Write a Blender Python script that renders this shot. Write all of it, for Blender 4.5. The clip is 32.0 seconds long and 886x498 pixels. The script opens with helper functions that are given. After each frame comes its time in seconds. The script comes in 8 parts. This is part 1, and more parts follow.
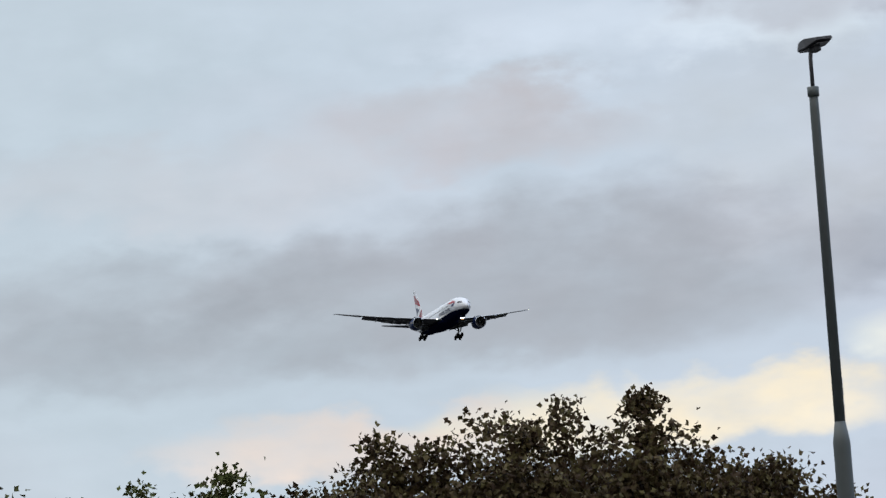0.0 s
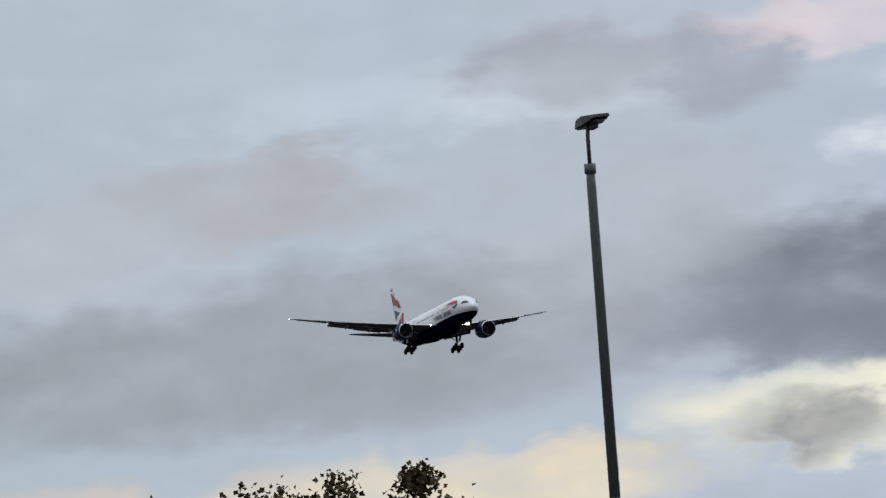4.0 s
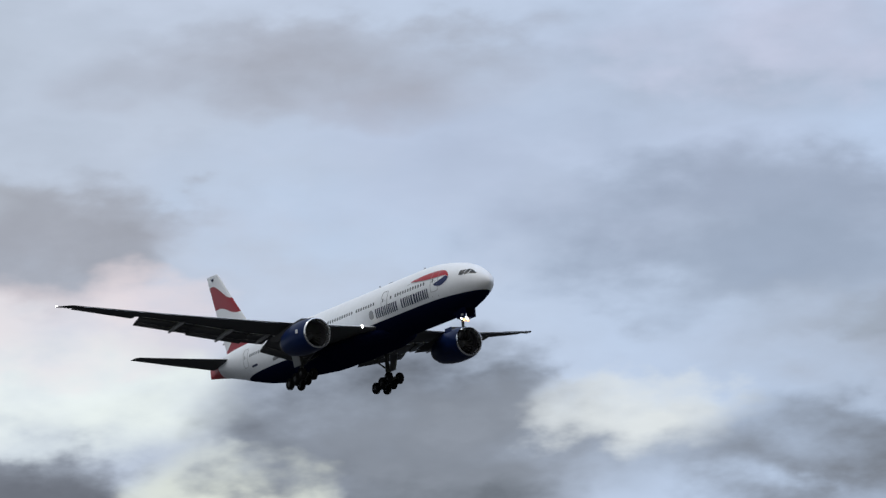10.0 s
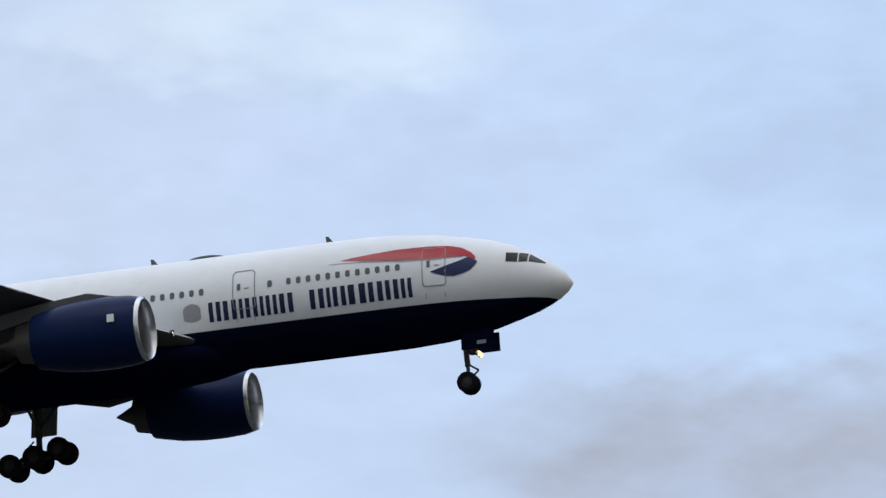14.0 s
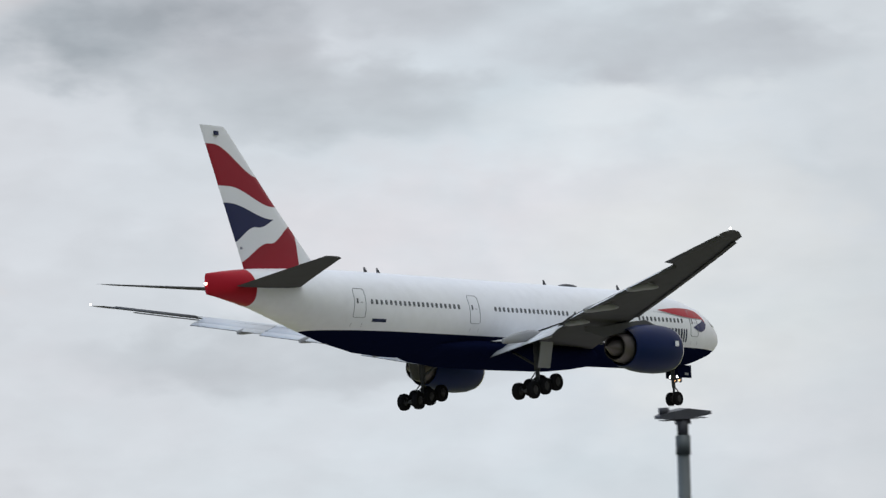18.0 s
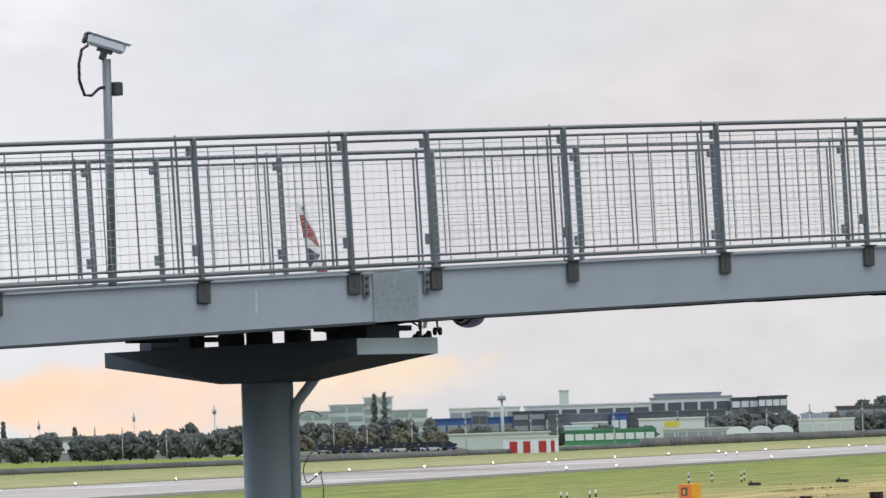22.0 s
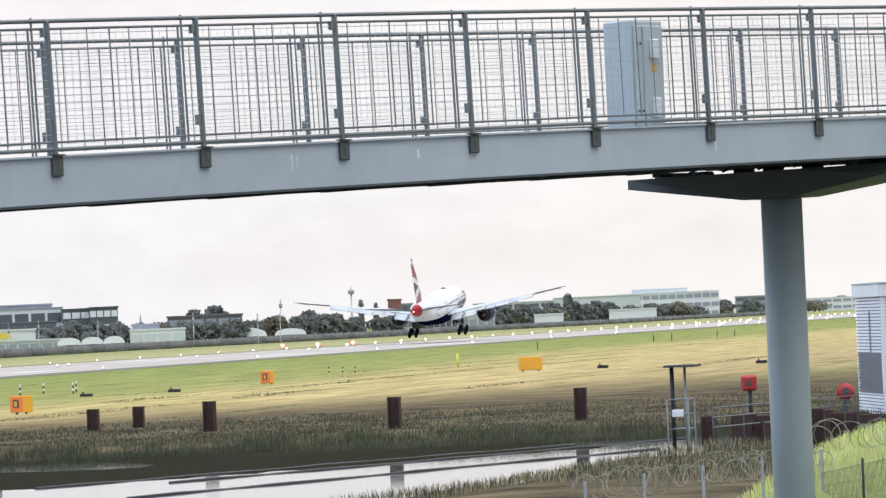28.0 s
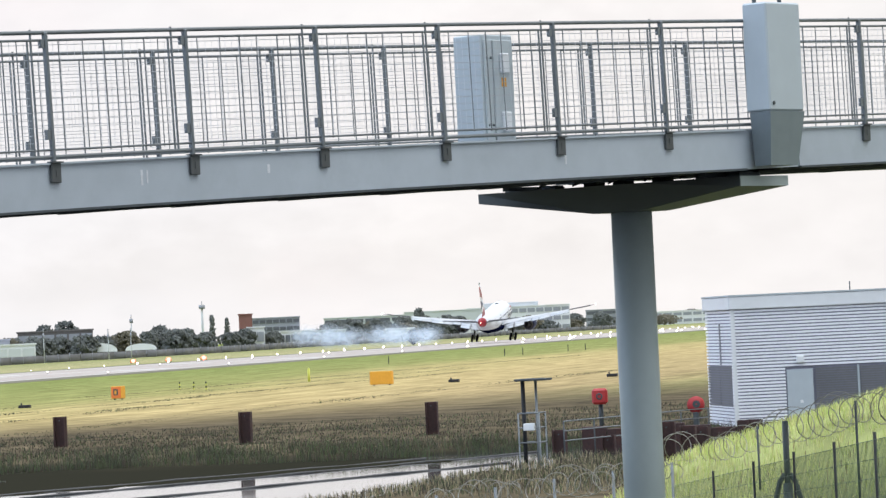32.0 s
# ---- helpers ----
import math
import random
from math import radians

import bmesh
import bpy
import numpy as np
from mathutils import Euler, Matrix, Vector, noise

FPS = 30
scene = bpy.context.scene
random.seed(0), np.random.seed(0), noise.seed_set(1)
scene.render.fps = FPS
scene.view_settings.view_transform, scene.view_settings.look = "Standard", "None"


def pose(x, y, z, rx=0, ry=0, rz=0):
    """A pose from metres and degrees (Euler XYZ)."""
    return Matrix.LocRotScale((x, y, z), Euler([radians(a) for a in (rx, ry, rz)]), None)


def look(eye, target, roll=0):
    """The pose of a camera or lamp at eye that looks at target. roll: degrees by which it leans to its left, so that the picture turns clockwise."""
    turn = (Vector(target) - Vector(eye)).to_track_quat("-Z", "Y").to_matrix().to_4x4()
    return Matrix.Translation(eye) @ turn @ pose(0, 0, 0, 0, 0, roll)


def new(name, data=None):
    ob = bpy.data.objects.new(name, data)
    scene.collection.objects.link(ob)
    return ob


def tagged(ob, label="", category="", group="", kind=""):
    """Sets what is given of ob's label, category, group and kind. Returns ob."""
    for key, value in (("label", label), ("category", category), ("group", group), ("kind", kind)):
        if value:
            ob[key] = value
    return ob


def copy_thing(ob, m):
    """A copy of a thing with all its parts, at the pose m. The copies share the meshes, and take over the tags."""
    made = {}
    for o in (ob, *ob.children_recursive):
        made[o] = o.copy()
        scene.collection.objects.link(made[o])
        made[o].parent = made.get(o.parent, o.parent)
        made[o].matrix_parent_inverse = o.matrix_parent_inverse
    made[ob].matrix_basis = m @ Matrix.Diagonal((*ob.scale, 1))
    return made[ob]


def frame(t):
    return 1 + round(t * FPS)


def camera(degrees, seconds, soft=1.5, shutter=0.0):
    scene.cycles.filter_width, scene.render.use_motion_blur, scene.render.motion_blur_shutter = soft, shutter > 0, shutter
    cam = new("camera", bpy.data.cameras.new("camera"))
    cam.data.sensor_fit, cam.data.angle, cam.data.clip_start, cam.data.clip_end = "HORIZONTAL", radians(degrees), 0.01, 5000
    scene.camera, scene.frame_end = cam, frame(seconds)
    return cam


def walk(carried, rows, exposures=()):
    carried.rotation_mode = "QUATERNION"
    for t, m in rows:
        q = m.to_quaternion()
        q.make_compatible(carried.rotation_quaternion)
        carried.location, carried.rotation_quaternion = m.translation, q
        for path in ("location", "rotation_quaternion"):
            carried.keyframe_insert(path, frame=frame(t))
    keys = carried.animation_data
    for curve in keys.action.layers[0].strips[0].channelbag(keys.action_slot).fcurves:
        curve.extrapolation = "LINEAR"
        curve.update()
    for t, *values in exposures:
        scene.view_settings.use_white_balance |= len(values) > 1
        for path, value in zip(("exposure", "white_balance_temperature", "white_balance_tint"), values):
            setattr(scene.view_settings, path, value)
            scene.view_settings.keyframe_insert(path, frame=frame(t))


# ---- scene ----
EYE_Z = 4.60
PATH = [  # seconds, x, y, z, heading from +y towards +x, elevation, roll in degrees
    (0.0, -6.98, -2.72, 4.44, -79.797, 6.706, -4.081),
    (0.5, -6.98, -2.72, 4.44, -79.472, 6.796, -3.968),
    (1.0, -6.98, -2.72, 4.44, -79.141, 6.860, -3.878),
    (1.5, -6.98, -2.72, 4.44, -78.821, 6.934, -3.841),
    (2.0, -6.98, -2.72, 4.44, -78.519, 7.030, -3.764),
    (2.5, -6.98, -2.72, 4.44, -78.191, 7.134, -3.902),
    (3.2, -6.98, -2.72, 4.44, -77.657, 7.277, -4.028),
    (3.8, -6.98, -2.72, 4.44, -77.093, 7.407, -4.060),
    (4.5, -6.98, -2.72, 4.44, -76.339, 7.593, -4.057),
    (5.0, -6.98, -2.72, 4.44, -75.771, 7.744, -4.053),
    (5.5, -6.98, -2.72, 4.44, -75.141, 7.858, -4.189),
    (6.0, -6.98, -2.72, 4.44, -74.401, 7.968, -4.316),
    (6.5, -6.98, -2.72, 4.44, -73.548, 8.069, -4.366),
    (7.0, -6.98, -2.72, 4.44, -72.560, 8.223, -4.013),
    (7.5, -6.98, -2.72, 4.44, -71.527, 8.439, -3.887),
    (8.0, -6.98, -2.72, 4.44, -70.460, 8.689, -3.447),
    (8.5, -6.98, -2.72, 4.44, -69.264, 8.994, -2.799),
    (9.0, -6.98, -2.72, 4.44, -67.721, 9.297, -2.476),
    (9.5, -6.98, -2.72, 4.44, -65.737, 9.652, -1.910),
    (10.0, -6.98, -2.72, 4.44, -63.393, 10.102, -1.963),
    (10.5, -6.98, -2.72, 4.44, -60.575, 10.662, -1.366),
    (11.0, -6.98, -2.72, 4.44, -57.173, 11.325, -1.892),
    (11.5, -6.98, -2.72, 4.44, -52.901, 12.052, -1.318),
    (12.0, -6.98, -2.72, 4.44, -47.730, 12.794, -1.965),
    (12.5, -6.98, -2.72, 4.44, -41.536, 13.549, -2.209),
    (13.0, -6.98, -2.72, 4.44, -34.226, 14.244, -2.223),
    (13.5, -6.98, -2.72, 4.44, -25.867, 14.777, -2.122),
    (14.0, -6.98, -2.72, 4.44, -16.579, 15.072, -1.919),
    (14.5, -6.98, -2.72, 4.44, -6.637, 15.057, -1.386),
    (15.0, -6.98, -2.72, 4.44, 3.558, 14.648, -1.287),
    (15.5, -6.98, -2.72, 4.44, 13.554, 13.811, -1.846),
    (16.0, -6.98, -2.72, 4.44, 23.363, 12.650, -2.145),
    (16.5, -6.98, -2.72, 4.44, 32.431, 11.069, -2.058),
    (17.0, -6.98, -2.72, 4.44, 40.205, 9.416, -1.782),
    (17.5, -6.98, -2.72, 4.44, 46.134, 8.037, -1.514),
    (18.0, -6.98, -2.72, 4.44, 50.956, 6.910, -1.315),
    (19.0, -6.98, -2.72, 4.44, 57.895, 5.290, -0.674),
    (20.0, -6.98, -2.72, 4.44, 63.050, 4.033, -0.740),
    (20.5, -5.49, -1.92, 4.36, 65.382, 3.773, -1.334),
    (21.0, -3.33, -1.09, 4.64, 67.301, 3.065, -1.416),
    (21.5, -2.01, -0.65, 4.63, 68.962, 2.722, -1.588),
    (22.0, -1.41, -0.43, 4.63, 70.487, 2.365, -1.802),
    (22.5, -0.91, -0.25, 4.62, 71.757, 2.063, -1.938),
    (23.0, -0.66, -0.17, 4.62, 72.832, 1.806, -2.065),
    (23.5, -0.36, -0.08, 4.61, 73.742, 1.606, -2.255),
    (24.0, 0.00, 0.00, 4.60, 74.542, 1.464, -2.227),
    (24.5, 0.00, 0.00, 4.60, 75.249, 1.376, -2.354),
    (25.0, 0.00, 0.00, 4.60, 75.879, 1.309, -2.485),
    (25.5, 0.00, 0.00, 4.60, 76.437, 1.204, -2.654),
    (26.0, 0.00, 0.00, 4.60, 76.928, 1.087, -2.797),
    (26.5, 0.00, 0.00, 4.60, 77.454, 0.982, -2.779),
    (27.2, 0.00, 0.00, 4.60, 78.182, 0.901, -2.673),
    (27.8, 0.00, 0.00, 4.60, 78.759, 0.909, -2.530),
    (28.5, 0.00, 0.00, 4.60, 79.310, 0.961, -2.436),
    (29.0, 0.00, 0.00, 4.60, 79.640, 1.000, -2.432),
    (29.5, 0.00, 0.00, 4.60, 79.928, 1.003, -2.332),
    (30.0, 0.00, 0.00, 4.60, 80.143, 1.001, -2.431),
    (30.5, 0.00, 0.00, 4.60, 80.315, 1.006, -2.504),
    (31.0, 0.00, 0.00, 4.60, 80.473, 1.027, -2.538),
    (31.5, 0.00, 0.00, 4.60, 80.637, 1.027, -2.654),
    (32.0, 0.00, 0.00, 4.60, 80.830, 1.018, -2.698),
]


def aim(x, y, z, head, lift, lean):
    """Camera pose from a heading, an elevation and a roll in degrees."""
    a, e = radians(head), radians(lift)
    way = Vector((math.sin(a) * math.cos(e), math.cos(a) * math.cos(e), math.sin(e)))
    eye = Vector((x, y, z))
    return look(eye, eye + way * 100, lean)


cam = camera(11.21, 32.0, soft=1.4, shutter=0.12)
walk(cam, [(t, aim(*row)) for t, *row in PATH],
     exposures=[(0.0, 0.32), (2.0, 0.2), (4.0, 0.02), (6.0, -0.1), (7.5, 0.0), (9.0, 0.14), (11.0, 0.02), (12.5, 0.06), (15.5, 0.12), (17.0, 0.05), (18.0, 0.06), (19.0, 0.19), (20.0, 0.33), (22.0, 0.57), (24.0, 0.8), (28.0, 0.9), (32.0, 0.9)])

# ---- sky and sun ----
world = bpy.data.worlds.new("sky")
scene.world = world
world.use_nodes = True
WN, WL = world.node_tree.nodes, world.node_tree.links
WN.clear()


def wmath(op, *values):
    n = WN.new("ShaderNodeMath")
    n.operation = op
    for i, v in enumerate(values):
        if isinstance(v, (int, float)):
            n.inputs[i].default_value = v
        else:
            WL.new(v, n.inputs[i])
    return n.outputs[0]


def wnoise(vector, size, detail, rough=0.55):
    n = WN.new("ShaderNodeTexNoise")
    n.inputs["Scale"].default_value = size
    n.inputs["Detail"].default_value = detail
    n.inputs["Roughness"].default_value = rough
    WL.new(vector, n.inputs["Vector"])
    return n


def wmix(fac, a, b, blend="MIX"):
    n = WN.new("ShaderNodeMix")
    n.data_type = "RGBA"
    n.blend_type = blend
    for key, v in (("Factor", fac), ("A", a), ("B", b)):
        if isinstance(v, (int, float)):
            n.inputs[key].default_value = v
        elif isinstance(v, tuple):
            n.inputs[key].default_value = (*v, 1)
        else:
            WL.new(v, n.inputs[key])
    return n.outputs["Result"]


w_co = WN.new("ShaderNodeTexCoord")
w_sep = WN.new("ShaderNodeSeparateXYZ")
WL.new(w_co.outputs["Generated"], w_sep.inputs[0])
w_head = wmath("MULTIPLY", wmath("ARCTAN2", w_sep.outputs["X"], w_sep.outputs["Y"]), 57.2958)
w_lift = wmath("MULTIPLY", wmath("ARCSINE", w_sep.outputs["Z"]), 57.2958)
# billows that push the clouds' edges about, in degrees of heading and height
w_pos = WN.new("ShaderNodeCombineXYZ")
WL.new(w_head, w_pos.inputs[0])
WL.new(wmath("MULTIPLY", w_lift, 1.9), w_pos.inputs[1])
w_n1 = wnoise(w_pos.outputs[0], 0.42, 4, 0.5)
w_n2 = wnoise(w_pos.outputs[0], 1.15, 4, 0.5)
w_off = wmath("MULTIPLY_ADD", w_n1.outputs[0], 3.2, -1.6)
w_off2 = wmath("MULTIPLY_ADD", w_n2.outputs[0], 1.5, -0.75)
w_h2 = wmath("ADD", w_head, wmath("ADD", w_off, w_off2))
w_l2 = wmath("ADD", w_lift, wmath("MULTIPLY", wmath("ADD", w_off2, wmath("MULTIPLY", w_off, 0.4)), 0.62))

# thicker and thinner places inside each bank
w_n5 = wnoise(w_pos.outputs[0], 0.62, 5, 0.52)
w_thick = wmath("MAXIMUM", wmath("MULTIPLY_ADD", w_n5.outputs[0], 2.2, -0.1), 0.2)

# the overcast's tone by heading
BASE = [
    (-180, (0.443, 0.490, 0.523)),
    (-100, (0.453, 0.515, 0.578)),
    (-84, (0.446, 0.521, 0.585)),
    (-72, (0.462, 0.522, 0.615)),
    (-66, (0.498, 0.565, 0.689)),
    (-57, (0.475, 0.591, 0.781)),
    (-45, (0.580, 0.641, 0.774)),
    (-30, (0.580, 0.661, 0.829)),
    (-10, (0.498, 0.647, 0.894)),
    (12, (0.487, 0.621, 0.869)),
    (42, (0.65, 0.655, 0.69)),
    (52, (0.625, 0.69, 0.74)),
    (61, (0.597, 0.609, 0.633)),
    (70, (0.502, 0.497, 0.517)),
    (82, (0.522, 0.502, 0.497)),
    (110, (0.443, 0.439, 0.448)),
    (180, (0.469, 0.490, 0.523)),
]
w_ramp = WN.new("ShaderNodeValToRGB")
w_mr = WN.new("ShaderNodeMapRange")
w_mr.inputs["From Min"].default_value = -180
w_mr.inputs["From Max"].default_value = 180
WL.new(w_h2, w_mr.inputs["Value"])
WL.new(w_mr.outputs[0], w_ramp.inputs[0])
for i, (head, tone) in enumerate(BASE):
    place = (head + 180) / 360
    if i in (0, len(BASE) - 1):
        e = w_ramp.color_ramp.elements[0 if i == 0 else -1]
        e.position = place
    else:
        e = w_ramp.color_ramp.elements.new(place)
    e.color = (*tone, 1)
tone = w_ramp.outputs[0]


def cloud(head, lift, wide, high, colour, strength):
    """A soft bank of cloud, or a bright gap, with a billowed edge."""
    global tone
    a = wmath("DIVIDE", wmath("SUBTRACT", w_h2, head), wide)
    b = wmath("DIVIDE", wmath("SUBTRACT", w_l2, lift), high)
    r = wmath("ADD", wmath("MULTIPLY", a, a), wmath("MULTIPLY", b, b))
    m = WN.new("ShaderNodeMapRange")
    m.interpolation_type = "SMOOTHSTEP"
    m.inputs["From Min"].default_value = 1.5
    m.inputs["From Max"].default_value = 0.15
    m.inputs["To Max"].default_value = strength
    WL.new(r, m.inputs["Value"])
    tone = wmix(wmath("MINIMUM", wmath("MULTIPLY", m.outputs[0], w_thick), 1.0), tone, colour)


cloud(-80.5, 6.1, 6.50, 0.95, (0.318, 0.345, 0.385), 0.75)
cloud(-83.2, 7.73, 3.04, 0.65, (0.469, 0.501, 0.546), 0.60)
cloud(-79.1, 8.28, 2.39, 0.57, (0.428, 0.389, 0.399), 0.50)
cloud(-76.7, 4.47, 3.02, 0.5, (0.78, 0.69, 0.53), 0.85)
cloud(-81.2, 4.29, 2.38, 0.43, (0.72, 0.60, 0.52), 0.65)
cloud(-75.3, 9.3, 1.6, 0.5, (0.64, 0.72, 0.78), 0.5)
cloud(-84.1, 5.57, 3.03, 0.57, (0.306, 0.339, 0.380), 0.40)
cloud(-74.9, 7.70, 2.39, 1.44, (0.448, 0.485, 0.523), 0.50)
cloud(-73.5, 6.83, 1.88, 1.01, (0.350, 0.373, 0.407), 0.30)
cloud(-70.4, 6.62, 3.3, 1.05, (0.165, 0.178, 0.212), 0.90)
cloud(-69.3, 6.75, 1.88, 0.93, (0.130, 0.141, 0.170), 0.70)
cloud(-75.2, 9.66, 1.31, 0.55, (0.350, 0.362, 0.405), 0.6)
cloud(-73.1, 9.57, 1.09, 0.6, (0.325, 0.338, 0.385), 0.65)
cloud(-77.6, 9.28, 2.18, 0.50, (0.591, 0.663, 0.756), 0.35)
cloud(-71.4, 9.96, 1.90, 0.38, (0.86, 0.71, 0.72), 0.50)
cloud(-69.3, 8.85, 1.89, 0.93, (0.865, 0.909, 0.927), 0.70)
cloud(-70.9, 5.11, 3.46, 0.65, (0.98, 0.94, 0.72), 0.75)
cloud(-72.4, 4.87, 1.15, 0.36, (0.301, 0.311, 0.330), 0.80)
cloud(-78.0, 6.36, 3.47, 1.08, (0.340, 0.361, 0.404), 0.60)
cloud(-69.8, 10.63, 2.19, 0.36, (0.364, 0.379, 0.416), 0.50)
cloud(-68.6, 10.03, 1.24, 0.50, (0.33, 0.345, 0.395), 0.65)
cloud(-68.2, 8.35, 2.32, 0.79, (0.787, 0.852, 0.835), 0.70)
cloud(-64.3, 7.71, 2.39, 1.36, (0.119, 0.134, 0.163), 0.90)
cloud(-63.4, 6.80, 1.37, 0.79, (0.129, 0.145, 0.169), 0.80)
cloud(-71.4, 6.35, 3.6, 0.7, (0.235, 0.262, 0.315), 0.60)
cloud(-66.4, 6.74, 1.37, 0.86, (0.710, 0.753, 0.682), 0.85)
cloud(-65.7, 6.20, 0.79, 0.43, (0.813, 0.783, 0.576), 0.70)
cloud(-68.7, 10.14, 1.39, 0.72, (0.335, 0.352, 0.405), 0.65)
cloud(-71.5, 11.16, 2.42, 0.57, (0.319, 0.328, 0.365), 0.65)
cloud(-68.2, 9.25, 2.40, 0.65, (0.768, 0.682, 0.710), 0.60)
cloud(-63.9, 10.91, 3.07, 1.08, (0.458, 0.563, 0.724), 0.60)
cloud(-63.1, 7.6, 3.12, 0.79, (0.25, 0.278, 0.33), 0.80)
cloud(-58.6, 7.34, 1.74, 0.79, (0.185, 0.205, 0.245), 0.80)
cloud(-61.0, 8.01, 1.52, 0.50, (0.689, 0.732, 0.747), 0.80)
cloud(-68.1, 10.52, 1.46, 0.57, (0.335, 0.352, 0.405), 0.6)
cloud(-61.0, 11.74, 4.11, 1.22, (0.420, 0.498, 0.641), 0.60)
cloud(-53.0, 11.96, 2.79, 1.01, (0.326, 0.364, 0.458), 0.60)
cloud(-58.9, 10.00, 2.19, 1.08, (0.323, 0.370, 0.452), 0.60)
cloud(-59.2, 12.37, 2.65, 0.79, (0.360, 0.420, 0.521), 0.50)
cloud(-57.7, 12.78, 3.83, 0.86, (0.551, 0.589, 0.741), 0.60)
cloud(-55.7, 8.70, 4.36, 0.79, (0.336, 0.364, 0.425), 0.60)
cloud(-51.3, 12.97, 3.09, 1.29, (0.533, 0.609, 0.764), 0.60)
cloud(-43.9, 12.79, 3.09, 1.87, (0.735, 0.677, 0.720), 0.60)
cloud(-36.3, 15.68, 4.18, 1.44, (0.706, 0.663, 0.720), 0.50)
cloud(-30.8, 13.67, 3.10, 1.58, (0.521, 0.596, 0.764), 0.50)
cloud(-53.1, 9.88, 2.92, 2.01, (0.374, 0.425, 0.515), 0.50)
cloud(-52.6, 13.44, 2.95, 1.08, (0.313, 0.354, 0.447), 0.50)
cloud(-12.5, 12.3, 4.2, 1.2, (0.415, 0.462, 0.575), 0.8)
cloud(-2.5, 12.5, 3.8, 1.2, (0.425, 0.47, 0.59), 0.8)
cloud(6.5, 12.0, 4.5, 0.9, (0.56, 0.55, 0.69), 0.75)
cloud(8.3, 14.4, 2.2, 1.6, (0.46, 0.53, 0.7), 0.6)
cloud(17.6, 13.6, 2.6, 2.2, (0.57, 0.58, 0.71), 0.6)
cloud(-7.6, 17.1, 1.8, 0.8, (0.60, 0.80, 0.96), 0.7)
cloud(-2.2, 17.5, 1.7, 0.9, (0.62, 0.80, 0.95), 0.6)
cloud(-11.4, 16.0, 1.6, 0.8, (0.46, 0.58, 0.8), 0.6)
cloud(-56.5, 8.95, 2.2, 0.45, (0.31, 0.352, 0.42), 0.9)
cloud(-54.3, 8.4, 2.6, 0.35, (0.62, 0.66, 0.72), 0.5)
cloud(-53.2, 10.2, 2.2, 0.9, (0.37, 0.44, 0.55), 0.75)
cloud(-43.3, 10.2, 3.2, 1.0, (0.40, 0.42, 0.485), 0.8)
cloud(-59.3, 10.3, 3.2, 1.0, (0.32, 0.385, 0.50), 0.9)
cloud(-65.0, 12.4, 3.0, 0.7, (0.37, 0.395, 0.465), 0.7)
cloud(-18.6, 17.86, 3.17, 0.86, (0.691, 0.810, 0.923), 0.50)
cloud(51.8, 7.04, 4.34, 1.15, (0.761, 0.730, 0.761), 0.50)
cloud(54.0, 9.42, 2.18, 0.65, (0.456, 0.479, 0.515), 0.60)
cloud(64.6, 6.10, 2.53, 1.08, (0.640, 0.614, 0.652), 0.50)
cloud(59.6, 4.86, 2.16, 1.15, (0.679, 0.652, 0.692), 0.50)
cloud(62.1, 6.56, 1.88, 0.86, (0.513, 0.614, 0.627), 0.50)
cloud(-30.9, 11.38, 3.52, 0.93, (0.486, 0.497, 0.596), 0.60)
cloud(-37.4, 16.07, 3.14, 1.15, (0.795, 0.706, 0.749), 0.50)
cloud(1.5, 16.41, 3.74, 1.29, (0.571, 0.720, 0.907), 0.60)
cloud(17.3, 11.81, 3.08, 1.44, (0.596, 0.596, 0.735), 0.50)
cloud(47.4, 10.0, 2.2, 1.0, (0.36, 0.395, 0.43), 0.75)
cloud(50.9, 10.3, 1.6, 0.7, (0.44, 0.475, 0.51), 0.6)
cloud(43.8, 10.61, 2.41, 0.72, (0.761, 0.658, 0.631), 0.60)
cloud(42.0, 6.27, 2.60, 0.57, (0.839, 0.730, 0.672), 0.70)
cloud(49.5, 8.9, 2.4, 0.7, (0.47, 0.505, 0.54), 0.7)
cloud(49.8, 5.6, 3.2, 0.5, (0.47, 0.50, 0.535), 0.6)
cloud(53.5, 8.4, 2.0, 0.6, (0.74, 0.76, 0.78), 0.4)
cloud(59.5, 6.07, 3.03, 0.93, (0.515, 0.551, 0.589), 0.60)
cloud(54.4, 6.33, 2.31, 1.72, (0.710, 0.738, 0.738), 0.50)
cloud(70.0, 5.29, 3.03, 1.01, (0.471, 0.508, 0.541), 0.60)
cloud(69.1, 0.73, 1.65, 0.32, (0.75, 0.60, 0.42), 0.45)
cloud(69.3, 0.86, 1.36, 0.25, (0.68, 0.53, 0.38), 0.45)
cloud(66.3, 0.52, 3.02, 0.50, (0.717, 0.519, 0.379), 0.80)
cloud(78.5, 1.02, 6.46, 0.50, (0.450, 0.428, 0.420), 0.15)
cloud(78.8, 0.85, 5.03, 0.43, (0.435, 0.414, 0.401), 0.12)

# fine streaks and billows over all of it
w_str = WN.new("ShaderNodeCombineXYZ")
WL.new(wmath("MULTIPLY", w_head, 0.22), w_str.inputs[0])
WL.new(wmath("MULTIPLY", w_l2, 0.75), w_str.inputs[1])
w_n3 = wnoise(w_str.outputs[0], 1.0, 4, 0.5)
w_grain = wmath("MULTIPLY_ADD", w_n3.outputs[0], 0.16, 0.93)
w_grain = wmath("MULTIPLY", w_grain, wmath("MULTIPLY_ADD", w_n2.outputs[0], 0.16, 0.92))
tone = wmix(1.0, tone, w_grain, "MULTIPLY")
w_n4 = wnoise(w_pos.outputs[0], 0.17, 4, 0.5)
w_tint = WN.new("ShaderNodeMapRange")
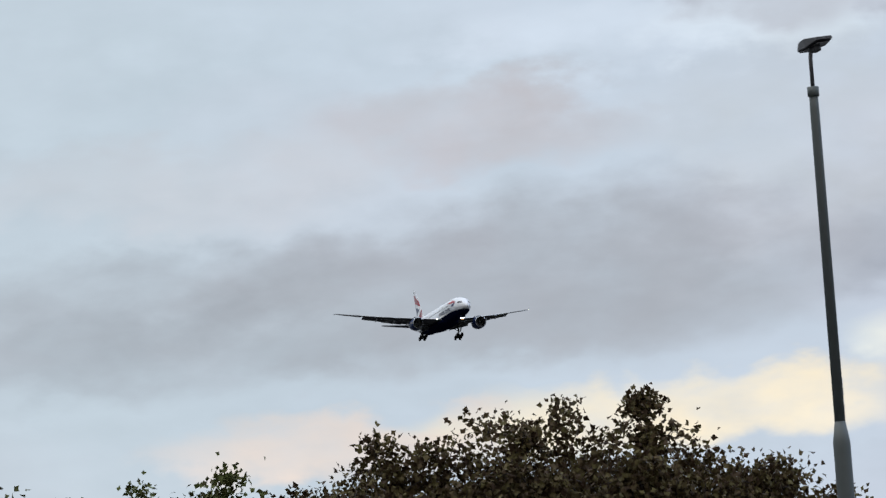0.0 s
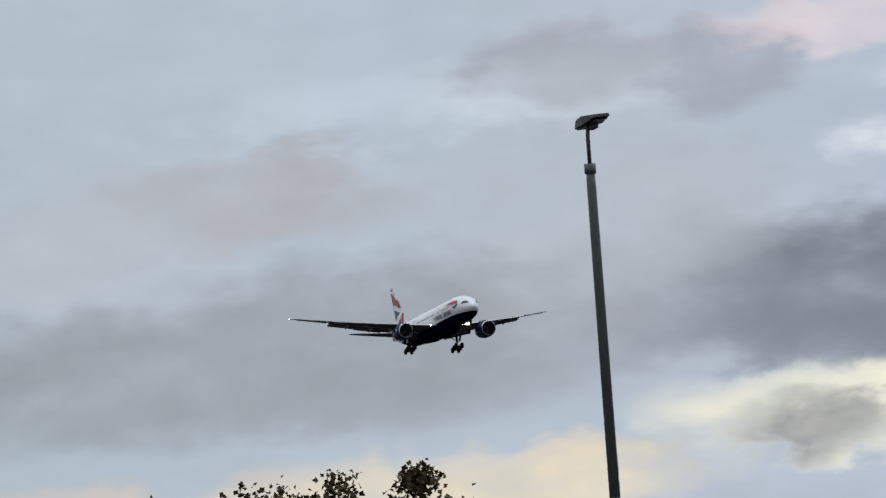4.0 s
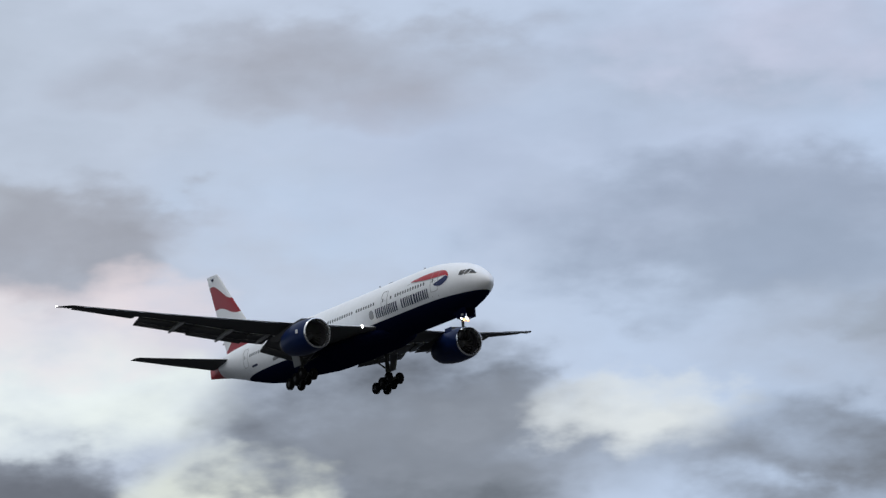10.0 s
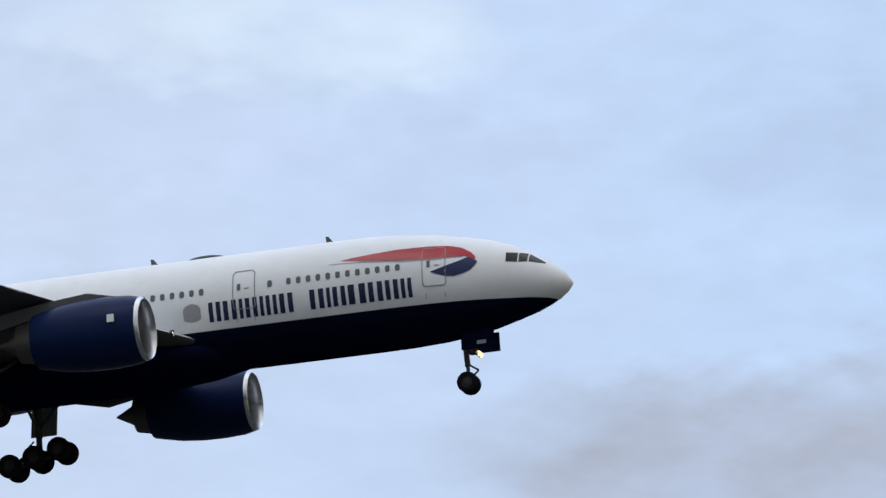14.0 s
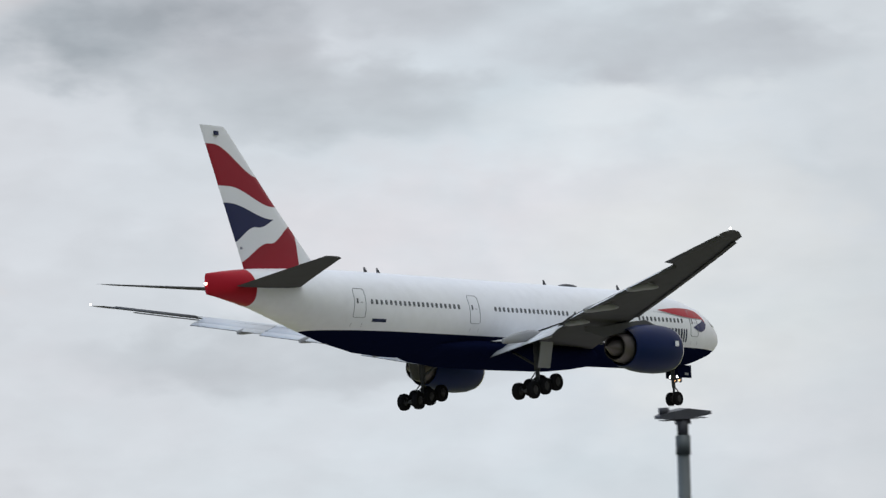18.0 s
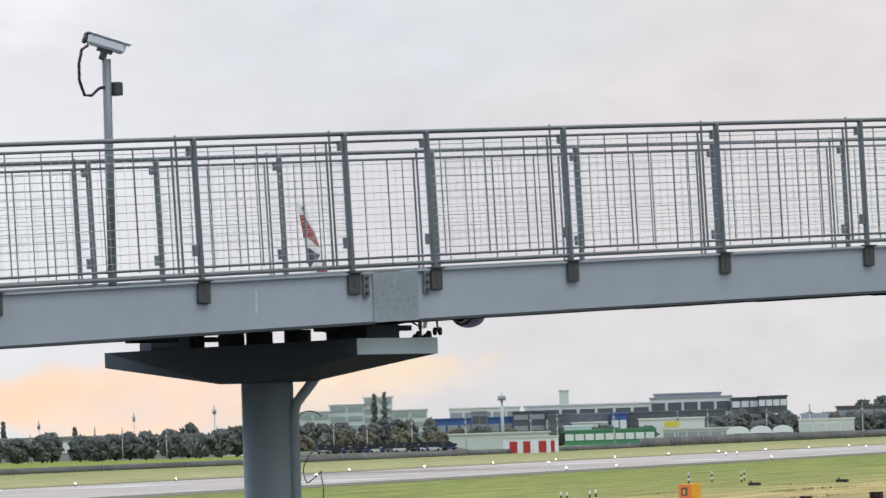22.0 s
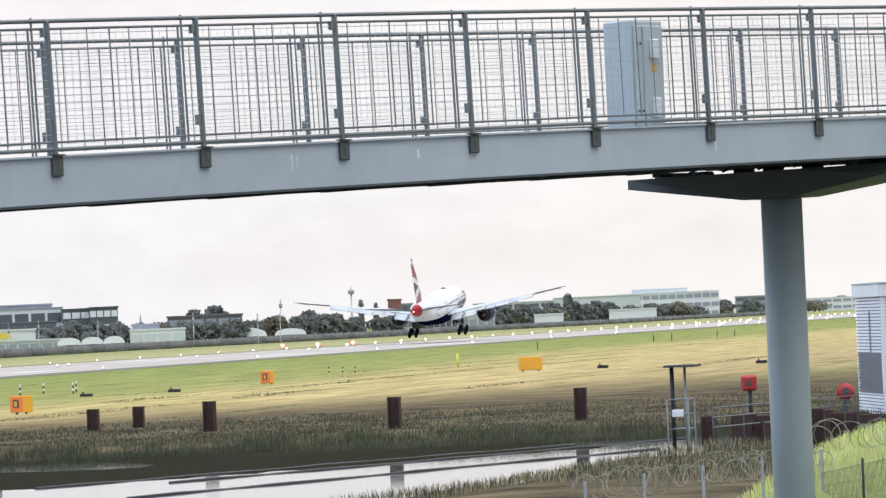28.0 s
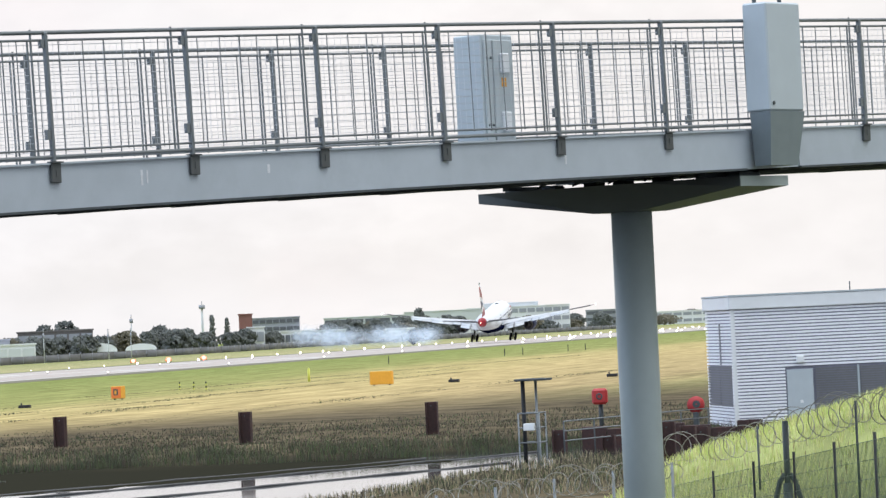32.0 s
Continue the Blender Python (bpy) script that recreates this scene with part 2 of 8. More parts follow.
w_tint.inputs["From Min"].default_value = 0.52
w_tint.inputs["From Max"].default_value = 0.68
WL.new(w_n4.outputs[0], w_tint.inputs["Value"])
tone = wmix(wmath("MULTIPLY", w_tint.outputs[0], 0.55), tone, wmix(1.0, tone, (1.05, 1.0, 1.0), "MULTIPLY"))
# an overcast sky grows brighter towards the zenith
w_zen = WN.new("ShaderNodeMapRange")
w_zen.interpolation_type = "SMOOTHSTEP"
w_zen.inputs["From Min"].default_value = 17
w_zen.inputs["From Max"].default_value = 75
w_zen.inputs["To Min"].default_value = 1.0
w_zen.inputs["To Max"].default_value = 2.4
WL.new(w_lift, w_zen.inputs["Value"])
tone = wmix(1.0, tone, w_zen.outputs[0], "MULTIPLY")
# thin clear sky behind the cloud
w_sky = WN.new("ShaderNodeTexSky")
w_sky.sky_type = "NISHITA"
w_sky.sun_disc = False
w_sky.sun_elevation = radians(62)
w_sky.sun_rotation = radians(200)
w_out = WN.new("ShaderNodeOutputWorld")
w_bg = WN.new("ShaderNodeBackground")
w_clear = WN.new("ShaderNodeBackground")
w_add = WN.new("ShaderNodeMixShader")
w_add.inputs[0].default_value = 0.96
WL.new(w_sky.outputs[0], w_clear.inputs["Color"])
w_clear.inputs["Strength"].default_value = 0.08
WL.new(tone, w_bg.inputs["Color"])
WL.new(w_clear.outputs[0], w_add.inputs[1])
WL.new(w_bg.outputs[0], w_add.inputs[2])
WL.new(w_add.outputs[0], w_out.inputs["Surface"])

sun_data = bpy.data.lights.new("sun", "SUN")
sun_data.energy = 0.42
sun_data.angle = radians(20)
sun_data.color = (1.0, 0.96, 0.92)
sun = new("sun", sun_data)
sun.matrix_world = look((0, 0, 0), (-20 * math.sin(radians(200)), -20 * math.cos(radians(200)), -20 * math.tan(radians(62))))

# ---- materials ----


def mat(name, base, rough=0.6, metal=0.0, scale=8.0, vary=0.12, bump=0.0, stain=0.0, stain_col=(0.1, 0.08, 0.06), emit=None, spec=0.5, random_tint=0.0):
    """A plain surface with grain, large blotches and a little relief."""
    m = bpy.data.materials.new(name)
    m.use_nodes = True
    nt = m.node_tree
    b = nt.nodes["Principled BSDF"]
    b.inputs["Roughness"].default_value = rough
    b.inputs["Metallic"].default_value = metal
    b.inputs["Specular IOR Level"].default_value = spec
    co = nt.nodes.new("ShaderNodeTexCoord")
    n1 = nt.nodes.new("ShaderNodeTexNoise")
    n1.inputs["Scale"].default_value = scale
    n1.inputs["Detail"].default_value = 5
    n2 = nt.nodes.new("ShaderNodeTexNoise")
    n2.inputs["Scale"].default_value = scale * 0.09
    n2.inputs["Detail"].default_value = 3
    for n in (n1, n2):
        nt.links.new(co.outputs["Object"], n.inputs["Vector"])
    add = nt.nodes.new("ShaderNodeMath")
    add.operation = "ADD"
    nt.links.new(n1.outputs[0], add.inputs[0])
    nt.links.new(n2.outputs[0], add.inputs[1])
    rng = nt.nodes.new("ShaderNodeMapRange")
    rng.inputs["From Min"].default_value = 0.6
    rng.inputs["From Max"].default_value = 1.4
    rng.inputs["To Min"].default_value = 1 - vary
    rng.inputs["To Max"].default_value = 1 + vary
    nt.links.new(add.outputs[0], rng.inputs["Value"])
    last = rng.outputs[0]
    if random_tint:
        info = nt.nodes.new("ShaderNodeObjectInfo")
        r2 = nt.nodes.new("ShaderNodeMapRange")
        r2.inputs["To Min"].default_value = 1 - random_tint
        r2.inputs["To Max"].default_value = 1 + random_tint
        nt.links.new(info.outputs["Random"], r2.inputs["Value"])
        mu = nt.nodes.new("ShaderNodeMath")
        mu.operation = "MULTIPLY"
        nt.links.new(last, mu.inputs[0])
        nt.links.new(r2.outputs[0], mu.inputs[1])
        last = mu.outputs[0]
    vm = nt.nodes.new("ShaderNodeVectorMath")
    vm.operation = "SCALE"
    vm.inputs[0].default_value = base[:3]
    nt.links.new(last, vm.inputs["Scale"])
    col = vm.outputs[0]
    if stain:
        n3 = nt.nodes.new("ShaderNodeTexNoise")
        n3.inputs["Scale"].default_value = scale * 0.3
        n3.inputs["Detail"].default_value = 8
        n3.inputs["Roughness"].default_value = 0.7
        nt.links.new(co.outputs["Object"], n3.inputs["Vector"])
        r3 = nt.nodes.new("ShaderNodeMapRange")
        r3.inputs["From Min"].default_value = 0.52
        r3.inputs["From Max"].default_value = 0.68
        r3.inputs["To Max"].default_value = stain
        nt.links.new(n3.outputs[0], r3.inputs["Value"])
        mx = nt.nodes.new("ShaderNodeMix")
        mx.data_type = "RGBA"
        mx.inputs["B"].default_value = (*stain_col, 1)
        nt.links.new(r3.outputs[0], mx.inputs["Factor"])
        nt.links.new(col, mx.inputs["A"])
        col = mx.outputs["Result"]
    nt.links.new(col, b.inputs["Base Color"])
    if bump:
        bp = nt.nodes.new("ShaderNodeBump")
        bp.inputs["Strength"].default_value = bump
        bp.inputs["Distance"].default_value = 0.02
        nt.links.new(n1.outputs[0], bp.inputs["Height"])
        nt.links.new(bp.outputs[0], b.inputs["Normal"])
    if emit:
        b.inputs["Emission Color"].default_value = (*emit[:3], 1)
        b.inputs["Emission Strength"].default_value = emit[3]
    return m


def glow(name, colour, strength):
    """A lit lamp lens."""
    return mat(name, colour, 0.3, emit=(*colour, strength), vary=0.02)


STEEL = mat("galvanised_steel", (0.19, 0.205, 0.21), 0.5, 0.45, 6, 0.12, stain=0.25, stain_col=(0.14, 0.15, 0.15))
GALV = mat("zinc_sheet", (0.36, 0.41, 0.43), 0.5, 0.5, 25, 0.22)
BEAM = mat("pale_blue_grey_paint", (0.41, 0.45, 0.49), 0.5, 0.0, 3, 0.08, stain=0.3, stain_col=(0.31, 0.34, 0.365))
PILLAR = mat("grey_green_paint", (0.36, 0.41, 0.405), 0.5, 0.0, 2, 0.08, stain=0.2, stain_col=(0.24, 0.27, 0.28))
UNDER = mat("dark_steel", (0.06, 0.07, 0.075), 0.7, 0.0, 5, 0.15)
CABINET = mat("cabinet_paint", (0.45, 0.5, 0.52), 0.45, 0.0, 3, 0.06, stain=0.15, stain_col=(0.3, 0.35, 0.37))
BLACK = mat("black_rubber", (0.018, 0.018, 0.02), 0.75, 0, 20, 0.2)
WHITE = mat("white_paint", (0.75, 0.76, 0.77), 0.4, 0, 3, 0.05)
POLE = mat("grey_green_pole_paint", (0.075, 0.088, 0.088), 0.55, 0.0, 4, 0.12, stain=0.2, stain_col=(0.06, 0.065, 0.065))
LAMPBODY = mat("dark_grey_lamp_paint", (0.045, 0.045, 0.05), 0.5, 0, 10, 0.1)
RUST = mat("rusted_steel", (0.045, 0.022, 0.02), 0.85, 0, 9, 0.35, 0.4, stain=0.6, stain_col=(0.09, 0.03, 0.02))
ORANGE = mat("orange_board", (0.8, 0.2, 0.04), 0.5, 0, 6, 0.08)
AMBER = mat("amber_board", (0.75, 0.36, 0.03), 0.5, 0, 6, 0.08)
RED = mat("red_paint", (0.42, 0.03, 0.03), 0.5, 0, 6, 0.1)
YELLOW = mat("yellow_green_paint", (0.6, 0.6, 0.1), 0.5)

# ---- mesh tools ----


def part(name, bm, material, parent=None, label=""):
    """Links a bmesh as one mesh object under a thing or under a part."""
    me = bpy.data.meshes.new(name)
    bm.to_mesh(me)
    bm.free()
    for m in material if isinstance(material, (list, tuple)) else [material]:
        me.materials.append(m)
    ob = new(name, me)
    if parent:
        ob.parent = parent
    if label:
        ob["label"] = label
    return ob


def thing(name, label, category, group="", kind="", at=(0, 0, 0), turn=0.0):
    ob = new(name)
    ob.empty_display_size = 0.2
    ob.matrix_basis = pose(*at, 0, 0, turn)
    return tagged(ob, label, category, group, kind)


def smooth(ob, angle=40):
    me = ob.data
    for p in me.polygons:
        p.use_smooth = True
    lim = math.cos(radians(angle))
    bm = bmesh.new()
    bm.from_mesh(me)
    for e in bm.edges:
        if len(e.link_faces) == 2 and e.link_faces[0].normal.dot(e.link_faces[1].normal) < lim:
            e.smooth = False
    bm.to_mesh(me)
    bm.free()
    return ob


def box(bm, x0, x1, y0, y1, z0, z1, m=None, bevel=0.0, mi=0):
    """An axis-aligned block added to bm; m moves it."""
    vs = [bm.verts.new(Vector((x, y, z))) for x in (x0, x1) for y in (y0, y1) for z in (z0, z1)]
    fs = [bm.faces.new([vs[i] for i in q]) for q in ((0, 1, 3, 2), (4, 6, 7, 5), (0, 4, 5, 1), (2, 3, 7, 6), (0, 2, 6, 4), (1, 5, 7, 3))]
    for f in fs:
        f.material_index = mi
    if bevel:
        es = list({e for f in fs for e in f.edges})
        r = bmesh.ops.bevel(bm, geom=es, offset=bevel, segments=1, affect="EDGES")
        vs = list({v for f in r["faces"] for v in f.verts} | {v for v in vs if v.is_valid})
        for f in {f for v in vs for f in v.link_faces}:
            f.material_index = mi
    if m is not None:
        for v in vs:
            v.co = m @ v.co
    return vs


def tube(bm, points, radius, sides=8, caps=True, mi=0):
    """A round bar along points; radius is a number or one for each point."""
    pts = [Vector(p) for p in points]
    rad = radius if isinstance(radius, (list, tuple)) else [radius] * len(pts)
    rings = []
    side = None
    for i, p in enumerate(pts):
        d = (pts[min(i + 1, len(pts) - 1)] - pts[max(i - 1, 0)]).normalized()
        if side is None:
            side = d.orthogonal().normalized()
        side = (side - d * side.dot(d)).normalized()
        up = d.cross(side)
        rings.append([bm.verts.new(p + (side * math.cos(a) + up * math.sin(a)) * rad[i]) for a in (2 * math.pi * k / sides for k in range(sides))])
    for a, b in zip(rings, rings[1:]):
        for k in range(sides):
            f = bm.faces.new((a[k], a[(k + 1) % sides], b[(k + 1) % sides], b[k]))
            f.material_index = mi
            f.smooth = True
    if caps:
        for r in (rings[0][::-1], rings[-1]):
            f = bm.faces.new(r)
            f.material_index = mi
    return rings


def loft(bm, rings, close=True, caps=True, mi=0):
    """Skins rings of points, each a list of equal length."""
    vr = [[bm.verts.new(Vector(p)) for p in r] for r in rings]
    n = len(vr[0])
    for a, b in zip(vr, vr[1:]):
        for k in range(n if close else n - 1):
            f = bm.faces.new((a[k], a[(k + 1) % n], b[(k + 1) % n], b[k]))
            f.material_index = mi
            f.smooth = True
    if caps:
        for r in (vr[0][::-1], vr[-1]):
            f = bm.faces.new(r)
            f.material_index = mi
    return vr


def turned(bm, profile, axis="X", sides=24, centre=(0, 0, 0), caps=False, mi=0):
    """A lathe: profile of (along, radius) about an axis through centre."""
    c = Vector(centre)
    rings = []
    for s, r in profile:
        ring = []
        for k in range(sides):
            a = 2 * math.pi * k / sides
            u, v = r * math.cos(a), r * math.sin(a)
            ring.append(c + Vector({"X": (s, u, v), "Y": (u, s, v), "Z": (u, v, s)}[axis]))
        rings.append(ring)
    return loft(bm, rings, True, caps, mi)


def fixed(bm):
    bmesh.ops.recalc_face_normals(bm, faces=bm.faces[:])
    return bm

# ---- ground ----


def along(head, far, z=0.0):
    """The point at a heading (from +y towards +x) and a distance."""
    return Vector((far * math.sin(radians(head)), far * math.cos(radians(head)), z))


def step(a, b, v):
    s = min(1.0, max(0.0, (v - a) / (b - a)))
    return s * s * (3 - 2 * s)


WATER_Z = -0.55


def bank_line(y):
    """Distance east of the channel's far edge."""
    return 171 - 0.12 * (y - 30) + 1.2 * math.sin(y * 0.31)


def near_line(y):
    return min(172, 139 + (25 - max(y, 16)) * (20 if y < 25 else 3.3)) + 1.5 * math.sin(y * 0.33)


def height(x, y):
    z = 0.0
    far = bank_line(y)
    near = near_line(y)
    if x < far + 22 and x > 20 and y > -30:
        z = -1.8 + 1.8 * step(far - 2, far + 20, x)
        z = max(z, -1.8 + 1.42 * step(near + 0.5, near - 5, x) + 0.45 * step(near - 22, near - 60, x))
    # dark mud flat before the reeds
    if 24 < y < 110 and x > 60:
        flat = 171.4 - (y - 25.4) * 1.35
        z = max(z, -1.8 + 1.27 * step(flat - 2, flat + 3, x) * step(24, 27, y))
    # grassy mound beside the bridge
    ridge = max(0.0, min(5.2, 2.2 + (8.44 - y) * 0.265)) * step(11.8, 8.2, y)
    m = step(50, 73, x) * step(104, 80, x) * step(-170, -60, y)
    z = max(z, ridge * m + min(z, 0) * (1 - m))
    if abs(x) < 400 and abs(y) < 400:
        z += 0.10 * noise.noise(Vector((x * 0.06, y * 0.06, 0))) * step(160, 100, y)
    if x < 20:
        z = max(z, 0.0)
    return z


def grass_material():
    m = mat("airfield_grass", (0.1, 0.14, 0.02), 0.95, 0, 0.5, 0.25, 0.0)
    nt = m.node_tree
    b = nt.nodes["Principled BSDF"]
    b.inputs["Specular IOR Level"].default_value = 0.0
    geo = nt.nodes.new("ShaderNodeNewGeometry")
    sep = nt.nodes.new("ShaderNodeSeparateXYZ")
    nt.links.new(geo.outputs["Position"], sep.inputs[0])
    # mown strips of green and straw run with the runway
    mp = nt.nodes.new("ShaderNodeMapping")
    mp.inputs["Scale"].default_value = (0.004, 0.035, 0.05)
    nt.links.new(geo.outputs["Position"], mp.inputs[0])
    nz = nt.nodes.new("ShaderNodeTexNoise")
    nz.inputs["Scale"].default_value = 1.0
    nz.inputs["Detail"].default_value = 6
    nt.links.new(mp.outputs[0], nz.inputs["Vector"])
    wob = nt.nodes.new("ShaderNodeMath")
    wob.operation = "MULTIPLY_ADD"
    wob.inputs[1].default_value = 34.0
    wob.inputs[2].default_value = -17.0
    nt.links.new(nz.outputs[0], wob.inputs[0])
    ysum = nt.nodes.new("ShaderNodeMath")
    ysum.operation = "ADD"
    nt.links.new(sep.outputs["Y"], ysum.inputs[0])
    nt.links.new(wob.outputs[0], ysum.inputs[1])
    mr = nt.nodes.new("ShaderNodeMapRange")
    mr.inputs["From Min"].default_value = 0.0
    mr.inputs["From Max"].default_value = 400.0
    nt.links.new(ysum.outputs[0], mr.inputs["Value"])
    rp = nt.nodes.new("ShaderNodeValToRGB")
    rp.color_ramp.elements[0].position = 0.0
    rp.color_ramp.elements[0].color = (0.46, 0.5, 0.18, 1)
    e = rp.color_ramp.elements[1]
    e.position = 1.0
    e.color = (0.24, 0.28, 0.08, 1)
    for pos, col in ((0.07, (0.27, 0.25, 0.11, 1)), (0.10, (0.38, 0.29, 0.15, 1)), (0.17, (0.47, 0.365, 0.175, 1)), (0.215, (0.43, 0.355, 0.16, 1)), (0.25, (0.28, 0.28, 0.105, 1)), (0.38, (0.235, 0.265, 0.09, 1)), (0.55, (0.27, 0.275, 0.11, 1)), (0.6, (0.39, 0.36, 0.19, 1)), (0.8, (0.3, 0.3, 0.14, 1))):
        e = rp.color_ramp.elements.new(pos)
        e.color = col
    nt.links.new(mr.outputs[0], rp.inputs["Fac"])
    n2 = nt.nodes.new("ShaderNodeTexNoise")
    n2.inputs["Scale"].default_value = 0.35
    n2.inputs["Detail"].default_value = 7
    n2.inputs["Roughness"].default_value = 0.65
    nt.links.new(geo.outputs["Position"], n2.inputs["Vector"])
    r2 = nt.nodes.new("ShaderNodeMapRange")
    r2.inputs["From Min"].default_value = 0.3
    r2.inputs["From Max"].default_value = 0.7
    r2.inputs["To Min"].default_value = 0.62
    r2.inputs["To Max"].default_value = 1.22
    nt.links.new(n2.outputs[0], r2.inputs["Value"])
    sc = nt.nodes.new("ShaderNodeVectorMath")
    sc.operation = "SCALE"
    nt.links.new(rp.outputs[0], sc.inputs[0])
    # thin uneven streaks along the strips
    m4 = nt.nodes.new("ShaderNodeMapping")
    m4.inputs["Scale"].default_value = (0.035, 0.45, 0.05)
    nt.links.new(geo.outputs["Position"], m4.inputs[0])
    n4 = nt.nodes.new("ShaderNodeTexNoise")
    n4.inputs["Scale"].default_value = 1.0
    n4.inputs["Detail"].default_value = 8
    n4.inputs["Roughness"].default_value = 0.7
    nt.links.new(m4.outputs[0], n4.inputs["Vector"])
    r4 = nt.nodes.new("ShaderNodeMapRange")
    r4.inputs["From Min"].default_value = 0.3
    r4.inputs["From Max"].default_value = 0.62
    r4.inputs["To Min"].default_value = 0.6
    r4.inputs["To Max"].default_value = 1.15
    nt.links.new(n4.outputs[0], r4.inputs["Value"])
    mu4 = nt.nodes.new("ShaderNodeMath")
    mu4.operation = "MULTIPLY"
    nt.links.new(r2.outputs[0], mu4.inputs[0])
    nt.links.new(r4.outputs[0], mu4.inputs[1])
    nt.links.new(mu4.outputs[0], sc.inputs["Scale"])
    # mud on the channel's banks, below the level of the field
    mud = nt.nodes.new("ShaderNodeMapRange")
    mud.inputs["From Min"].default_value = -0.2
    mud.inputs["From Max"].default_value = -0.5
    nt.links.new(sep.outputs["Z"], mud.inputs["Value"])
    mx = nt.nodes.new("ShaderNodeMix")
    mx.data_type = "RGBA"
    mx.inputs["B"].default_value = (0.027, 0.026, 0.018, 1)
    nt.links.new(mud.outputs[0], mx.inputs["Factor"])
    # brown scrub between the channel and the mown field
    sx = nt.nodes.new("ShaderNodeMath")
    sx.operation = "MULTIPLY_ADD"
    sx.inputs[1].default_value = 1.35
    nt.links.new(ysum.outputs[0], sx.inputs[0])
    nt.links.new(sep.outputs["X"], sx.inputs[2])
    sf = nt.nodes.new("ShaderNodeMapRange")
    sf.inputs["From Min"].default_value = 385.0
    sf.inputs["From Max"].default_value = 305.0
    nt.links.new(sx.outputs[0], sf.inputs["Value"])
    sl = nt.nodes.new("ShaderNodeMapRange")
    sl.inputs["From Min"].default_value = 88.0
    sl.inputs["From Max"].default_value = 104.0
    nt.links.new(sep.outputs["X"], sl.inputs["Value"])
    sm = nt.nodes.new("ShaderNodeMath")
    sm.operation = "MULTIPLY"
    nt.links.new(sf.outputs[0], sm.inputs[0])
    nt.links.new(sl.outputs[0], sm.inputs[1])
    scrub = nt.nodes.new("ShaderNodeMix")
    scrub.data_type = "RGBA"
    sn = nt.nodes.new("ShaderNodeTexNoise")
    sn.inputs["Scale"].default_value = 0.22
    sn.inputs["Detail"].default_value = 9
    sn.inputs["Roughness"].default_value = 0.72
    nt.links.new(geo.outputs["Position"], sn.inputs["Vector"])
    sr = nt.nodes.new("ShaderNodeValToRGB")
    sr.color_ramp.elements[0].position = 0.38
    sr.color_ramp.elements[0].color = (0.055, 0.047, 0.032, 1)
    sr.color_ramp.elements[1].position = 0.66
    sr.color_ramp.elements[1].color = (0.17, 0.135, 0.085, 1)
    nt.links.new(sn.outputs[0], sr.inputs["Fac"])
    nt.links.new(sr.outputs[0], scrub.inputs["B"])
    nt.links.new(sm.outputs[0], scrub.inputs["Factor"])
    nt.links.new(sc.outputs[0], scrub.inputs["A"])
    nt.links.new(scrub.outputs["Result"], mx.inputs["A"])
    # unseen ground under the approach, darkened to cut light bounced onto the airliner
    bounce_cut = nt.nodes.new("ShaderNodeMapRange")
    bounce_cut.inputs["From Min"].default_value = 75.0
    bounce_cut.inputs["From Max"].default_value = 50.0
    nt.links.new(sep.outputs["X"], bounce_cut.inputs["Value"])
    m3 = nt.nodes.new("ShaderNodeMix")
    m3.data_type = "RGBA"
    m3.inputs["B"].default_value = (0.05, 0.05, 0.05, 1)
    nt.links.new(bounce_cut.outputs[0], m3.inputs["Factor"])
    nt.links.new(mx.outputs["Result"], m3.inputs["A"])
    nt.links.new(m3.outputs["Result"], b.inputs["Base Color"])
    return m


GRASS = grass_material()


def build_ground():
    xs = [-4500, -2500, -1200, -500, -200, -80] + [-40 + 10 * i for i in range(6)] + [20 + 2.5 * i for i in range(81)] + [230, 250, 300, 400, 600, 900, 1400, 2200, 3200, 4800]
    ys = [-4500, -2000, -800, -300, -150] + [-100 + 5 * i for i in range(14)] + [-30 + 2 * i for i in range(66)] + [105, 120, 150, 200, 300, 450, 700, 1200, 2200, 4800]
    verts = [(x, y, height(x, y) if -450 < x < 450 and -450 < y < 450 else 0.0) for x in xs for y in ys]
    n = len(ys)
    faces = [(i * n + j, (i + 1) * n + j, (i + 1) * n + j + 1, i * n + j + 1) for i in range(len(xs) - 1) for j in range(n - 1)]
    me = bpy.data.meshes.new("ground")
    me.from_pydata(verts, [], faces)
    me.materials.append(GRASS)
    for p in me.polygons:
        p.use_smooth = True
    return tagged(new("ground", me), "mown airfield grass in green and straw strips", "ground", kind="structure")


ground = build_ground()

# water channel
WATER = mat("channel_water", (0.05, 0.055, 0.06), 0.06, 0, 0.6, 0.2, 0.0)
_b = WATER.node_tree.nodes["Principled BSDF"]
_bp = WATER.node_tree.nodes.new("ShaderNodeBump")
_bp.inputs["Strength"].default_value = 0.08
_bp.inputs["Distance"].default_value = 0.05
_nz = WATER.node_tree.nodes.new("ShaderNodeTexNoise")
_nz.inputs["Scale"].default_value = 1.3
WATER.node_tree.links.new(_nz.outputs[0], _bp.inputs["Height"])
WATER.node_tree.links.new(_bp.outputs[0], _b.inputs["Normal"])
bm = bmesh.new()
box(bm, 60, 240, -28, 120, WATER_Z - 0.3, WATER_Z)
water = tagged(part("water", bm, WATER), "still grey water of a channel beside the airfield", "water", kind="structure")

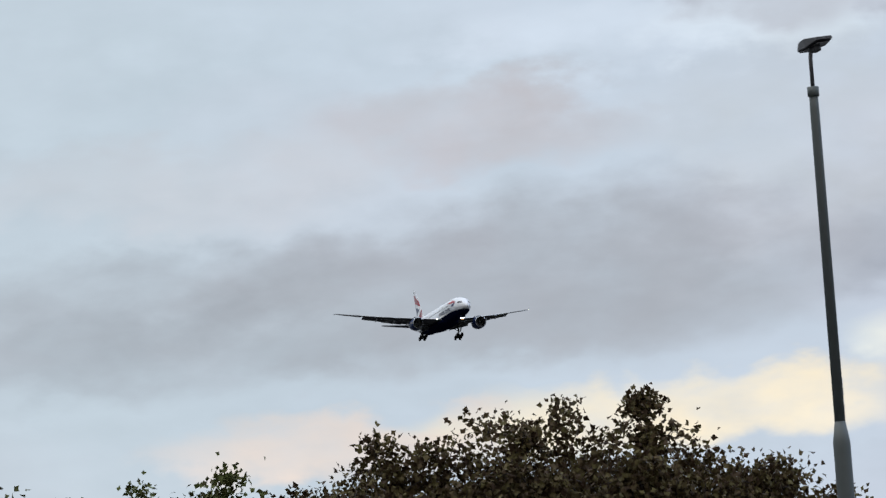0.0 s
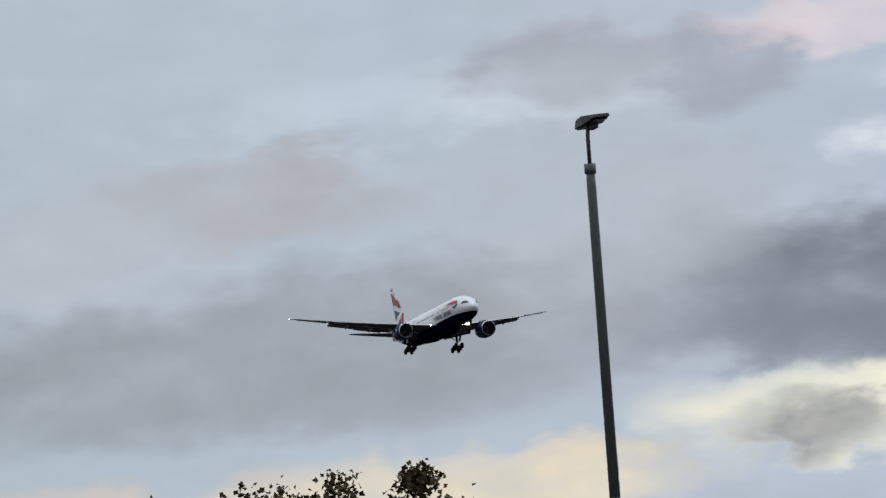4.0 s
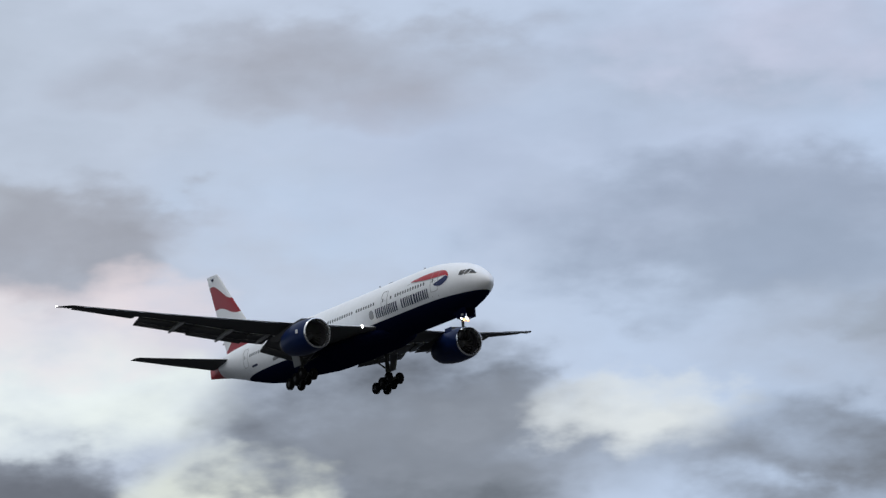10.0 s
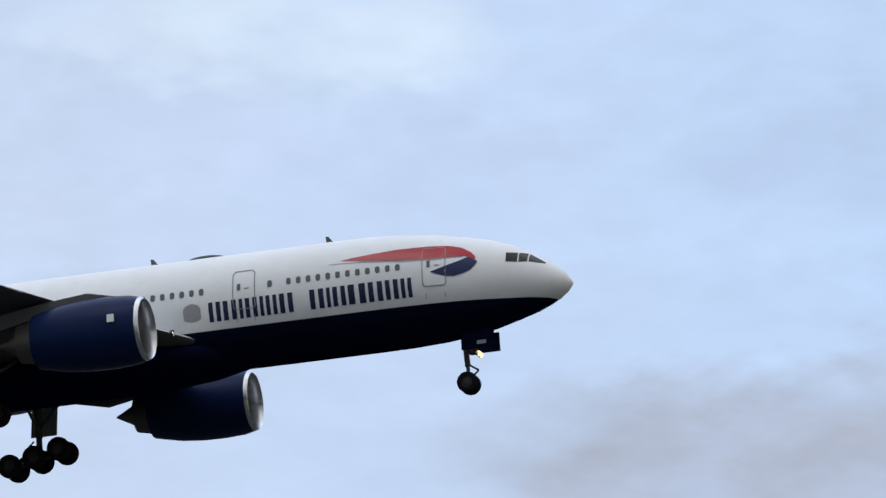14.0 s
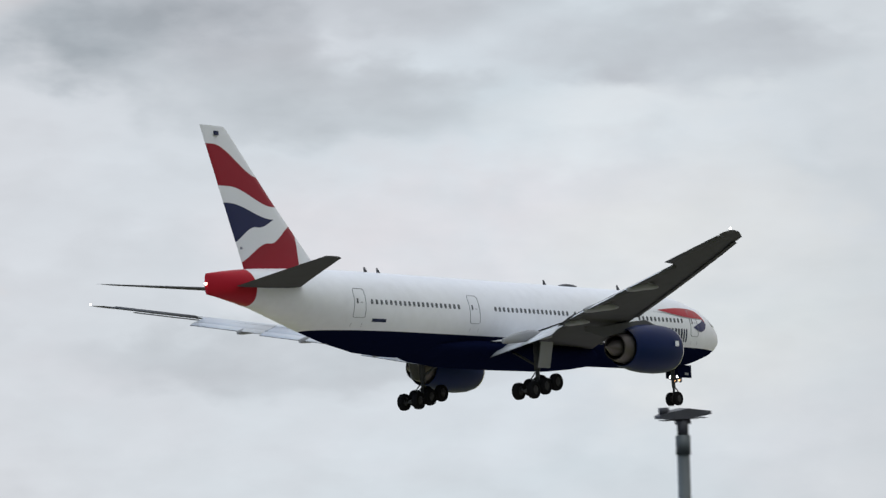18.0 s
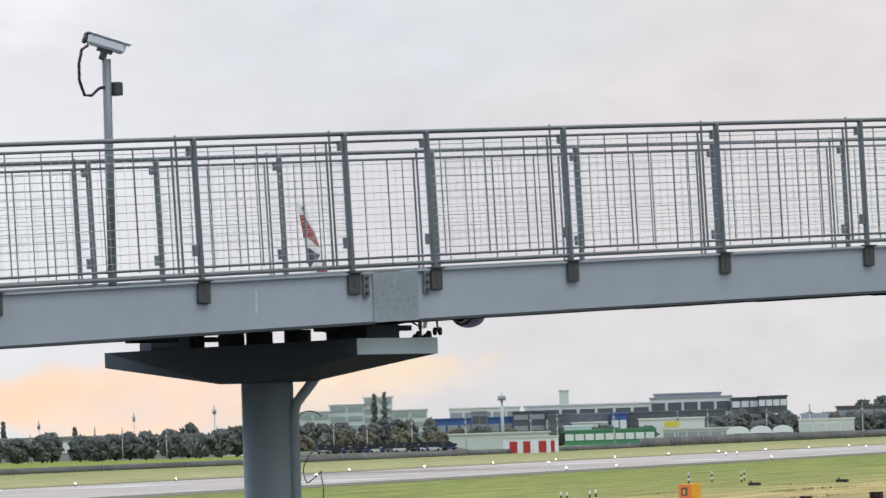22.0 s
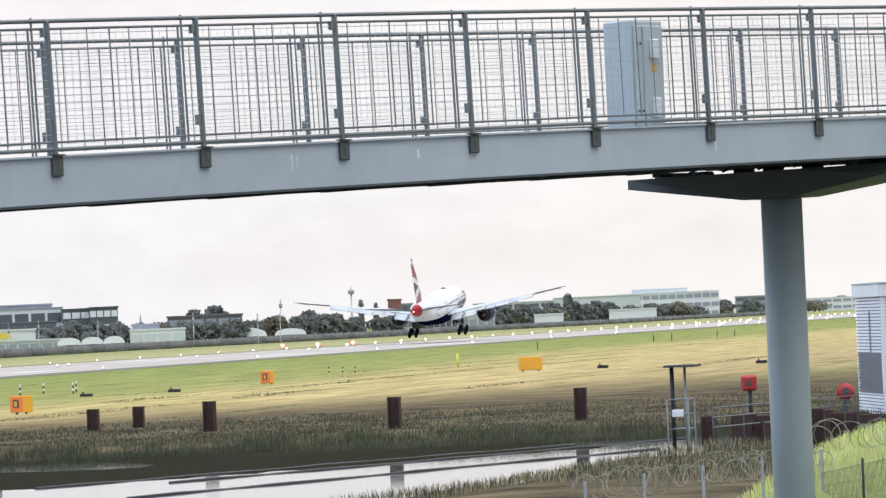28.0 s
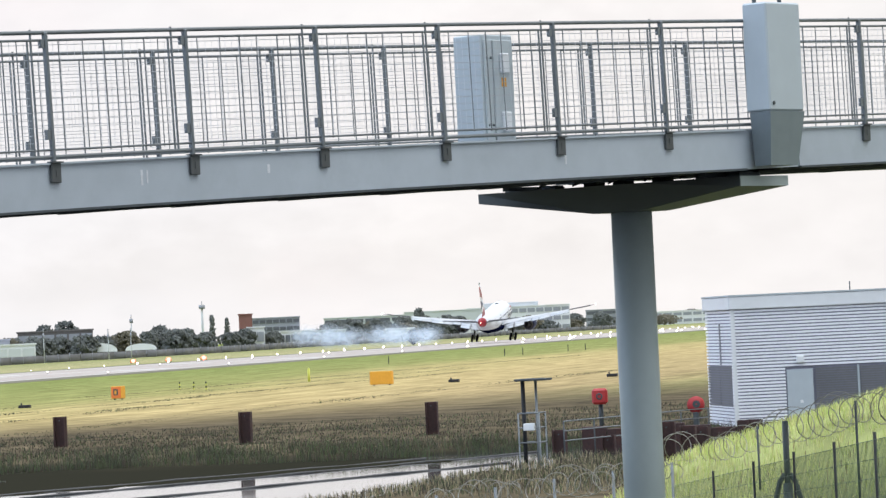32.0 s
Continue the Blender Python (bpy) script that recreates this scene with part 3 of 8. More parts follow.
# runway
ASPHALT = mat("worn_grooved_asphalt", (0.42, 0.372, 0.335), 0.7, 0, 0.12, 0.14, stain=0.4, stain_col=(0.3, 0.275, 0.25), spec=0.0)
SHOULDER = mat("dark_shoulder_asphalt", (0.19, 0.18, 0.14), 0.8, 0, 0.2, 0.2, spec=0.0)
MARK = mat("runway_marking_paint", (0.55, 0.53, 0.5), 0.7, 0, 0.5, 0.15, spec=0.0)
RY = 190.0
bm = bmesh.new()
box(bm, 120, 3600, RY - 24, RY + 29, -0.2, 0.06)
runway = tagged(part("runway", bm, ASPHALT), "long pale asphalt runway with lamps along it", "runway", kind="structure")
for name_y in ((RY - 33, RY - 24.02), (RY + 29.02, RY + 36)):
    bm = bmesh.new()
    box(bm, 120, 3600, name_y[0], name_y[1], -0.2, 0.04)
    tagged(part("runway_shoulder", bm, SHOULDER), "dark asphalt shoulder of the runway", "shoulder", kind="structure")
bm = bmesh.new()
for i in range(60):
    box(bm, 300 + i * 50, 330 + i * 50, RY - 0.45, RY + 0.45, 0.05, 0.075)
for sy in (-22.4, 22.4):
    box(bm, 130, 3590, RY + sy - 0.45, RY + sy + 0.45, 0.05, 0.075)
for i in range(6):
    for sy in (-1, 1):
        box(bm, 240, 270, RY + sy * (4 + i * 3.2) - 0.9, RY + sy * (4 + i * 3.2) + 0.9, 0.05, 0.075)
for k in (450, 600, 750, 900):
    for sy in (-1, 1):
        for j in range(3 if k != 600 else 1):
            box(bm, k, k + 24, RY + sy * (9 + j * 3.5) - (1.2 if k != 600 else 4), RY + sy * (9 + j * 3.5) + 1.2, 0.05, 0.076)
marks = part("marking", bm, MARK, runway)

# ---- airfield things ----
def runway_lamps():
    bm = bmesh.new()
    tube(bm, [(0, 0, 0), (0, 0, 0.25)], 0.06, 6)
    stem = bpy.data.meshes.new("stem")
    bm.to_mesh(stem)
    bm.free()
    stem.materials.append(UNDER)
    bulbs = {}
    for key, col, power, r in (("white", (1.0, 0.93, 0.82), 10, 0.1), ("amber", (1.0, 0.55, 0.3), 7, 0.1), ("far", (1.0, 0.93, 0.82), 12, 0.2)):
        bm = bmesh.new()
        bmesh.ops.create_icosphere(bm, subdivisions=1, radius=r, matrix=Matrix.Translation((0, 0, 0.36)))
        me = bpy.data.meshes.new("lens")
        bm.to_mesh(me)
        bm.free()
        me.materials.append(glow("runway_lens_" + key, col, power))
        bulbs[key] = me

    def lamp(x, y, key):
        t = thing("runway_lamp", "small lit lamp on the runway", "runway lamp", "runway lamps", at=(x, y, 0.06))
        for me, nm in ((stem, "stem"), (bulbs[key], "lens")):
            ob = new(nm, me)
            ob.parent = t

    for i in range(70):
        lamp(210 + i * 30, RY + 26.5, "white" if i < 24 else "far")
    for i in range(22):
        lamp(232 + i * 90, RY - 26.5, "white" if i < 9 else "far")
    for i in range(9):
        lamp(330 + i * 90, RY + 8, "white")
    for i in range(18):
        lamp(1320 + i * 20, RY - 14 + (i % 3) * 10, "far")
    for x, y in ((330, -26), (520, -27), (700, 9), (240, 4)):
        lamp(x, RY + y, "amber")


runway_lamps()


def approach_indicator(y, red):
    t = thing("glide_path_light", "red glide path light unit on short legs" if red else "white glide path light unit on short legs", "runway lamp", "glide path lights", at=(1002, y, 0))
    bm = bmesh.new()
    box(bm, -0.5, 0.5, -0.6, 0.6, 0.35, 0.75, None, 0.03)
    part("housing", bm, ORANGE, t)
    for sx in (-0.4, 0.4):
        for sy in (-0.5, 0.5):
            bm = bmesh.new()
            tube(bm, [(sx, sy, 0), (sx, sy, 0.36)], 0.04, 6)
            part("leg", bm, UNDER, t)
    bm = bmesh.new()
    bmesh.ops.create_icosphere(bm, subdivisions=2, radius=0.5, matrix=Matrix.Translation((-0.5, -0.1, 0.72)) @ Matrix.Diagonal((0.5, 1, 0.8, 1)))
    part("lens", bm, GLOW_RED if red else GLOW_WHITE, t, "glowing red lens" if red else "glowing white lens")


GLOW_RED = glow("glide_path_red", (1.0, 0.12, 0.09), 5.0)
GLOW_WHITE = glow("glide_path_white", (1.0, 0.95, 0.85), 9)
for i in range(3):
    approach_indicator(234.2 - 8.2 * i, i < 3)


def sign_box(x, y, turn, w, d, h, front, side, label, panel=True):
    t = thing("runway_sign", label, "sign", at=(x, y, height(x, y)), turn=turn)
    bm = bmesh.new()
    box(bm, -d / 2, d / 2, -w / 2, w / 2, 0.12, h, None, 0.03)
    part("housing", bm, side, t)
    for s in (-1, 1):
        bm = bmesh.new()
        box(bm, -0.05, 0.05, s * w * 0.35 - 0.05, s * w * 0.35 + 0.05, 0, 0.13)
        part("foot", bm, UNDER, t)
    bm = bmesh.new()
    box(bm, -d / 2 - 0.02, -d / 2 - 0.002, -w * 0.46, w * 0.46, 0.18, h - 0.06)
    f = part("face", bm, front, t)
    if panel:
        bm = bmesh.new()
        box(bm, -d / 2 - 0.03, -d / 2 - 0.021, -w * 0.2, w * 0.25, h * 0.35, h * 0.8, None, 0.004)
        part("panel", bm, UNDER, f, "dark panel")
        bm = bmesh.new()
        box(bm, -d / 2 - 0.036, -d / 2 - 0.031, -w * 0.06, w * 0.14, h * 0.42, h * 0.7)
        part("panel_mark", bm, AMBER, f)


sign_box(367, 87.2, -12, 0.95, 0.8, 1.15, ORANGE, AMBER, "small orange and amber runway sign box on grass")
sign_box(270, 79.9, -25, 1.1, 0.9, 1.15, ORANGE, AMBER, "orange and amber runway sign box on straw grass")
sign_box(383, 67.7, -8, 2.0, 0.5, 1.25, AMBER, AMBER, "wide plain amber sign board on the grass", False)


def stake(x, y, h, cols, label):
    t = thing("marker_stake", label, "marker", "marker stakes", at=(x, y, height(x, y)))
    n = 4
    for i in range(n):
        bm = bmesh.new()
        tube(bm, [(0, 0, h * i / n), (0, 0, h * (i + 1) / n)], 0.065, 8)
        part("band", bm, cols[i % len(cols)], t)


for x, y in ((361.4, 107.0), (366.3, 106.4), (370, 104.6), (358.8, 101.7)):
    stake(x, y, 0.9, (BLACK, WHITE), "short black and white marker stake in grass")
for x, y in ((422.8, 94.4), (418.2, 92.0), (414, 89.9)):
    stake(x, y, 0.75, (YELLOW, BLACK), "short yellow and black marker stake in grass")
for x, y in ((640, 112), (700, 104), (706, 102), (745, 100), (752, 98)):
    stake(x, y, 1.1, (BLACK,), "thin black marker stake in grass")
t = thing("marker_post", "pale yellow-green plastic marker post in grass", "marker", at=(444.7, 86, 0))
bm = bmesh.new()
tube(bm, [(0, 0, 0), (0, 0, 1.25)], 0.13, 10)
part("shaft", bm, YELLOW, t)
bm = bmesh.new()
bmesh.ops.create_icosphere(bm, subdivisions=1, radius=0.14, matrix=Matrix.Translation((0, 0, 1.25)))
part("cap", bm, YELLOW, t)
for x, y in ((335.3, 94), (341, 88.5), (384.2, 61.6), (373.3, 46.5)):
    t = thing("ground_box", "small flat black ground box in the grass", "box", "ground boxes", at=(x, y, 0))
    bm = bmesh.new()
    box(bm, -0.3, 0.3, -0.45, 0.45, 0, 0.26, None, 0.05)
    part("lid", bm, BLACK, t)
    bm = bmesh.new()
    tube(bm, [(-0.2, 0.2, 0.26), (-0.1, 0.25, 0.4)], 0.06, 6)
    part("handle", bm, BLACK, t)

# striped barrier with red lamps
t = thing("barrier", "low barrier of black and white posts with red lamp box", "barrier", at=(265.3, 85.7, 0), turn=-52)
for q, h in ((-1.15, 0.95), (-0.75, 0.9), (0.75, 0.95), (1.15, 1.0)):
    bm = bmesh.new()
    for i in range(4):
        box(bm, q - 0.045, q + 0.045, -0.04, 0.04, h * i / 4, h * (i + 1) / 4, None, 0, i % 2)
    part("post", bm, [BLACK, WHITE], t)
bm = bmesh.new()
box(bm, -0.1, 0.55, -0.12, 0.12, 0.0, 0.5, None, 0.05)
part("lamp_box", bm, RED, t, "red lamp box")

# rusted sheet pile posts on the bank
bm = bmesh.new()
for a, b, c, d in ((-0.27, 0.27, -0.03, 0.03), (-0.27, -0.21, -0.2, 0.2), (0.21, 0.27, -0.2, 0.2)):
    box(bm, a, b, c, d, -1.2, 1.3, None, 0.01)
pile_me = bpy.data.meshes.new("pile")
bm.to_mesh(pile_me)
bm.free()
pile_me.materials.append(RUST)
for i, (x, y, h) in enumerate(((182.2, 67.1, 0), (182.8, 62.8, 0), (189.8, 58.8, 0), (192, 58.2, 0.02), (214, 59.7, -0.25), (217, 58.2, -0.25), (201.6, 50.7, 0.1), (193.8, 40.4, 0.1), (196.7, 32.6, 0.15), (178.7, 24.5, 0.4), (176, 22.2, 0.4), (196.9, 74.5, 0), (194, 71.2, 0), (188.4, 64.6, 0),
                          (172, 18.6, 0.1), (168, 18.1, -0.1), (176, 17.6, 0.2), (171, 17.0, 0.0), (180, 16.8, 0.1), (150, 17.5, 0.1), (147, 16.6, 0.3), (152, 16.0, 0.0), (144, 15.6, 0.2))):
    t = thing("steel_post", "rusty dark brown steel channel post on the bank", "post", "rusty posts", at=(x, y, height(x, y) + h * 1.0), turn=84 + (i % 3) * 4 - 90)
    ob = new("channel", pile_me)
    ob.parent = t
    ob.matrix_basis = pose(0, 0, 0, 0, 0, 90)
    bm = bmesh.new()
    tube(bm, [(-0.045, 0.02, 1.12), (-0.06, 0.02, 1.12)], 0.03, 6)
    part("bolt", bm, UNDER, t)

# water level gauge platform beside the channel
gx, gy = 167.7, 24.0
t = thing("gauge_platform", "grey railed gauge platform with a flat solar panel", "platform", at=(gx, gy, height(gx, gy) + 1.12), turn=-6)
for sx in (-0.5, 0.5):
    for sy in (-0.4, 0.4):
        bm = bmesh.new()
        tube(bm, [(sx, sy, -2.0), (sx, sy, 2.0)], 0.03, 6)
        part("post", bm, STEEL, t)
for z in (0.9, 1.45, 2.0):
    for a, b in (((-0.5, -0.4), (-0.5, 0.4)), ((-0.5, 0.4), (0.5, 0.4)), ((0.5, 0.4), (0.5, -0.4)), ((0.5, -0.4), (-0.5, -0.4))):
        bm = bmesh.new()
        tube(bm, [(*a, z), (*b, z)], 0.025, 6)
        part("rail", bm, STEEL, t)
bm = bmesh.new()
tube(bm, [(0, 0.3, -0.4), (0, 0.3, 3.2)], 0.08, 10)
part("pole", bm, BLACK, t, "black gauge pole")
bm = bmesh.new()
tube(bm, [(0, -0.2, -1.6), (0, -0.2, 3.2)], 0.05, 10)
part("pole", bm, STEEL, t)
bm = bmesh.new()
box(bm, -0.5, 0.5, -0.72, 0.5, 3.2, 3.29, None, 0.02)
part("solar_panel", bm, UNDER, t, "flat solar panel")
bm = bmesh.new()
box(bm, -0.62, -0.4, -0.22, 0.2, 1.35, 1.62, None, 0.02)
part("meter_box", bm, WHITE, t, "white meter box")
# dark wall of the outfall behind it
bm = bmesh.new()
for i in range(9):
    box(bm, 181, 181.5, 14.5 + i * 1.05, 15.5 + i * 1.05, -0.8, 0.15 + 0.12 * (i % 3), None, 0.02)
tagged(part("outfall_wall", bm, RUST), "dark stained wall of the outfall", "wall", kind="structure")
t = thing("lifebuoy_box", "red lifebuoy box on a dark post", "lifebuoy", at=(196, 25.0, 0))
bm = bmesh.new()
box(bm, -0.25, 0.1, -0.34, 0.34, 1.0, 1.7, None, 0.1)
part("shell", bm, RED, t)
bm = bmesh.new()
tube(bm, [(0.15, 0, -0.3), (0.15, 0, 1.3)], 0.1, 8)
part("post", bm, UNDER, t)
bm = bmesh.new()
turned(bm, [(-0.01, 0.08), (-0.02, 0.13), (0.0, 0.15)], "X", 12, (-0.26, 0, 1.35))
part("mark", bm, UNDER, t)
t = thing("fire_hose_reel", "red hose drum on the outfall deck", "hose reel", at=(186, 19.75, 0))
bm = bmesh.new()
turned(bm, [(-0.3, 0.12), (-0.28, 0.34), (-0.16, 0.34), (-0.14, 0.27), (0.14, 0.27), (0.16, 0.34), (0.28, 0.34), (0.3, 0.12)], "X", 18, (0, 0, 1.0), True)
part("drum", fixed(bm), RED, t)
bm = bmesh.new()
box(bm, -0.3, 0.3, -0.1, 0.1, -0.3, 0.7, None, 0.02)
part("stand", bm, UNDER, t)
bm = bmesh.new()
turned(bm, [(-0.32, 0.03), (-0.32, 0.16)], "X", 12, (0, -0.05, 1.02))
part("plate", bm, UNDER, t)

# ribbed white plant building
RIB = mat("white_ribbed_cladding", (0.88, 0.88, 0.92), 0.45, 0.0, 2, 0.05)
RIBDARK = mat("cladding_groove_grey", (0.22, 0.22, 0.28), 0.6)
GREYDOOR = mat("pale_grey_door_paint", (0.45, 0.5, 0.53), 0.5, 0, 3, 0.05)
LOUVRE = mat("louvre_grey", (0.2, 0.2, 0.22), 0.6)


def plant_building():
    turn = math.degrees(math.atan2(-0.968, 0.25))
    b = thing("plant_building", "white ribbed metal plant building with grey door and louvres", "building", at=(187, 18.2, -0.1), turn=turn)
    L, D, H = 22.0, 7.2, 4.93
    # local x along the front, local y away from the channel
    bm = bmesh.new()
    box(bm, 0.06, L - 0.06, 0.06, D - 0.06, 0, H)
    core = part("wall", bm, RIBDARK, b)
    n = 36
    for i in range(n):
        z0 = H * i / n + 0.022
        z1 = H * (i + 1) / n - 0.026
        for side in (0, 1):
            segs = ((0.0, 2.15), (3.35, 3.4), (7.9, L)) if side == 0 and z1 < 2.45 else ((0.0, L),)
            if side == 1:
                segs = ((0.0, 0.5), (6.9, D)) if 0.85 < z0 < 2.55 else ((0.0, 3.1), (3.5, D)) if 2.6 < z0 < 4.35 else ((0.0, D),)
            for a, c in segs:
                if c - a < 0.1:
                    continue
                bm = bmesh.new()
                if side == 0:
                    box(bm, a, c, -0.02, 0.05, z0, z1)
                else:
                    box(bm, -0.02, 0.05, a, c, z0, z1)
                part("cladding_rib", bm, RIB, core)
    bm = bmesh.new()
    box(bm, -0.05, 0.12, -0.05, 0.12, 0, H)
    part("corner_trim", bm, WHITE, b)
    bm = bmesh.new()
    box(bm, -0.12, L, -0.12, D + 0.1, H + 0.004, H + 0.55, None, 0.03)
    r = part("roof", bm, WHITE, b, "white flat roof fascia")
    bm = bmesh.new()
    box(bm, -0.14, L, -0.14, D + 0.12, H + 0.555, H + 0.62)
    part("roof_edge", bm, GREYDOOR, r)
    bm = bmesh.new()
    box(bm, 2.2, 3.3, -0.05, 0.055, 0.05, 2.35, None, 0.01)
    d = part("door", bm, GREYDOOR, b, "pale grey door")
    bm = bmesh.new()
    box(bm, 2.72, 2.84, -0.07, -0.052, 0.95, 1.07)
    part("door_label", bm, WHITE, d)
    bm = bmesh.new()
    box(bm, 2.62, 2.95, -0.2, -0.022, 2.6, 2.92, None, 0.04)
    part("wall_lamp", bm, WHITE, b, "square white wall lamp")
    for x0, x1 in ((3.42, 5.2), (5.3, 7.8)):
        bm = bmesh.new()
        box(bm, x1 - 0.02, x1 + 0.06, -0.05, 0.055, 0.3, 2.42)
        lv = part("louvre_frame", bm, GREYDOOR, b)
        for i in range(20):
            z = 0.4 + i * 0.1
            bm = bmesh.new()
            box(bm, x0, x1 - 0.03, -0.03, 0.04, z, z + 0.06)
            part("slat", bm, LOUVRE, lv)
    for y0, y1 in ((0.52, 3.6), (3.7, 6.88)):
        for i in range(16):
            z = 0.9 + i * 0.106
            bm = bmesh.new()
            box(bm, -0.03, 0.04, y0, y1, z, z + 0.062)
            part("slat", bm, LOUVRE, b)
    bm = bmesh.new()
    box(bm, -0.035, 0.045, 3.13, 3.47, 2.64, 4.38, None, 0.01)
    part("louvre_panel", bm, LOUVRE, b, "tall dark grey louvre panel")
    bm = bmesh.new()
    tube(bm, [(5.4, 2, H + 0.6), (5.4, 2, H + 1.0)], 0.025, 8)
    part("vent", bm, UNDER, b)


plant_building()

# fence on the mound: tall angled posts with razor wire, a low mesh fence before it
def fence_line(s):
    """From the bottom of the slope up along the mound."""
    x = 66.0 - 26.0 * s
    head = 83.6 + 3.6 * s
    y = x / math.tan(radians(head))
    return x, y


MESHGREEN = mat("green_fence_mesh", (0.05, 0.09, 0.05), 0.6, 0, 20, 0.1)
fence = thing("mesh_fence", "low green wire mesh fence on the grassy mound", "fence")
tops = []
for i in range(9):
    s = i / 7
    x, y = fence_line(s)
    top = 4.6 - math.hypot(x, y) * math.tan(radians(2.12 - 0.66 * s))
    tops.append((x, y, top))
    bm = bmesh.new()
    tube(bm, [(x, y, top - 2.4), (x, y, top + 0.08)], 0.018, 8)
    part("post", bm, BLACK, fence)
for a, b in zip(tops, tops[1:]):
    bm = bmesh.new()
    A, B = Vector(a), Vector(b)
    n = 34
    for k in range(n + 1):
        p = A + (B - A) * k / n
        tube(bm, [p - Vector((0, 0, 1.9)), p], 0.0035, 3, False)
    for k in range(10):
        z = Vector((0, 0, -k * 0.2))
        tube(bm, [A + z, B + z], 0.004, 3, False)
    part("wire_mesh", bm, MESHGREEN, fence)

razor = thing("razor_wire", "rusty razor wire coil strung along the mound", "razor wire")
WIRE = mat("pale_razor_wire", (0.27, 0.255, 0.22), 0.6, 0.3, 20, 0.2)
for lo, hi, s0, r in ((0, 150, 0.0, 0.26),):
    bm = bmesh.new()
    pts = []
    for i in range(520):
        s = i / 519 * 1.35
        x, y = fence_line(s * 0.93)
        x += 8.0
        y = x / math.tan(radians(83.45 + 3.75 * s))
        base = 4.6 - math.hypot(x, y) * math.tan(radians(1.86 - 0.75 * s))
        a = i * 0.42
        q = r * (0.85 + 0.45 * noise.noise(Vector((i * 0.021, 3.1, 0))))
        pts.append((x + 0.05 * math.sin(i), y + 0.25 * noise.noise(Vector((i * 0.03, 0, 7.7))) + q * math.cos(a), base + q * math.sin(a) + 0.12 + 0.2 * noise.noise(Vector((i * 0.017, 1.3, 0)))))
    tube(bm, pts, 0.0065, 4, False)
    part("coil", bm, WIRE, razor)
    for i in range(8):
        s = i / 6
        x, y = fence_line(s)
        x += 8
        y = x / math.tan(radians(83.45 + 3.75 * s))
        zt = 4.6 - math.hypot(x, y) * math.tan(radians(1.75 - 0.75 * s))
        bm = bmesh.new()
        if i % 2:
            continue
        bm = bmesh.new()
        tube(bm, [(x, y, zt - 1.2), (x, y, zt + 0.1)], 0.016, 6)
        part("post", bm, UNDER, razor)
razor2 = thing("razor_wire", "pale razor wire coil over brambles beside the channel", "razor wire")
bm = bmesh.new()
pts = []
for i in range(420):
    s = i / 419
    x = 60 + 6 * s
    y = x / math.tan(radians(80.6 + 3.0 * s))
    base = 4.6 - math.hypot(x, y) * math.tan(radians(2.18 - 0.28 * s))
    a = i * 0.4
    q = 0.2 * (0.85 + 0.5 * noise.noise(Vector((i * 0.023, 9.1, 0))))
    pts.append((x + 0.08 * math.sin(i * 0.7), y + 0.2 * noise.noise(Vector((i * 0.03, 5, 0))) + q * math.cos(a), base + q * math.sin(a) + 0.15 * noise.noise(Vector((i * 0.02, 2, 0)))))
tube(bm, pts, 0.0065, 4, False)
part("coil", bm, WIRE, razor2)
for i in range(5):
    s = i / 4
    x = 60 + 6 * s
    y = x / math.tan(radians(80.6 + 3.0 * s))
    zt = 4.6 - math.hypot(x, y) * math.tan(radians(2.1 - 0.28 * s))
    bm = bmesh.new()
    tube(bm, [(x, y, zt - 4.5), (x, y, zt)], 0.022, 6)
    part("post", bm, STEEL, razor2)
t = thing("signal_mast", "tall grey steel post with three braced feet on the mound", "post", at=(58, 58 / math.tan(radians(85.05)), 0))
bm = bmesh.new()
zt = 4.6 - 58.2 * math.tan(radians(1.36))
tube(bm, [(0, 0, zt - 1.0), (0, 0, zt)], 0.04, 8)
tube(bm, [(0, 0, zt - 3), (0, 0, zt - 0.8)], 0.06, 8)
part("pole", bm, POLE, t)
for sy in (-1, 1):
    bm = bmesh.new()
    tube(bm, [(0, 0.03 * sy, zt - 0.68), (0, 0.1 * sy, zt - 0.78), (0, 0.16 * sy, zt - 1.0), (0, 0.17 * sy, zt - 2.6)], 0.035, 6)
    part("brace", bm, UNDER, t)


def tufts(name, label, cat, n, where, tall, colours, wide=0.03):
    """Blades in one mesh; where() gives a random foot."""
    verts, faces, mi = [], [], []
    for i in range(n):
        x, y = where()
        z = height(x, y)
        h = tall * random.uniform(0.5, 1.15)
        a = random.uniform(0, math.pi)
        dx, dy = wide * math.cos(a), wide * math.sin(a)
        lx, ly = random.uniform(-0.35, 0.35) * h, random.uniform(-0.35, 0.35) * h
        k = len(verts)
        verts += [(x - dx, y - dy, z - 0.05), (x + dx, y + dy, z - 0.05), (x + dx * 0.7 + lx * 0.4, y + dy * 0.7 + ly * 0.4, z + h * 0.6), (x - dx * 0.7 + lx * 0.4, y - dy * 0.7 + ly * 0.4, z + h * 0.6), (x + lx, y + ly, z + h)]
        faces += [(k, k + 1, k + 2, k + 3), (k + 3, k + 2, k + 4)]
        c = random.choices(range(len(colours)), [w for _, w in colours])[0]
        mi += [c, c]
    me = bpy.data.meshes.new(name)
    me.from_pydata(verts, [], faces)
    for m, _ in colours:
        me.materials.append(m)
    me.polygons.foreach_set("material_index", mi)
    return tagged(new(name, me), label, cat, kind="stuff")


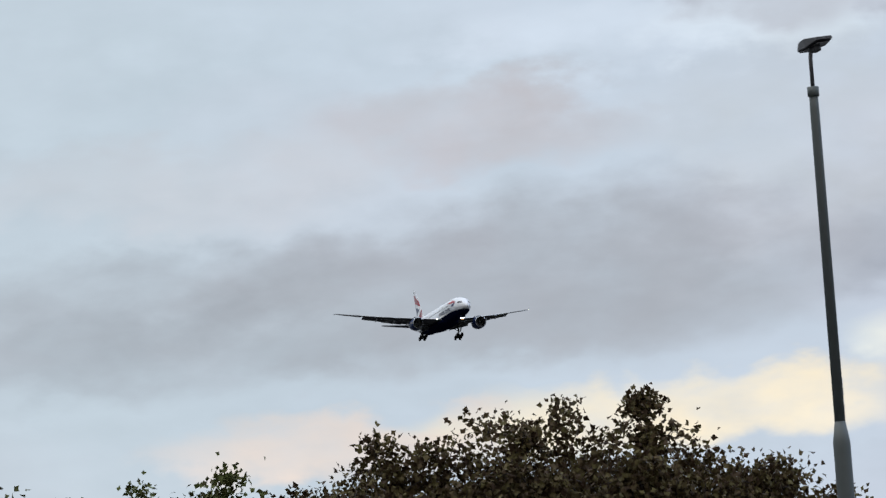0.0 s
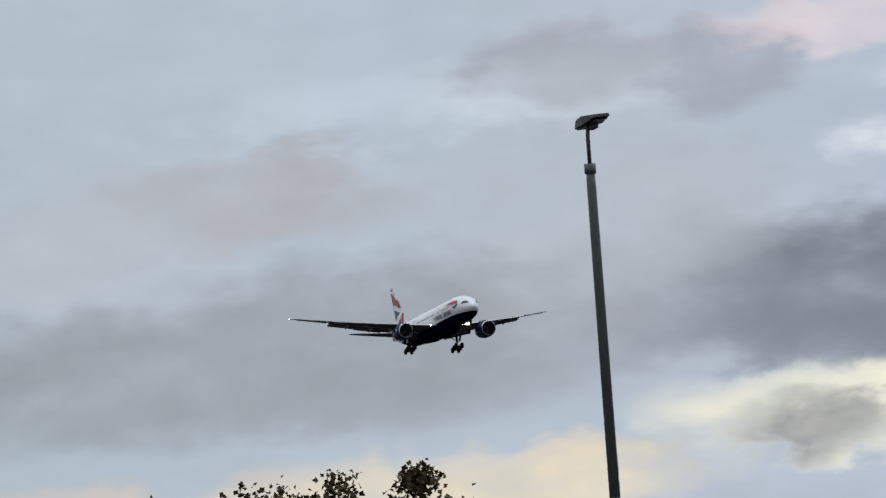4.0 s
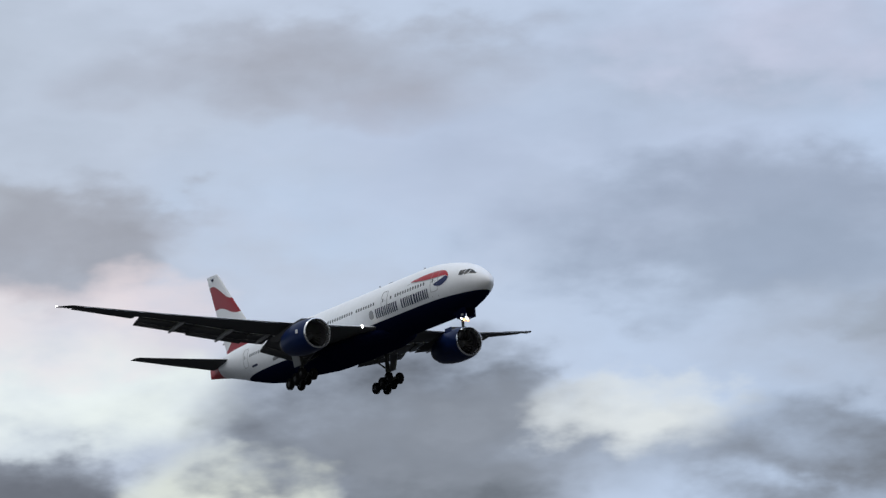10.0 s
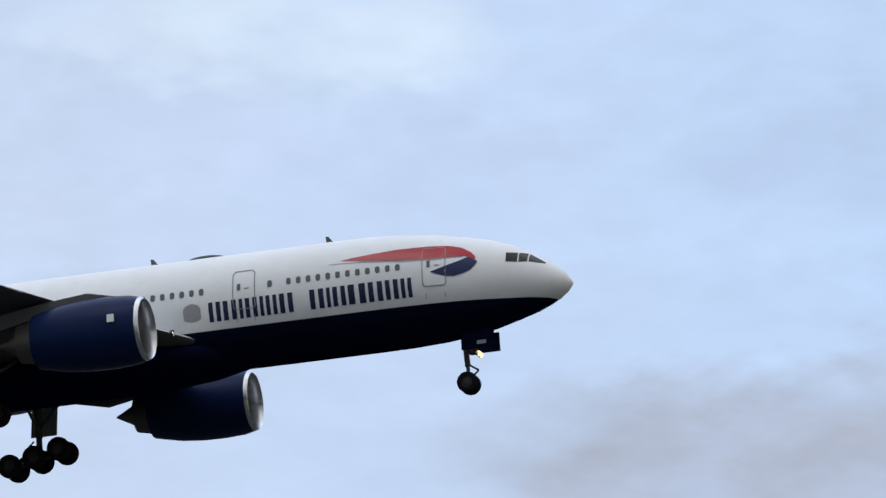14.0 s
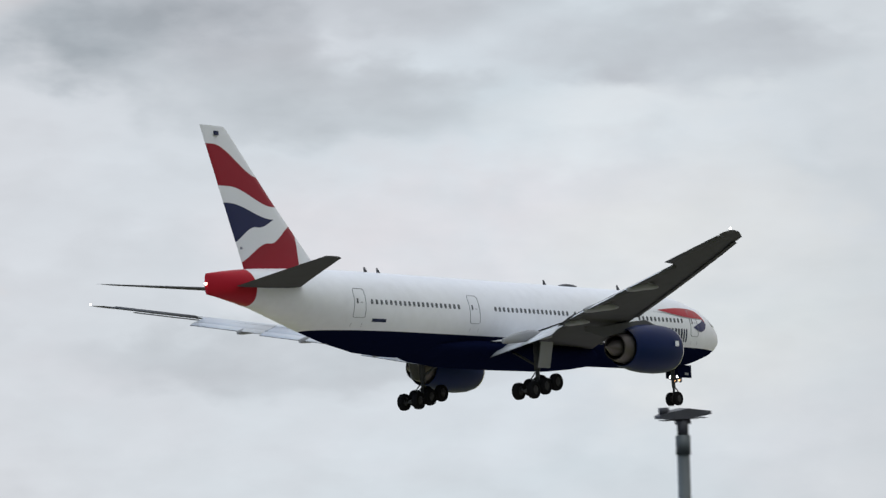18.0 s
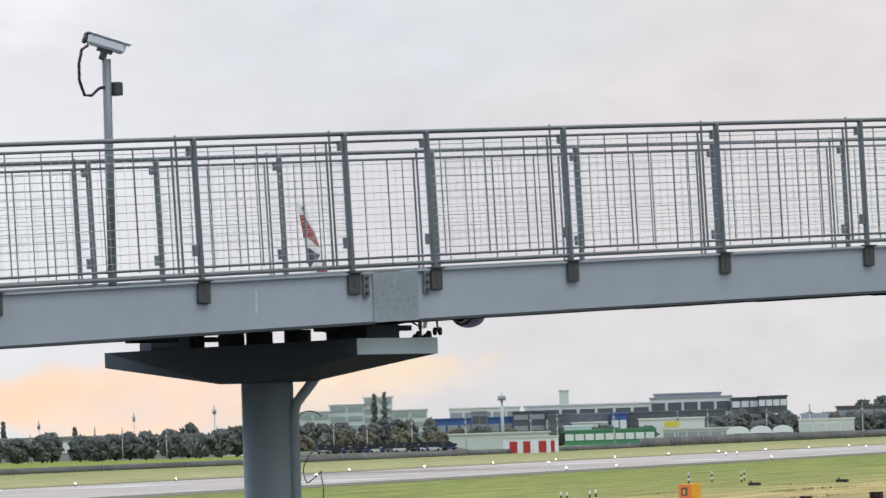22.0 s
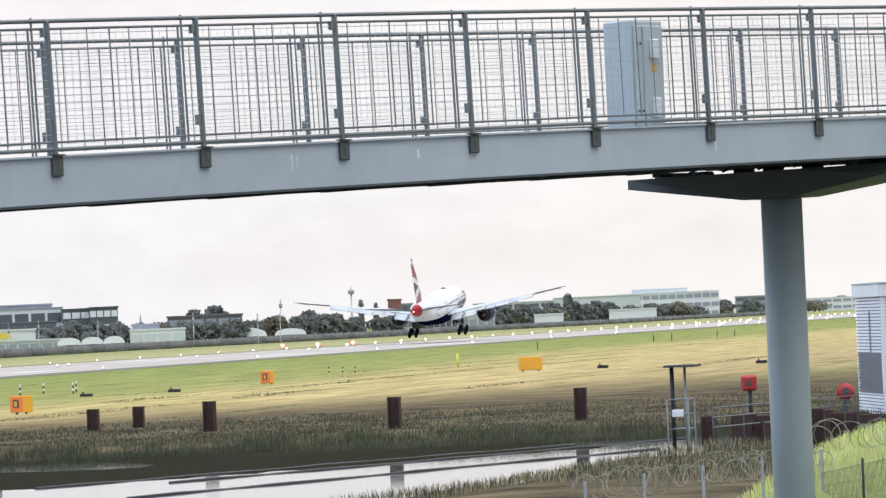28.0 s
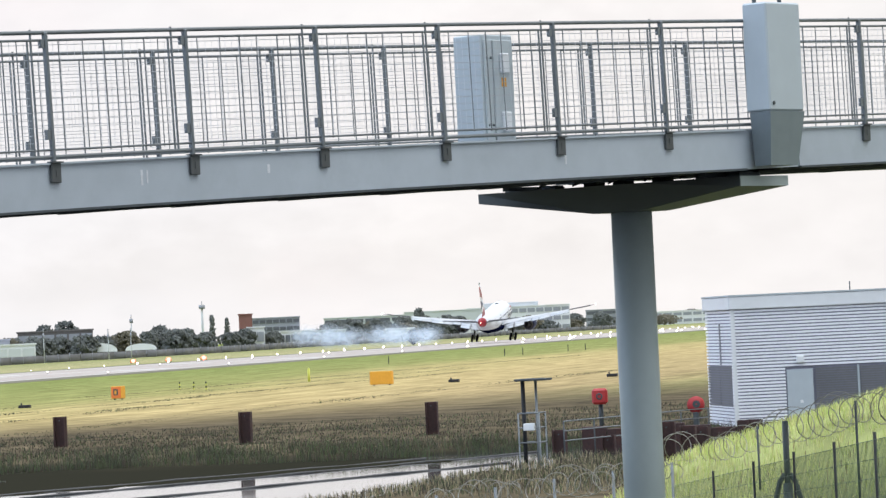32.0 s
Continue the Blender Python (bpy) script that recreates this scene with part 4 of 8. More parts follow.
REED1 = mat("reed_green", (0.085, 0.11, 0.045), 0.9, 0, 0.5, 0.3)
REED2 = mat("reed_dark", (0.045, 0.058, 0.03), 0.9, 0, 0.5, 0.3)
REED3 = mat("dry_stalk", (0.34, 0.28, 0.17), 0.9, 0, 0.5, 0.3)
SCRUB = mat("scrub_brown", (0.072, 0.058, 0.041), 0.9, 0, 0.5, 0.3)
LUSH = mat("lush_grass", (0.52, 0.58, 0.19), 0.9, 0, 0.4, 0.25)
LUSH2 = mat("pale_grass", (0.66, 0.64, 0.3), 0.9, 0, 0.4, 0.25)


def clumped(pick):
    """Takes feet that fall into clumps, so that the growth has gaps."""
    def foot():
        for _ in range(12):
            x, y = pick()
            if noise.noise(Vector((x * 0.35, y * 0.35, 2.0))) + 0.6 * noise.noise(Vector((x * 1.3, y * 1.3, 5.0))) > random.uniform(-0.5, 0.35):
                break
        return x, y
    return foot


def on_far_bank():
    y = random.uniform(10, 95)
    return bank_line(y) + 10.2 + random.betavariate(1.3, 2.0) * 8, y


def on_field_edge():
    y = random.uniform(10, 95)
    return bank_line(y) + 12 + random.betavariate(1.0, 1.7) * (80 - 0.5 * y), y


def on_near_bank():
    y = random.uniform(6, 30)
    return near_line(y) - 4 - random.random() * 45, y


def on_furrow():
    y0, x0, x1 = random.choice(((92.0, 225, 520), (73.0, 200, 330), (58.0, 215, 420), (83.0, 300, 470), (101.0, 380, 640)))
    x = random.uniform(x0, x1)
    return x, y0 - 0.05 * (x - 300) + 2.2 * noise.noise(Vector((x * 0.03, y0, 0))) + random.gauss(0, 0.8)


def on_mound():
    x = random.uniform(50, 96)
    return x, random.uniform(-4, 14)


tufts("reeds", "dark green and brown reeds along the water's edge", "reeds", 30000, clumped(on_far_bank), 0.42, ((REED1, 7), (REED2, 6), (SCRUB, 8)), 0.012)
tufts("rough_grass", "brown and olive rough grass on the bank", "grass", 46000, clumped(on_field_edge), 0.12, ((SCRUB, 10), (REED1, 3), (REED2, 3)), 0.02)
tufts("brambles", "dry brown brambles and weeds beside the channel", "brambles", 22000, clumped(on_near_bank), 0.26, ((SCRUB, 5), (REED3, 5), (REED1, 3), (REED2, 1)), 0.012)
tufts("furrow_grass", "dark rough grass along furrows in the field", "grass", 9000, on_furrow, 0.08, ((SCRUB, 6), (REED1, 4)), 0.022)
tufts("mound_grass", "bright green long grass on the mound", "grass", 46000, on_mound, 0.17, ((LUSH, 6), (LUSH2, 4), (REED3, 1)), 0.008)

# small grey rail frame on the far bank
t = thing("guard_frame", "small grey steel guard frame on the bank", "railing", at=(201.6, 65.5, height(201.6, 65.5)), turn=-72)
for sx in (-0.45, 0.45):
    for sy in (-0.3, 0.3):
        bm = bmesh.new()
        tube(bm, [(sx, sy, -0.2), (sx, sy, 1.25)], 0.03, 6)
        part("post", bm, STEEL, t)
for z in (0.65, 1.23):
    for sy in (-0.3, 0.3):
        bm = bmesh.new()
        tube(bm, [(-0.45, sy, z), (0.45, sy, z)], 0.028, 6)
        part("rail", bm, STEEL, t)

# dark tubes added to draw the dark stripes across the channel
STRIPE_DARK = mat("dark_water_stripe", (0.05, 0.052, 0.055), 0.5, 0, 4, 0.2)
for x0, y0, x1, y1 in ((151, 39.5, 181.0, 25.6), (138.0, 37.5, 168.5, 25.0), (150, 44, 178.0, 29.8)):
    bm = bmesh.new()
    tube(bm, [(x0 + (x1 - x0) * i / 12, y0 + (y1 - y0) * i / 12 + 0.08 * math.sin(i * 1.1), WATER_Z + 0.01 + 0.02 * math.sin(i * 2.3)) for i in range(13)], 0.05, 6)
    t = thing("floating_boom", "long dark tube added along a dark stripe on the channel", "boom", "floating booms")
    part("hose", bm, STRIPE_DARK, t)

# low pipe rail along the outfall deck
t = thing("pipe_rail", "low grey pipe rail along the outfall deck", "railing")
for i in range(6):
    bm = bmesh.new()
    p = Vector((172 + i * 2.6, 23.4 - i * 0.85, 0))
    tube(bm, [p + Vector((0, 0, -0.9)), p + Vector((0, 0, 0.85))], 0.03, 6)
    part("post", bm, UNDER, t)
for z in (0.1, 0.48, 0.85):
    bm = bmesh.new()
    tube(bm, [(172, 23.4, z), (185, 19.15, z)], 0.026, 6)
    part("rail", bm, STEEL, t)

# ---- footbridge ----
BU = Vector((0.859406, -0.511293, 0))
BN = Vector((0.511293, 0.859406, 0))
B0 = Vector((36.2338, 14.8772, 0))
DECK = 3.7


def bz(k):
    """Height of the parapet brackets at post number k."""
    return 5.998 + 0.0865 * k - 0.0016 * k * k


def bridge_at(k, o=0.0, dz=0.0):
    return B0 + BU * (2 * k) + BN * o + Vector((0, 0, bz(k) + dz))


LEFT_POSTS = [-9.2, -8.08, -6.96, -5.84, -4.71, -3.59, -2.45, -1.32, -0.2, 0.66]
FAR_LEFT = [-9.45, -8.42, -7.39, -6.36, -5.33, -4.3, -3.28, -2.26, -1.3, -0.23, 0.53]
FAR_RIGHT = [0.94] + [i + 0.71 for i in range(1, 15)]
RIGHT_POSTS = [1.15] + [float(i) for i in range(2, 16)]
JOINT = 0.9
B_TURN = math.degrees(math.atan2(BU.y, BU.x))

bridge = thing("footbridge", "pale grey steel footbridge with mesh parapets on round pillars", "footbridge", kind="")


def slab(k0, k1, o0, o1, z0, z1, steps=1, bev=0.0):
    """A bar that follows the bridge from k0 to k1."""
    bm = bmesh.new()
    rings = []
    for i in range(steps + 1):
        k = k0 + (k1 - k0) * i / steps
        rings.append([bridge_at(k, o, z) for o, z in ((o0, z0), (o1, z0), (o1, z1), (o0, z1))])
    loft(bm, rings)
    for f in bm.faces:
        f.smooth = False
    return fixed(bm)


for k0, k1 in ((-10, JOINT - 0.125), (JOINT + 0.145, 9.75), (10.3, 16)):
    for o0, o1, lab in ((0, 0.22, ""), (DECK - 0.22, DECK, "")):
        part("edge_beam", slab(k0, k1, o0, o1, -0.365, 0.075, 20), BEAM, bridge)
        # lower flange, soffit and cross beams are darker than the beam's face
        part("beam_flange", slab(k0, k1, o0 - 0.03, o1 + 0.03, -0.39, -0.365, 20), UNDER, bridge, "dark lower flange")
        part("beam_flange", slab(k0, k1, o0 - 0.03, o1 + 0.03, 0.075, 0.095, 20), BEAM, bridge)
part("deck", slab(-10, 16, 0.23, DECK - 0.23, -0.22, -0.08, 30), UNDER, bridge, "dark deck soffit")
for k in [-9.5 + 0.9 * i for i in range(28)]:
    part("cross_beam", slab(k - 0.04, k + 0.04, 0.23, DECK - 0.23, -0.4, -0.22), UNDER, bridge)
# joint cover plate of bare zinc, and its bolted splice plates
part("joint_cover", slab(JOINT - 0.125, JOINT + 0.145, -0.012, 0.2, -0.375, 0.085), GALV, bridge, "mottled zinc joint cover")
part("joint_cover", slab(9.75, 10.3, 0.02, 0.2, -0.375, 0.085), BEAM, bridge)
for k in (JOINT - 0.17, JOINT + 0.19):
    bm = bmesh.new()
    c = bridge_at(k, -0.02, -0.03)
    m = Matrix.Translation(c) @ pose(0, 0, 0, 0, 0, B_TURN)
    box(bm, -0.035, 0.035, -0.012, 0.012, -0.11, 0.11, m, 0.004)
    sp = part("splice_plate", bm, STEEL, bridge)
    for dz in (-0.07, 0, 0.07):
        bm = bmesh.new()
        tube(bm, [m @ Vector((0, -0.012, dz)), m @ Vector((0, -0.03, dz))], 0.018, 6)
        part("bolt", bm, UNDER, sp)

# pale bird-lime streaks on the beam's face
LIME = mat("lime_streak", (0.6, 0.61, 0.63), 0.8, 0, 30, 0.2)
for k, w, h in ((4.62, 0.016, 0.12), (4.66, 0.012, 0.1), (5.57, 0.02, 0.07), (0.1, 0.01, 0.16), (8.05, 0.012, 0.15)):
    c = bridge_at(k, -0.001, -0.06)
    bm = bmesh.new()
    box(bm, -w, w, -0.002, 0.0, -h, h * 0.3, Matrix.Translation(c) @ pose(0, 0, 0, 0, 0, B_TURN))
    part("streak", bm, LIME, bridge)

# parapets
bm = bmesh.new()
box(bm, -0.068, 0.068, -0.035, 0.0, -0.105, 0.09, None, 0.006)
box(bm, -0.075, 0.075, -0.06, 0.02, 0.09, 0.105)
box(bm, -0.012, 0.012, -0.042, -0.028, -0.04, 0.03)
bracket_me = bpy.data.meshes.new("bracket")
bm.to_mesh(bracket_me)
bm.free()
bracket_me.materials.append(mat("bracket_zinc", (0.085, 0.09, 0.09), 0.6, 0.3, 10, 0.2))
bm = bmesh.new()
box(bm, -0.021, 0.021, -0.03, 0.03, 0.1, 1.38, None, 0.01)
box(bm, -0.075, -0.03, -0.02, 0.02, 1.22, 1.31)
box(bm, -0.075, -0.03, -0.02, 0.02, 0.32, 0.42)
post_me = bpy.data.meshes.new("post")
bm.to_mesh(post_me)
bm.free()
post_me.materials.append(STEEL)


WIRE_FINE = mat("fine_mesh_zinc", (0.6, 0.61, 0.63), 0.5, 0.3, 20, 0.1)
WIRE_MID = mat("mesh_wire_zinc", (0.46, 0.47, 0.49), 0.5, 0.3, 20, 0.1)


def wire_panel(length):
    """Welded mesh: fine upright wires, level wires, a few stiffer bars and a doubled bar near one end."""
    bm = bmesh.new()
    for f, r in ((0.09, 0.004), (0.26, 0.004), (0.41, 0.0055), (0.54, 0.004), (0.7, 0.0055), (0.8, 0.004)):
        x = length * f
        box(bm, x - r, x + r, -r, r, 0.2, 1.3)
    for i in range(14):
        z = 0.29 + i * 0.074
        r = 0.0034 if i in (4, 9, 13) else 0.0026
        box(bm, 0.03, length - 0.03, -r, r, z - r, z + r, None, 0, 2)
    n = round(length / 0.1)
    for i in range(1, n):
        x = length * i / n
        box(bm, x - 0.0012, x + 0.0012, -0.0012, 0.0012, 0.22, 1.3, None, 0, 1)
    x = length - 0.2
    for q in (x, x - 0.05):
        box(bm, q - 0.008, q + 0.008, -0.008, 0.008, 0.15, 1.405 if q == x else 1.3)
    me = bpy.data.meshes.new("wire_mesh")
    bm.to_mesh(me)
    bm.free()
    for m in (STEEL, WIRE_FINE, WIRE_MID):
        me.materials.append(m)
    return me


panel_long, panel_short = wire_panel(2.26), wire_panel(2.0)
for o, near_side in ((0.0, True), (DECK, False)):
    for ks in ((LEFT_POSTS, RIGHT_POSTS) if near_side else (FAR_LEFT, FAR_RIGHT)):
        split = JOINT if near_side else 0.73
        a, b = (-10, split - 0.004) if ks[0] < 0 else (split + 0.004, 16)
        for z, r in ((1.375, 0.021), (1.3, 0.013), (0.22, 0.012), (0.15, 0.02)):
            bm = bmesh.new()
            tube(bm, [bridge_at(a + (b - a) * i / 12, o, z) for i in range(13)], r, 8)
            part("top_rail" if z == 1.375 else "rail", bm, STEEL, bridge)
        for i, k in enumerate(ks):
            c = bridge_at(k, o - 0.005 if o == 0 else o)
            ob = new("post", post_me)
            ob.parent = bridge
            ob.matrix_basis = Matrix.Translation(c) @ pose(0, 0, 0, 0, 0, B_TURN) @ pose(0, 0, 0, 0, -math.degrees(math.atan((0.0865 - 0.0032 * k) / 2)), 0)
            if o == 0:
                ob = new("bracket", bracket_me)
                ob.parent = bridge
                ob.matrix_basis = Matrix.Translation(c) @ pose(0, 0, 0, 0, 0, B_TURN)
            nxt = ks[i + 1] if i + 1 < len(ks) else None
            if nxt:
                span = (bridge_at(nxt, o) - c)
                ob = new("wire_mesh", panel_long if span.length > 2.1 else panel_short)
                ob.parent = bridge
                tilt = math.degrees(math.atan2(span.z, math.hypot(span.x, span.y)))
                ob.matrix_basis = Matrix.Translation(c) @ pose(0, 0, 0, 0, 0, B_TURN) @ pose(0, 0, 0, 0, -tilt, 0) @ Matrix.Diagonal((span.length / (2.26 if span.length > 2.1 else 2.0), 1, 1, 1))


# dark grey-green paint with the shade under the deck mixed into it
CROSSHEAD = mat("grey_green_paint_shaded", (0.085, 0.096, 0.096), 0.6, 0.0, 2, 0.1, stain=0.2, stain_col=(0.07, 0.08, 0.08))


def pier(k, drain, drop):
    """A round pillar with a tapered crosshead under the deck."""
    mid = bridge_at(k, 2.12)
    m = Matrix.Translation(Vector((mid.x, mid.y, 0))) @ pose(0, 0, 0, 0, 0, B_TURN)
    top = bz(k) - drop
    gz = height(mid.x, mid.y)
    bm = bmesh.new()
    tube(bm, [m @ Vector((0, 0, gz - 0.3)), m @ Vector((0, 0, top - 0.25))], 0.25, 40)
    p = part("pillar", bm, PILLAR, bridge)
    bm = bmesh.new()
    h = 2.0
    rings = []
    thin = 0.03 if drop < 0.5 else 0.0
    for y, d in ((-h, 0.15 - thin), (-0.35, 0.36 - thin), (0.35, 0.36 - thin), (h, 0.15 - thin)):
        rings.append([m @ Vector(q) for q in ((-0.48, y, top), (0.48, y, top), (0.48 if d < 0.2 else 0.3, y, top - d), (-0.48 if d < 0.2 else -0.3, y, top - d))])
    loft(bm, rings)
    for f in bm.faces:
        f.smooth = False
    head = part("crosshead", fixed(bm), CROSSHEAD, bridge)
    # near end keeps the pillar's paler paint, as the lit face
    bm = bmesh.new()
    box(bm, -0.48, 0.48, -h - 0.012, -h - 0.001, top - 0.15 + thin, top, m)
    part("lit_end_face", bm, PILLAR, head, "crosshead end face in the paler, lit grey")
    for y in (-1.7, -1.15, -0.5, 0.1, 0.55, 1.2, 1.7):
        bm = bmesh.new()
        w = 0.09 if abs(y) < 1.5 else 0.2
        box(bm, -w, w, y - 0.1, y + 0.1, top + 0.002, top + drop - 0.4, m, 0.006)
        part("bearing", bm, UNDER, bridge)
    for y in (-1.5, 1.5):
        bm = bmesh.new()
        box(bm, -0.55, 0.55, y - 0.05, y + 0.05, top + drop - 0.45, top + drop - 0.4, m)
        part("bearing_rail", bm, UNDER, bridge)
    if drain:
        bm = bmesh.new()
        tube(bm, [m @ Vector(q) for q in ((0.42, -0.3, top - 0.02), (0.42, -0.3, top - 0.2), (0.38, -0.28, top - 0.32), (0.16, -0.25, top - 0.56), (0.13, -0.24, top - 0.66), (0.13, -0.24, gz))], 0.05, 12)
        part("drain_pipe", bm, PILLAR, bridge)
    return m, top


pier_1, top_1 = pier(0.96, True, 0.53)
pier_2, top_2 = pier(10.01, False, 0.46)
pier(-8.0, False, 0.53)

# loose cables under the deck at the second pier
for i in range(5):
    bm = bmesh.new()
    y = -1.2 + i * 0.55
    tube(bm, [pier_2 @ Vector((-0.7 + 0.12 * i, y, top_2 + 0.14)), pier_2 @ Vector((-0.3, y + 0.2, top_2 + 0.03)), pier_2 @ Vector((0.1, y + 0.35, top_2 + 0.09)), pier_2 @ Vector((0.5, y + 0.6, top_2 + 0.15))], 0.012, 5)
    part("cable", bm, BLACK, bridge)

# razor wire coil hanging beside the first pillar
RAZOR = mat("dull_razor_wire", (0.1, 0.1, 0.1), 0.5, 0.6, 30, 0.2)
coil = thing("razor_wire_coil", "loose dark razor wire coil hanging beside the pillar", "razor wire", at=pier_1 @ Vector((0.25, -0.3, 0)))
bm = bmesh.new()
pts = []
for i in range(140):
    a = i * 0.36
    pts.append(Vector((0.14 + 0.17 * math.cos(a) + 0.03 * math.sin(i * 0.9), -0.02 + 0.12 * math.sin(a * 0.7), 4.85 - i * 0.0165 + 0.12 * math.sin(a))))
tube(bm, pts, 0.006, 4)
part("wire", bm, RAZOR, coil)

# electric cabinet on the deck, behind the near parapet
def cabinet_on_deck():
    c = bridge_at(7.64, 0.35, -0.08)
    cab = thing("electric_cabinet", "pale blue-grey steel electric cabinet behind the parapet", "cabinet", at=c, turn=B_TURN)
    bm = bmesh.new()
    box(bm, -0.16, 0.4, 0, 0.4, 0.0, 1.36, None, 0.015)
    part("body", bm, CABINET, cab)
    bm = bmesh.new()
    box(bm, 0.02, 0.36, -0.03, -0.002, 0.05, 1.3, None, 0.008)
    d = part("door", bm, CABINET, cab)
    for z in (0.28, 0.93):
        bm = bmesh.new()
        box(bm, 0.11, 0.24, -0.085, -0.032, z, z + 0.22, None, 0.012)
        part("handle", bm, WHITE, d, "white handle box")
    bm = bmesh.new()
    box(bm, 0.14, 0.22, -0.036, -0.031, 0.78, 0.88)
    part("warning_label", bm, AMBER, d, "small amber warning label")
    bm = bmesh.new()
    box(bm, -0.13, 0.0, -0.025, -0.002, 0.05, 1.3, None, 0.006)
    part("door", bm, CABINET, cab)
    for x in (-0.1, -0.03):
        for z in (0.35, 1.1):
            bm = bmesh.new()
            tube(bm, [(x, -0.026, z), (x, -0.04, z)], 0.014, 8)
            part("lock", bm, UNDER, cab)


cabinet_on_deck()


def cover_on_parapet():
    c = bridge_at(10.02, -0.1, 0)
    cov = thing("parapet_cabinet", "tall blue-grey steel cabinet hung over the bridge joint", "cabinet", at=c, turn=B_TURN)
    bm = bmesh.new()
    box(bm, -0.47, 0.22, -0.25, 0.1, 0.28, 1.56, None, 0.02)
    part("body", bm, CABINET, cov)
    bm = bmesh.new()
    rings = [[(-0.47, -0.25, 0.275), (0.22, -0.25, 0.275), (0.22, 0.05, 0.275), (-0.47, 0.05, 0.275)], [(-0.41, -0.18, -0.36), (0.14, -0.18, -0.36), (0.14, 0.05, -0.36), (-0.41, 0.05, -0.36)]]
    loft(bm, rings)
    for f in bm.faces:
        f.smooth = False
    part("skirt", fixed(bm), mat("cabinet_skirt_zinc", (0.2, 0.235, 0.25), 0.5, 0.3, 5, 0.1), cov, "darker tapered zinc skirt")
    bm = bmesh.new()
    tube(bm, [(-0.4, -0.25, 0.37), (-0.4, -0.265, 0.37)], 0.022, 8)
    part("lock", bm, UNDER, cov)
    for x, h in ((-0.35, 0.07), (0.16, 0.1)):
        bm = bmesh.new()
        tube(bm, [(x, 0, 1.55), (x, 0, 1.56 + h)], 0.025, 8)
        part("finial", bm, UNDER, cov)


cover_on_parapet()


def security_camera():
    base = bridge_at(-0.59, 0.28, 0.02)
    c = thing("security_camera", "white bullet security camera with hanging cable on a grey pole", "security camera", at=base, turn=-20)
    bm = bmesh.new()
    tube(bm, [(0, 0, 0), (0, 0, 2.1)], 0.04, 14)
    part("pole", bm, STEEL, c)
    m = pose(0, 0, 2.22, 0, 18, -38)
    bm = bmesh.new()
    box(bm, -0.18, 0.17, -0.065, 0.065, -0.03, 0.06, m, 0.02)
    head = part("housing", bm, WHITE, c)
    bm = bmesh.new()
    box(bm, -0.2, 0.21, -0.075, 0.075, 0.062, 0.078, m, 0.006)
    part("sunshield", bm, WHITE, head)
    bm = bmesh.new()
    tube(bm, [m @ Vector((-0.18, 0, 0.012)), m @ Vector((-0.215, 0, 0.012))], 0.05, 14)
    part("lens", bm, UNDER, head)
    bm = bmesh.new()
    box(bm, -0.03, 0.03, -0.03, 0.03, -0.13, -0.02, m, 0.006)
    box(bm, -0.07, 0.07, -0.035, 0.035, -0.06, -0.032, m)
    part("mount", bm, UNDER, c)
    bm = bmesh.new()
    box(bm, 0.05, 0.15, -0.06, 0.05, 1.78, 1.9, None, 0.01)
    part("junction_box", bm, UNDER, c, "small black junction box")
    bm = bmesh.new()
    tube(bm, [Vector(q) for q in ((-0.18, 0.05, 2.22), (-0.25, 0.06, 2.18), (-0.3, 0.05, 2.05), (-0.31, 0.04, 1.9), (-0.27, 0.02, 1.77), (-0.2, 0.0, 1.77), (-0.1, 0, 1.84), (-0.03, 0, 1.85))], 0.014, 6)
    part("cable", bm, BLACK, c)


security_camera()

# ---- airliner ----
PX = 31.8  # the main gear stands at x = 0 of the airliner's own space


def smoothed(name, base, rough=0.35, coat=0.08, metal=0.0, spec=0.25):
    m = mat(name, base, rough, metal, 1.2, 0.05, stain=0.12, stain_col=tuple(c * 0.6 for c in base), spec=spec)
    m.node_tree.nodes["Principled BSDF"].inputs["Coat Weight"].default_value = coat
    return m


NAVY = smoothed("aircraft_navy", (0.004, 0.006, 0.022), 0.5, 0.0, 0.0, 0.0)
COWL = smoothed("engine_cowl_blue", (0.005, 0.014, 0.06), 0.4, 0.0, 0.0, 0.08)
FLAGBLUE = smoothed("aircraft_flag_blue", (0.012, 0.018, 0.085))
# pale grey wing paint, darkened by the shade of its underside
WINGGREY_SHADED = smoothed("wing_grey_shaded", (0.09, 0.092, 0.096), 0.6, 0.0, 0.0, 0.0)
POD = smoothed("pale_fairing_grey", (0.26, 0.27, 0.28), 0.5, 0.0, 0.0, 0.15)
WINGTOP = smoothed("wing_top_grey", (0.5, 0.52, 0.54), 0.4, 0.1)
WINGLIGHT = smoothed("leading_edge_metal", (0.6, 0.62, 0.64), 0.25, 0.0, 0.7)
LIP = smoothed("inlet_lip_metal", (0.62, 0.63, 0.65), 0.25, 0, 0.9)
HOT = smoothed("exhaust_metal", (0.11, 0.1, 0.095), 0.5, 0, 0.7)
GLASS = smoothed("cockpit_glass", (0.012, 0.014, 0.017), 0.2, 0.0)
PANE = mat("cabin_window_glass", (0.09, 0.1, 0.11), 0.15, 0, 5, 0.1)
SEAM = mat("door_seam_grey", (0.28, 0.29, 0.31), 0.5)
TYRE = mat("tyre_rubber", (0.012, 0.012, 0.013), 0.9, 0, 8, 0.15, spec=0.0)
HUB = mat("wheel_hub_grey", (0.035, 0.035, 0.037), 0.5, 0.1, 12, 0.1, spec=0.1)
STRUT = mat("gear_strut_grey", (0.06, 0.063, 0.065), 0.5, 0.1, 8, 0.12, spec=0.1)
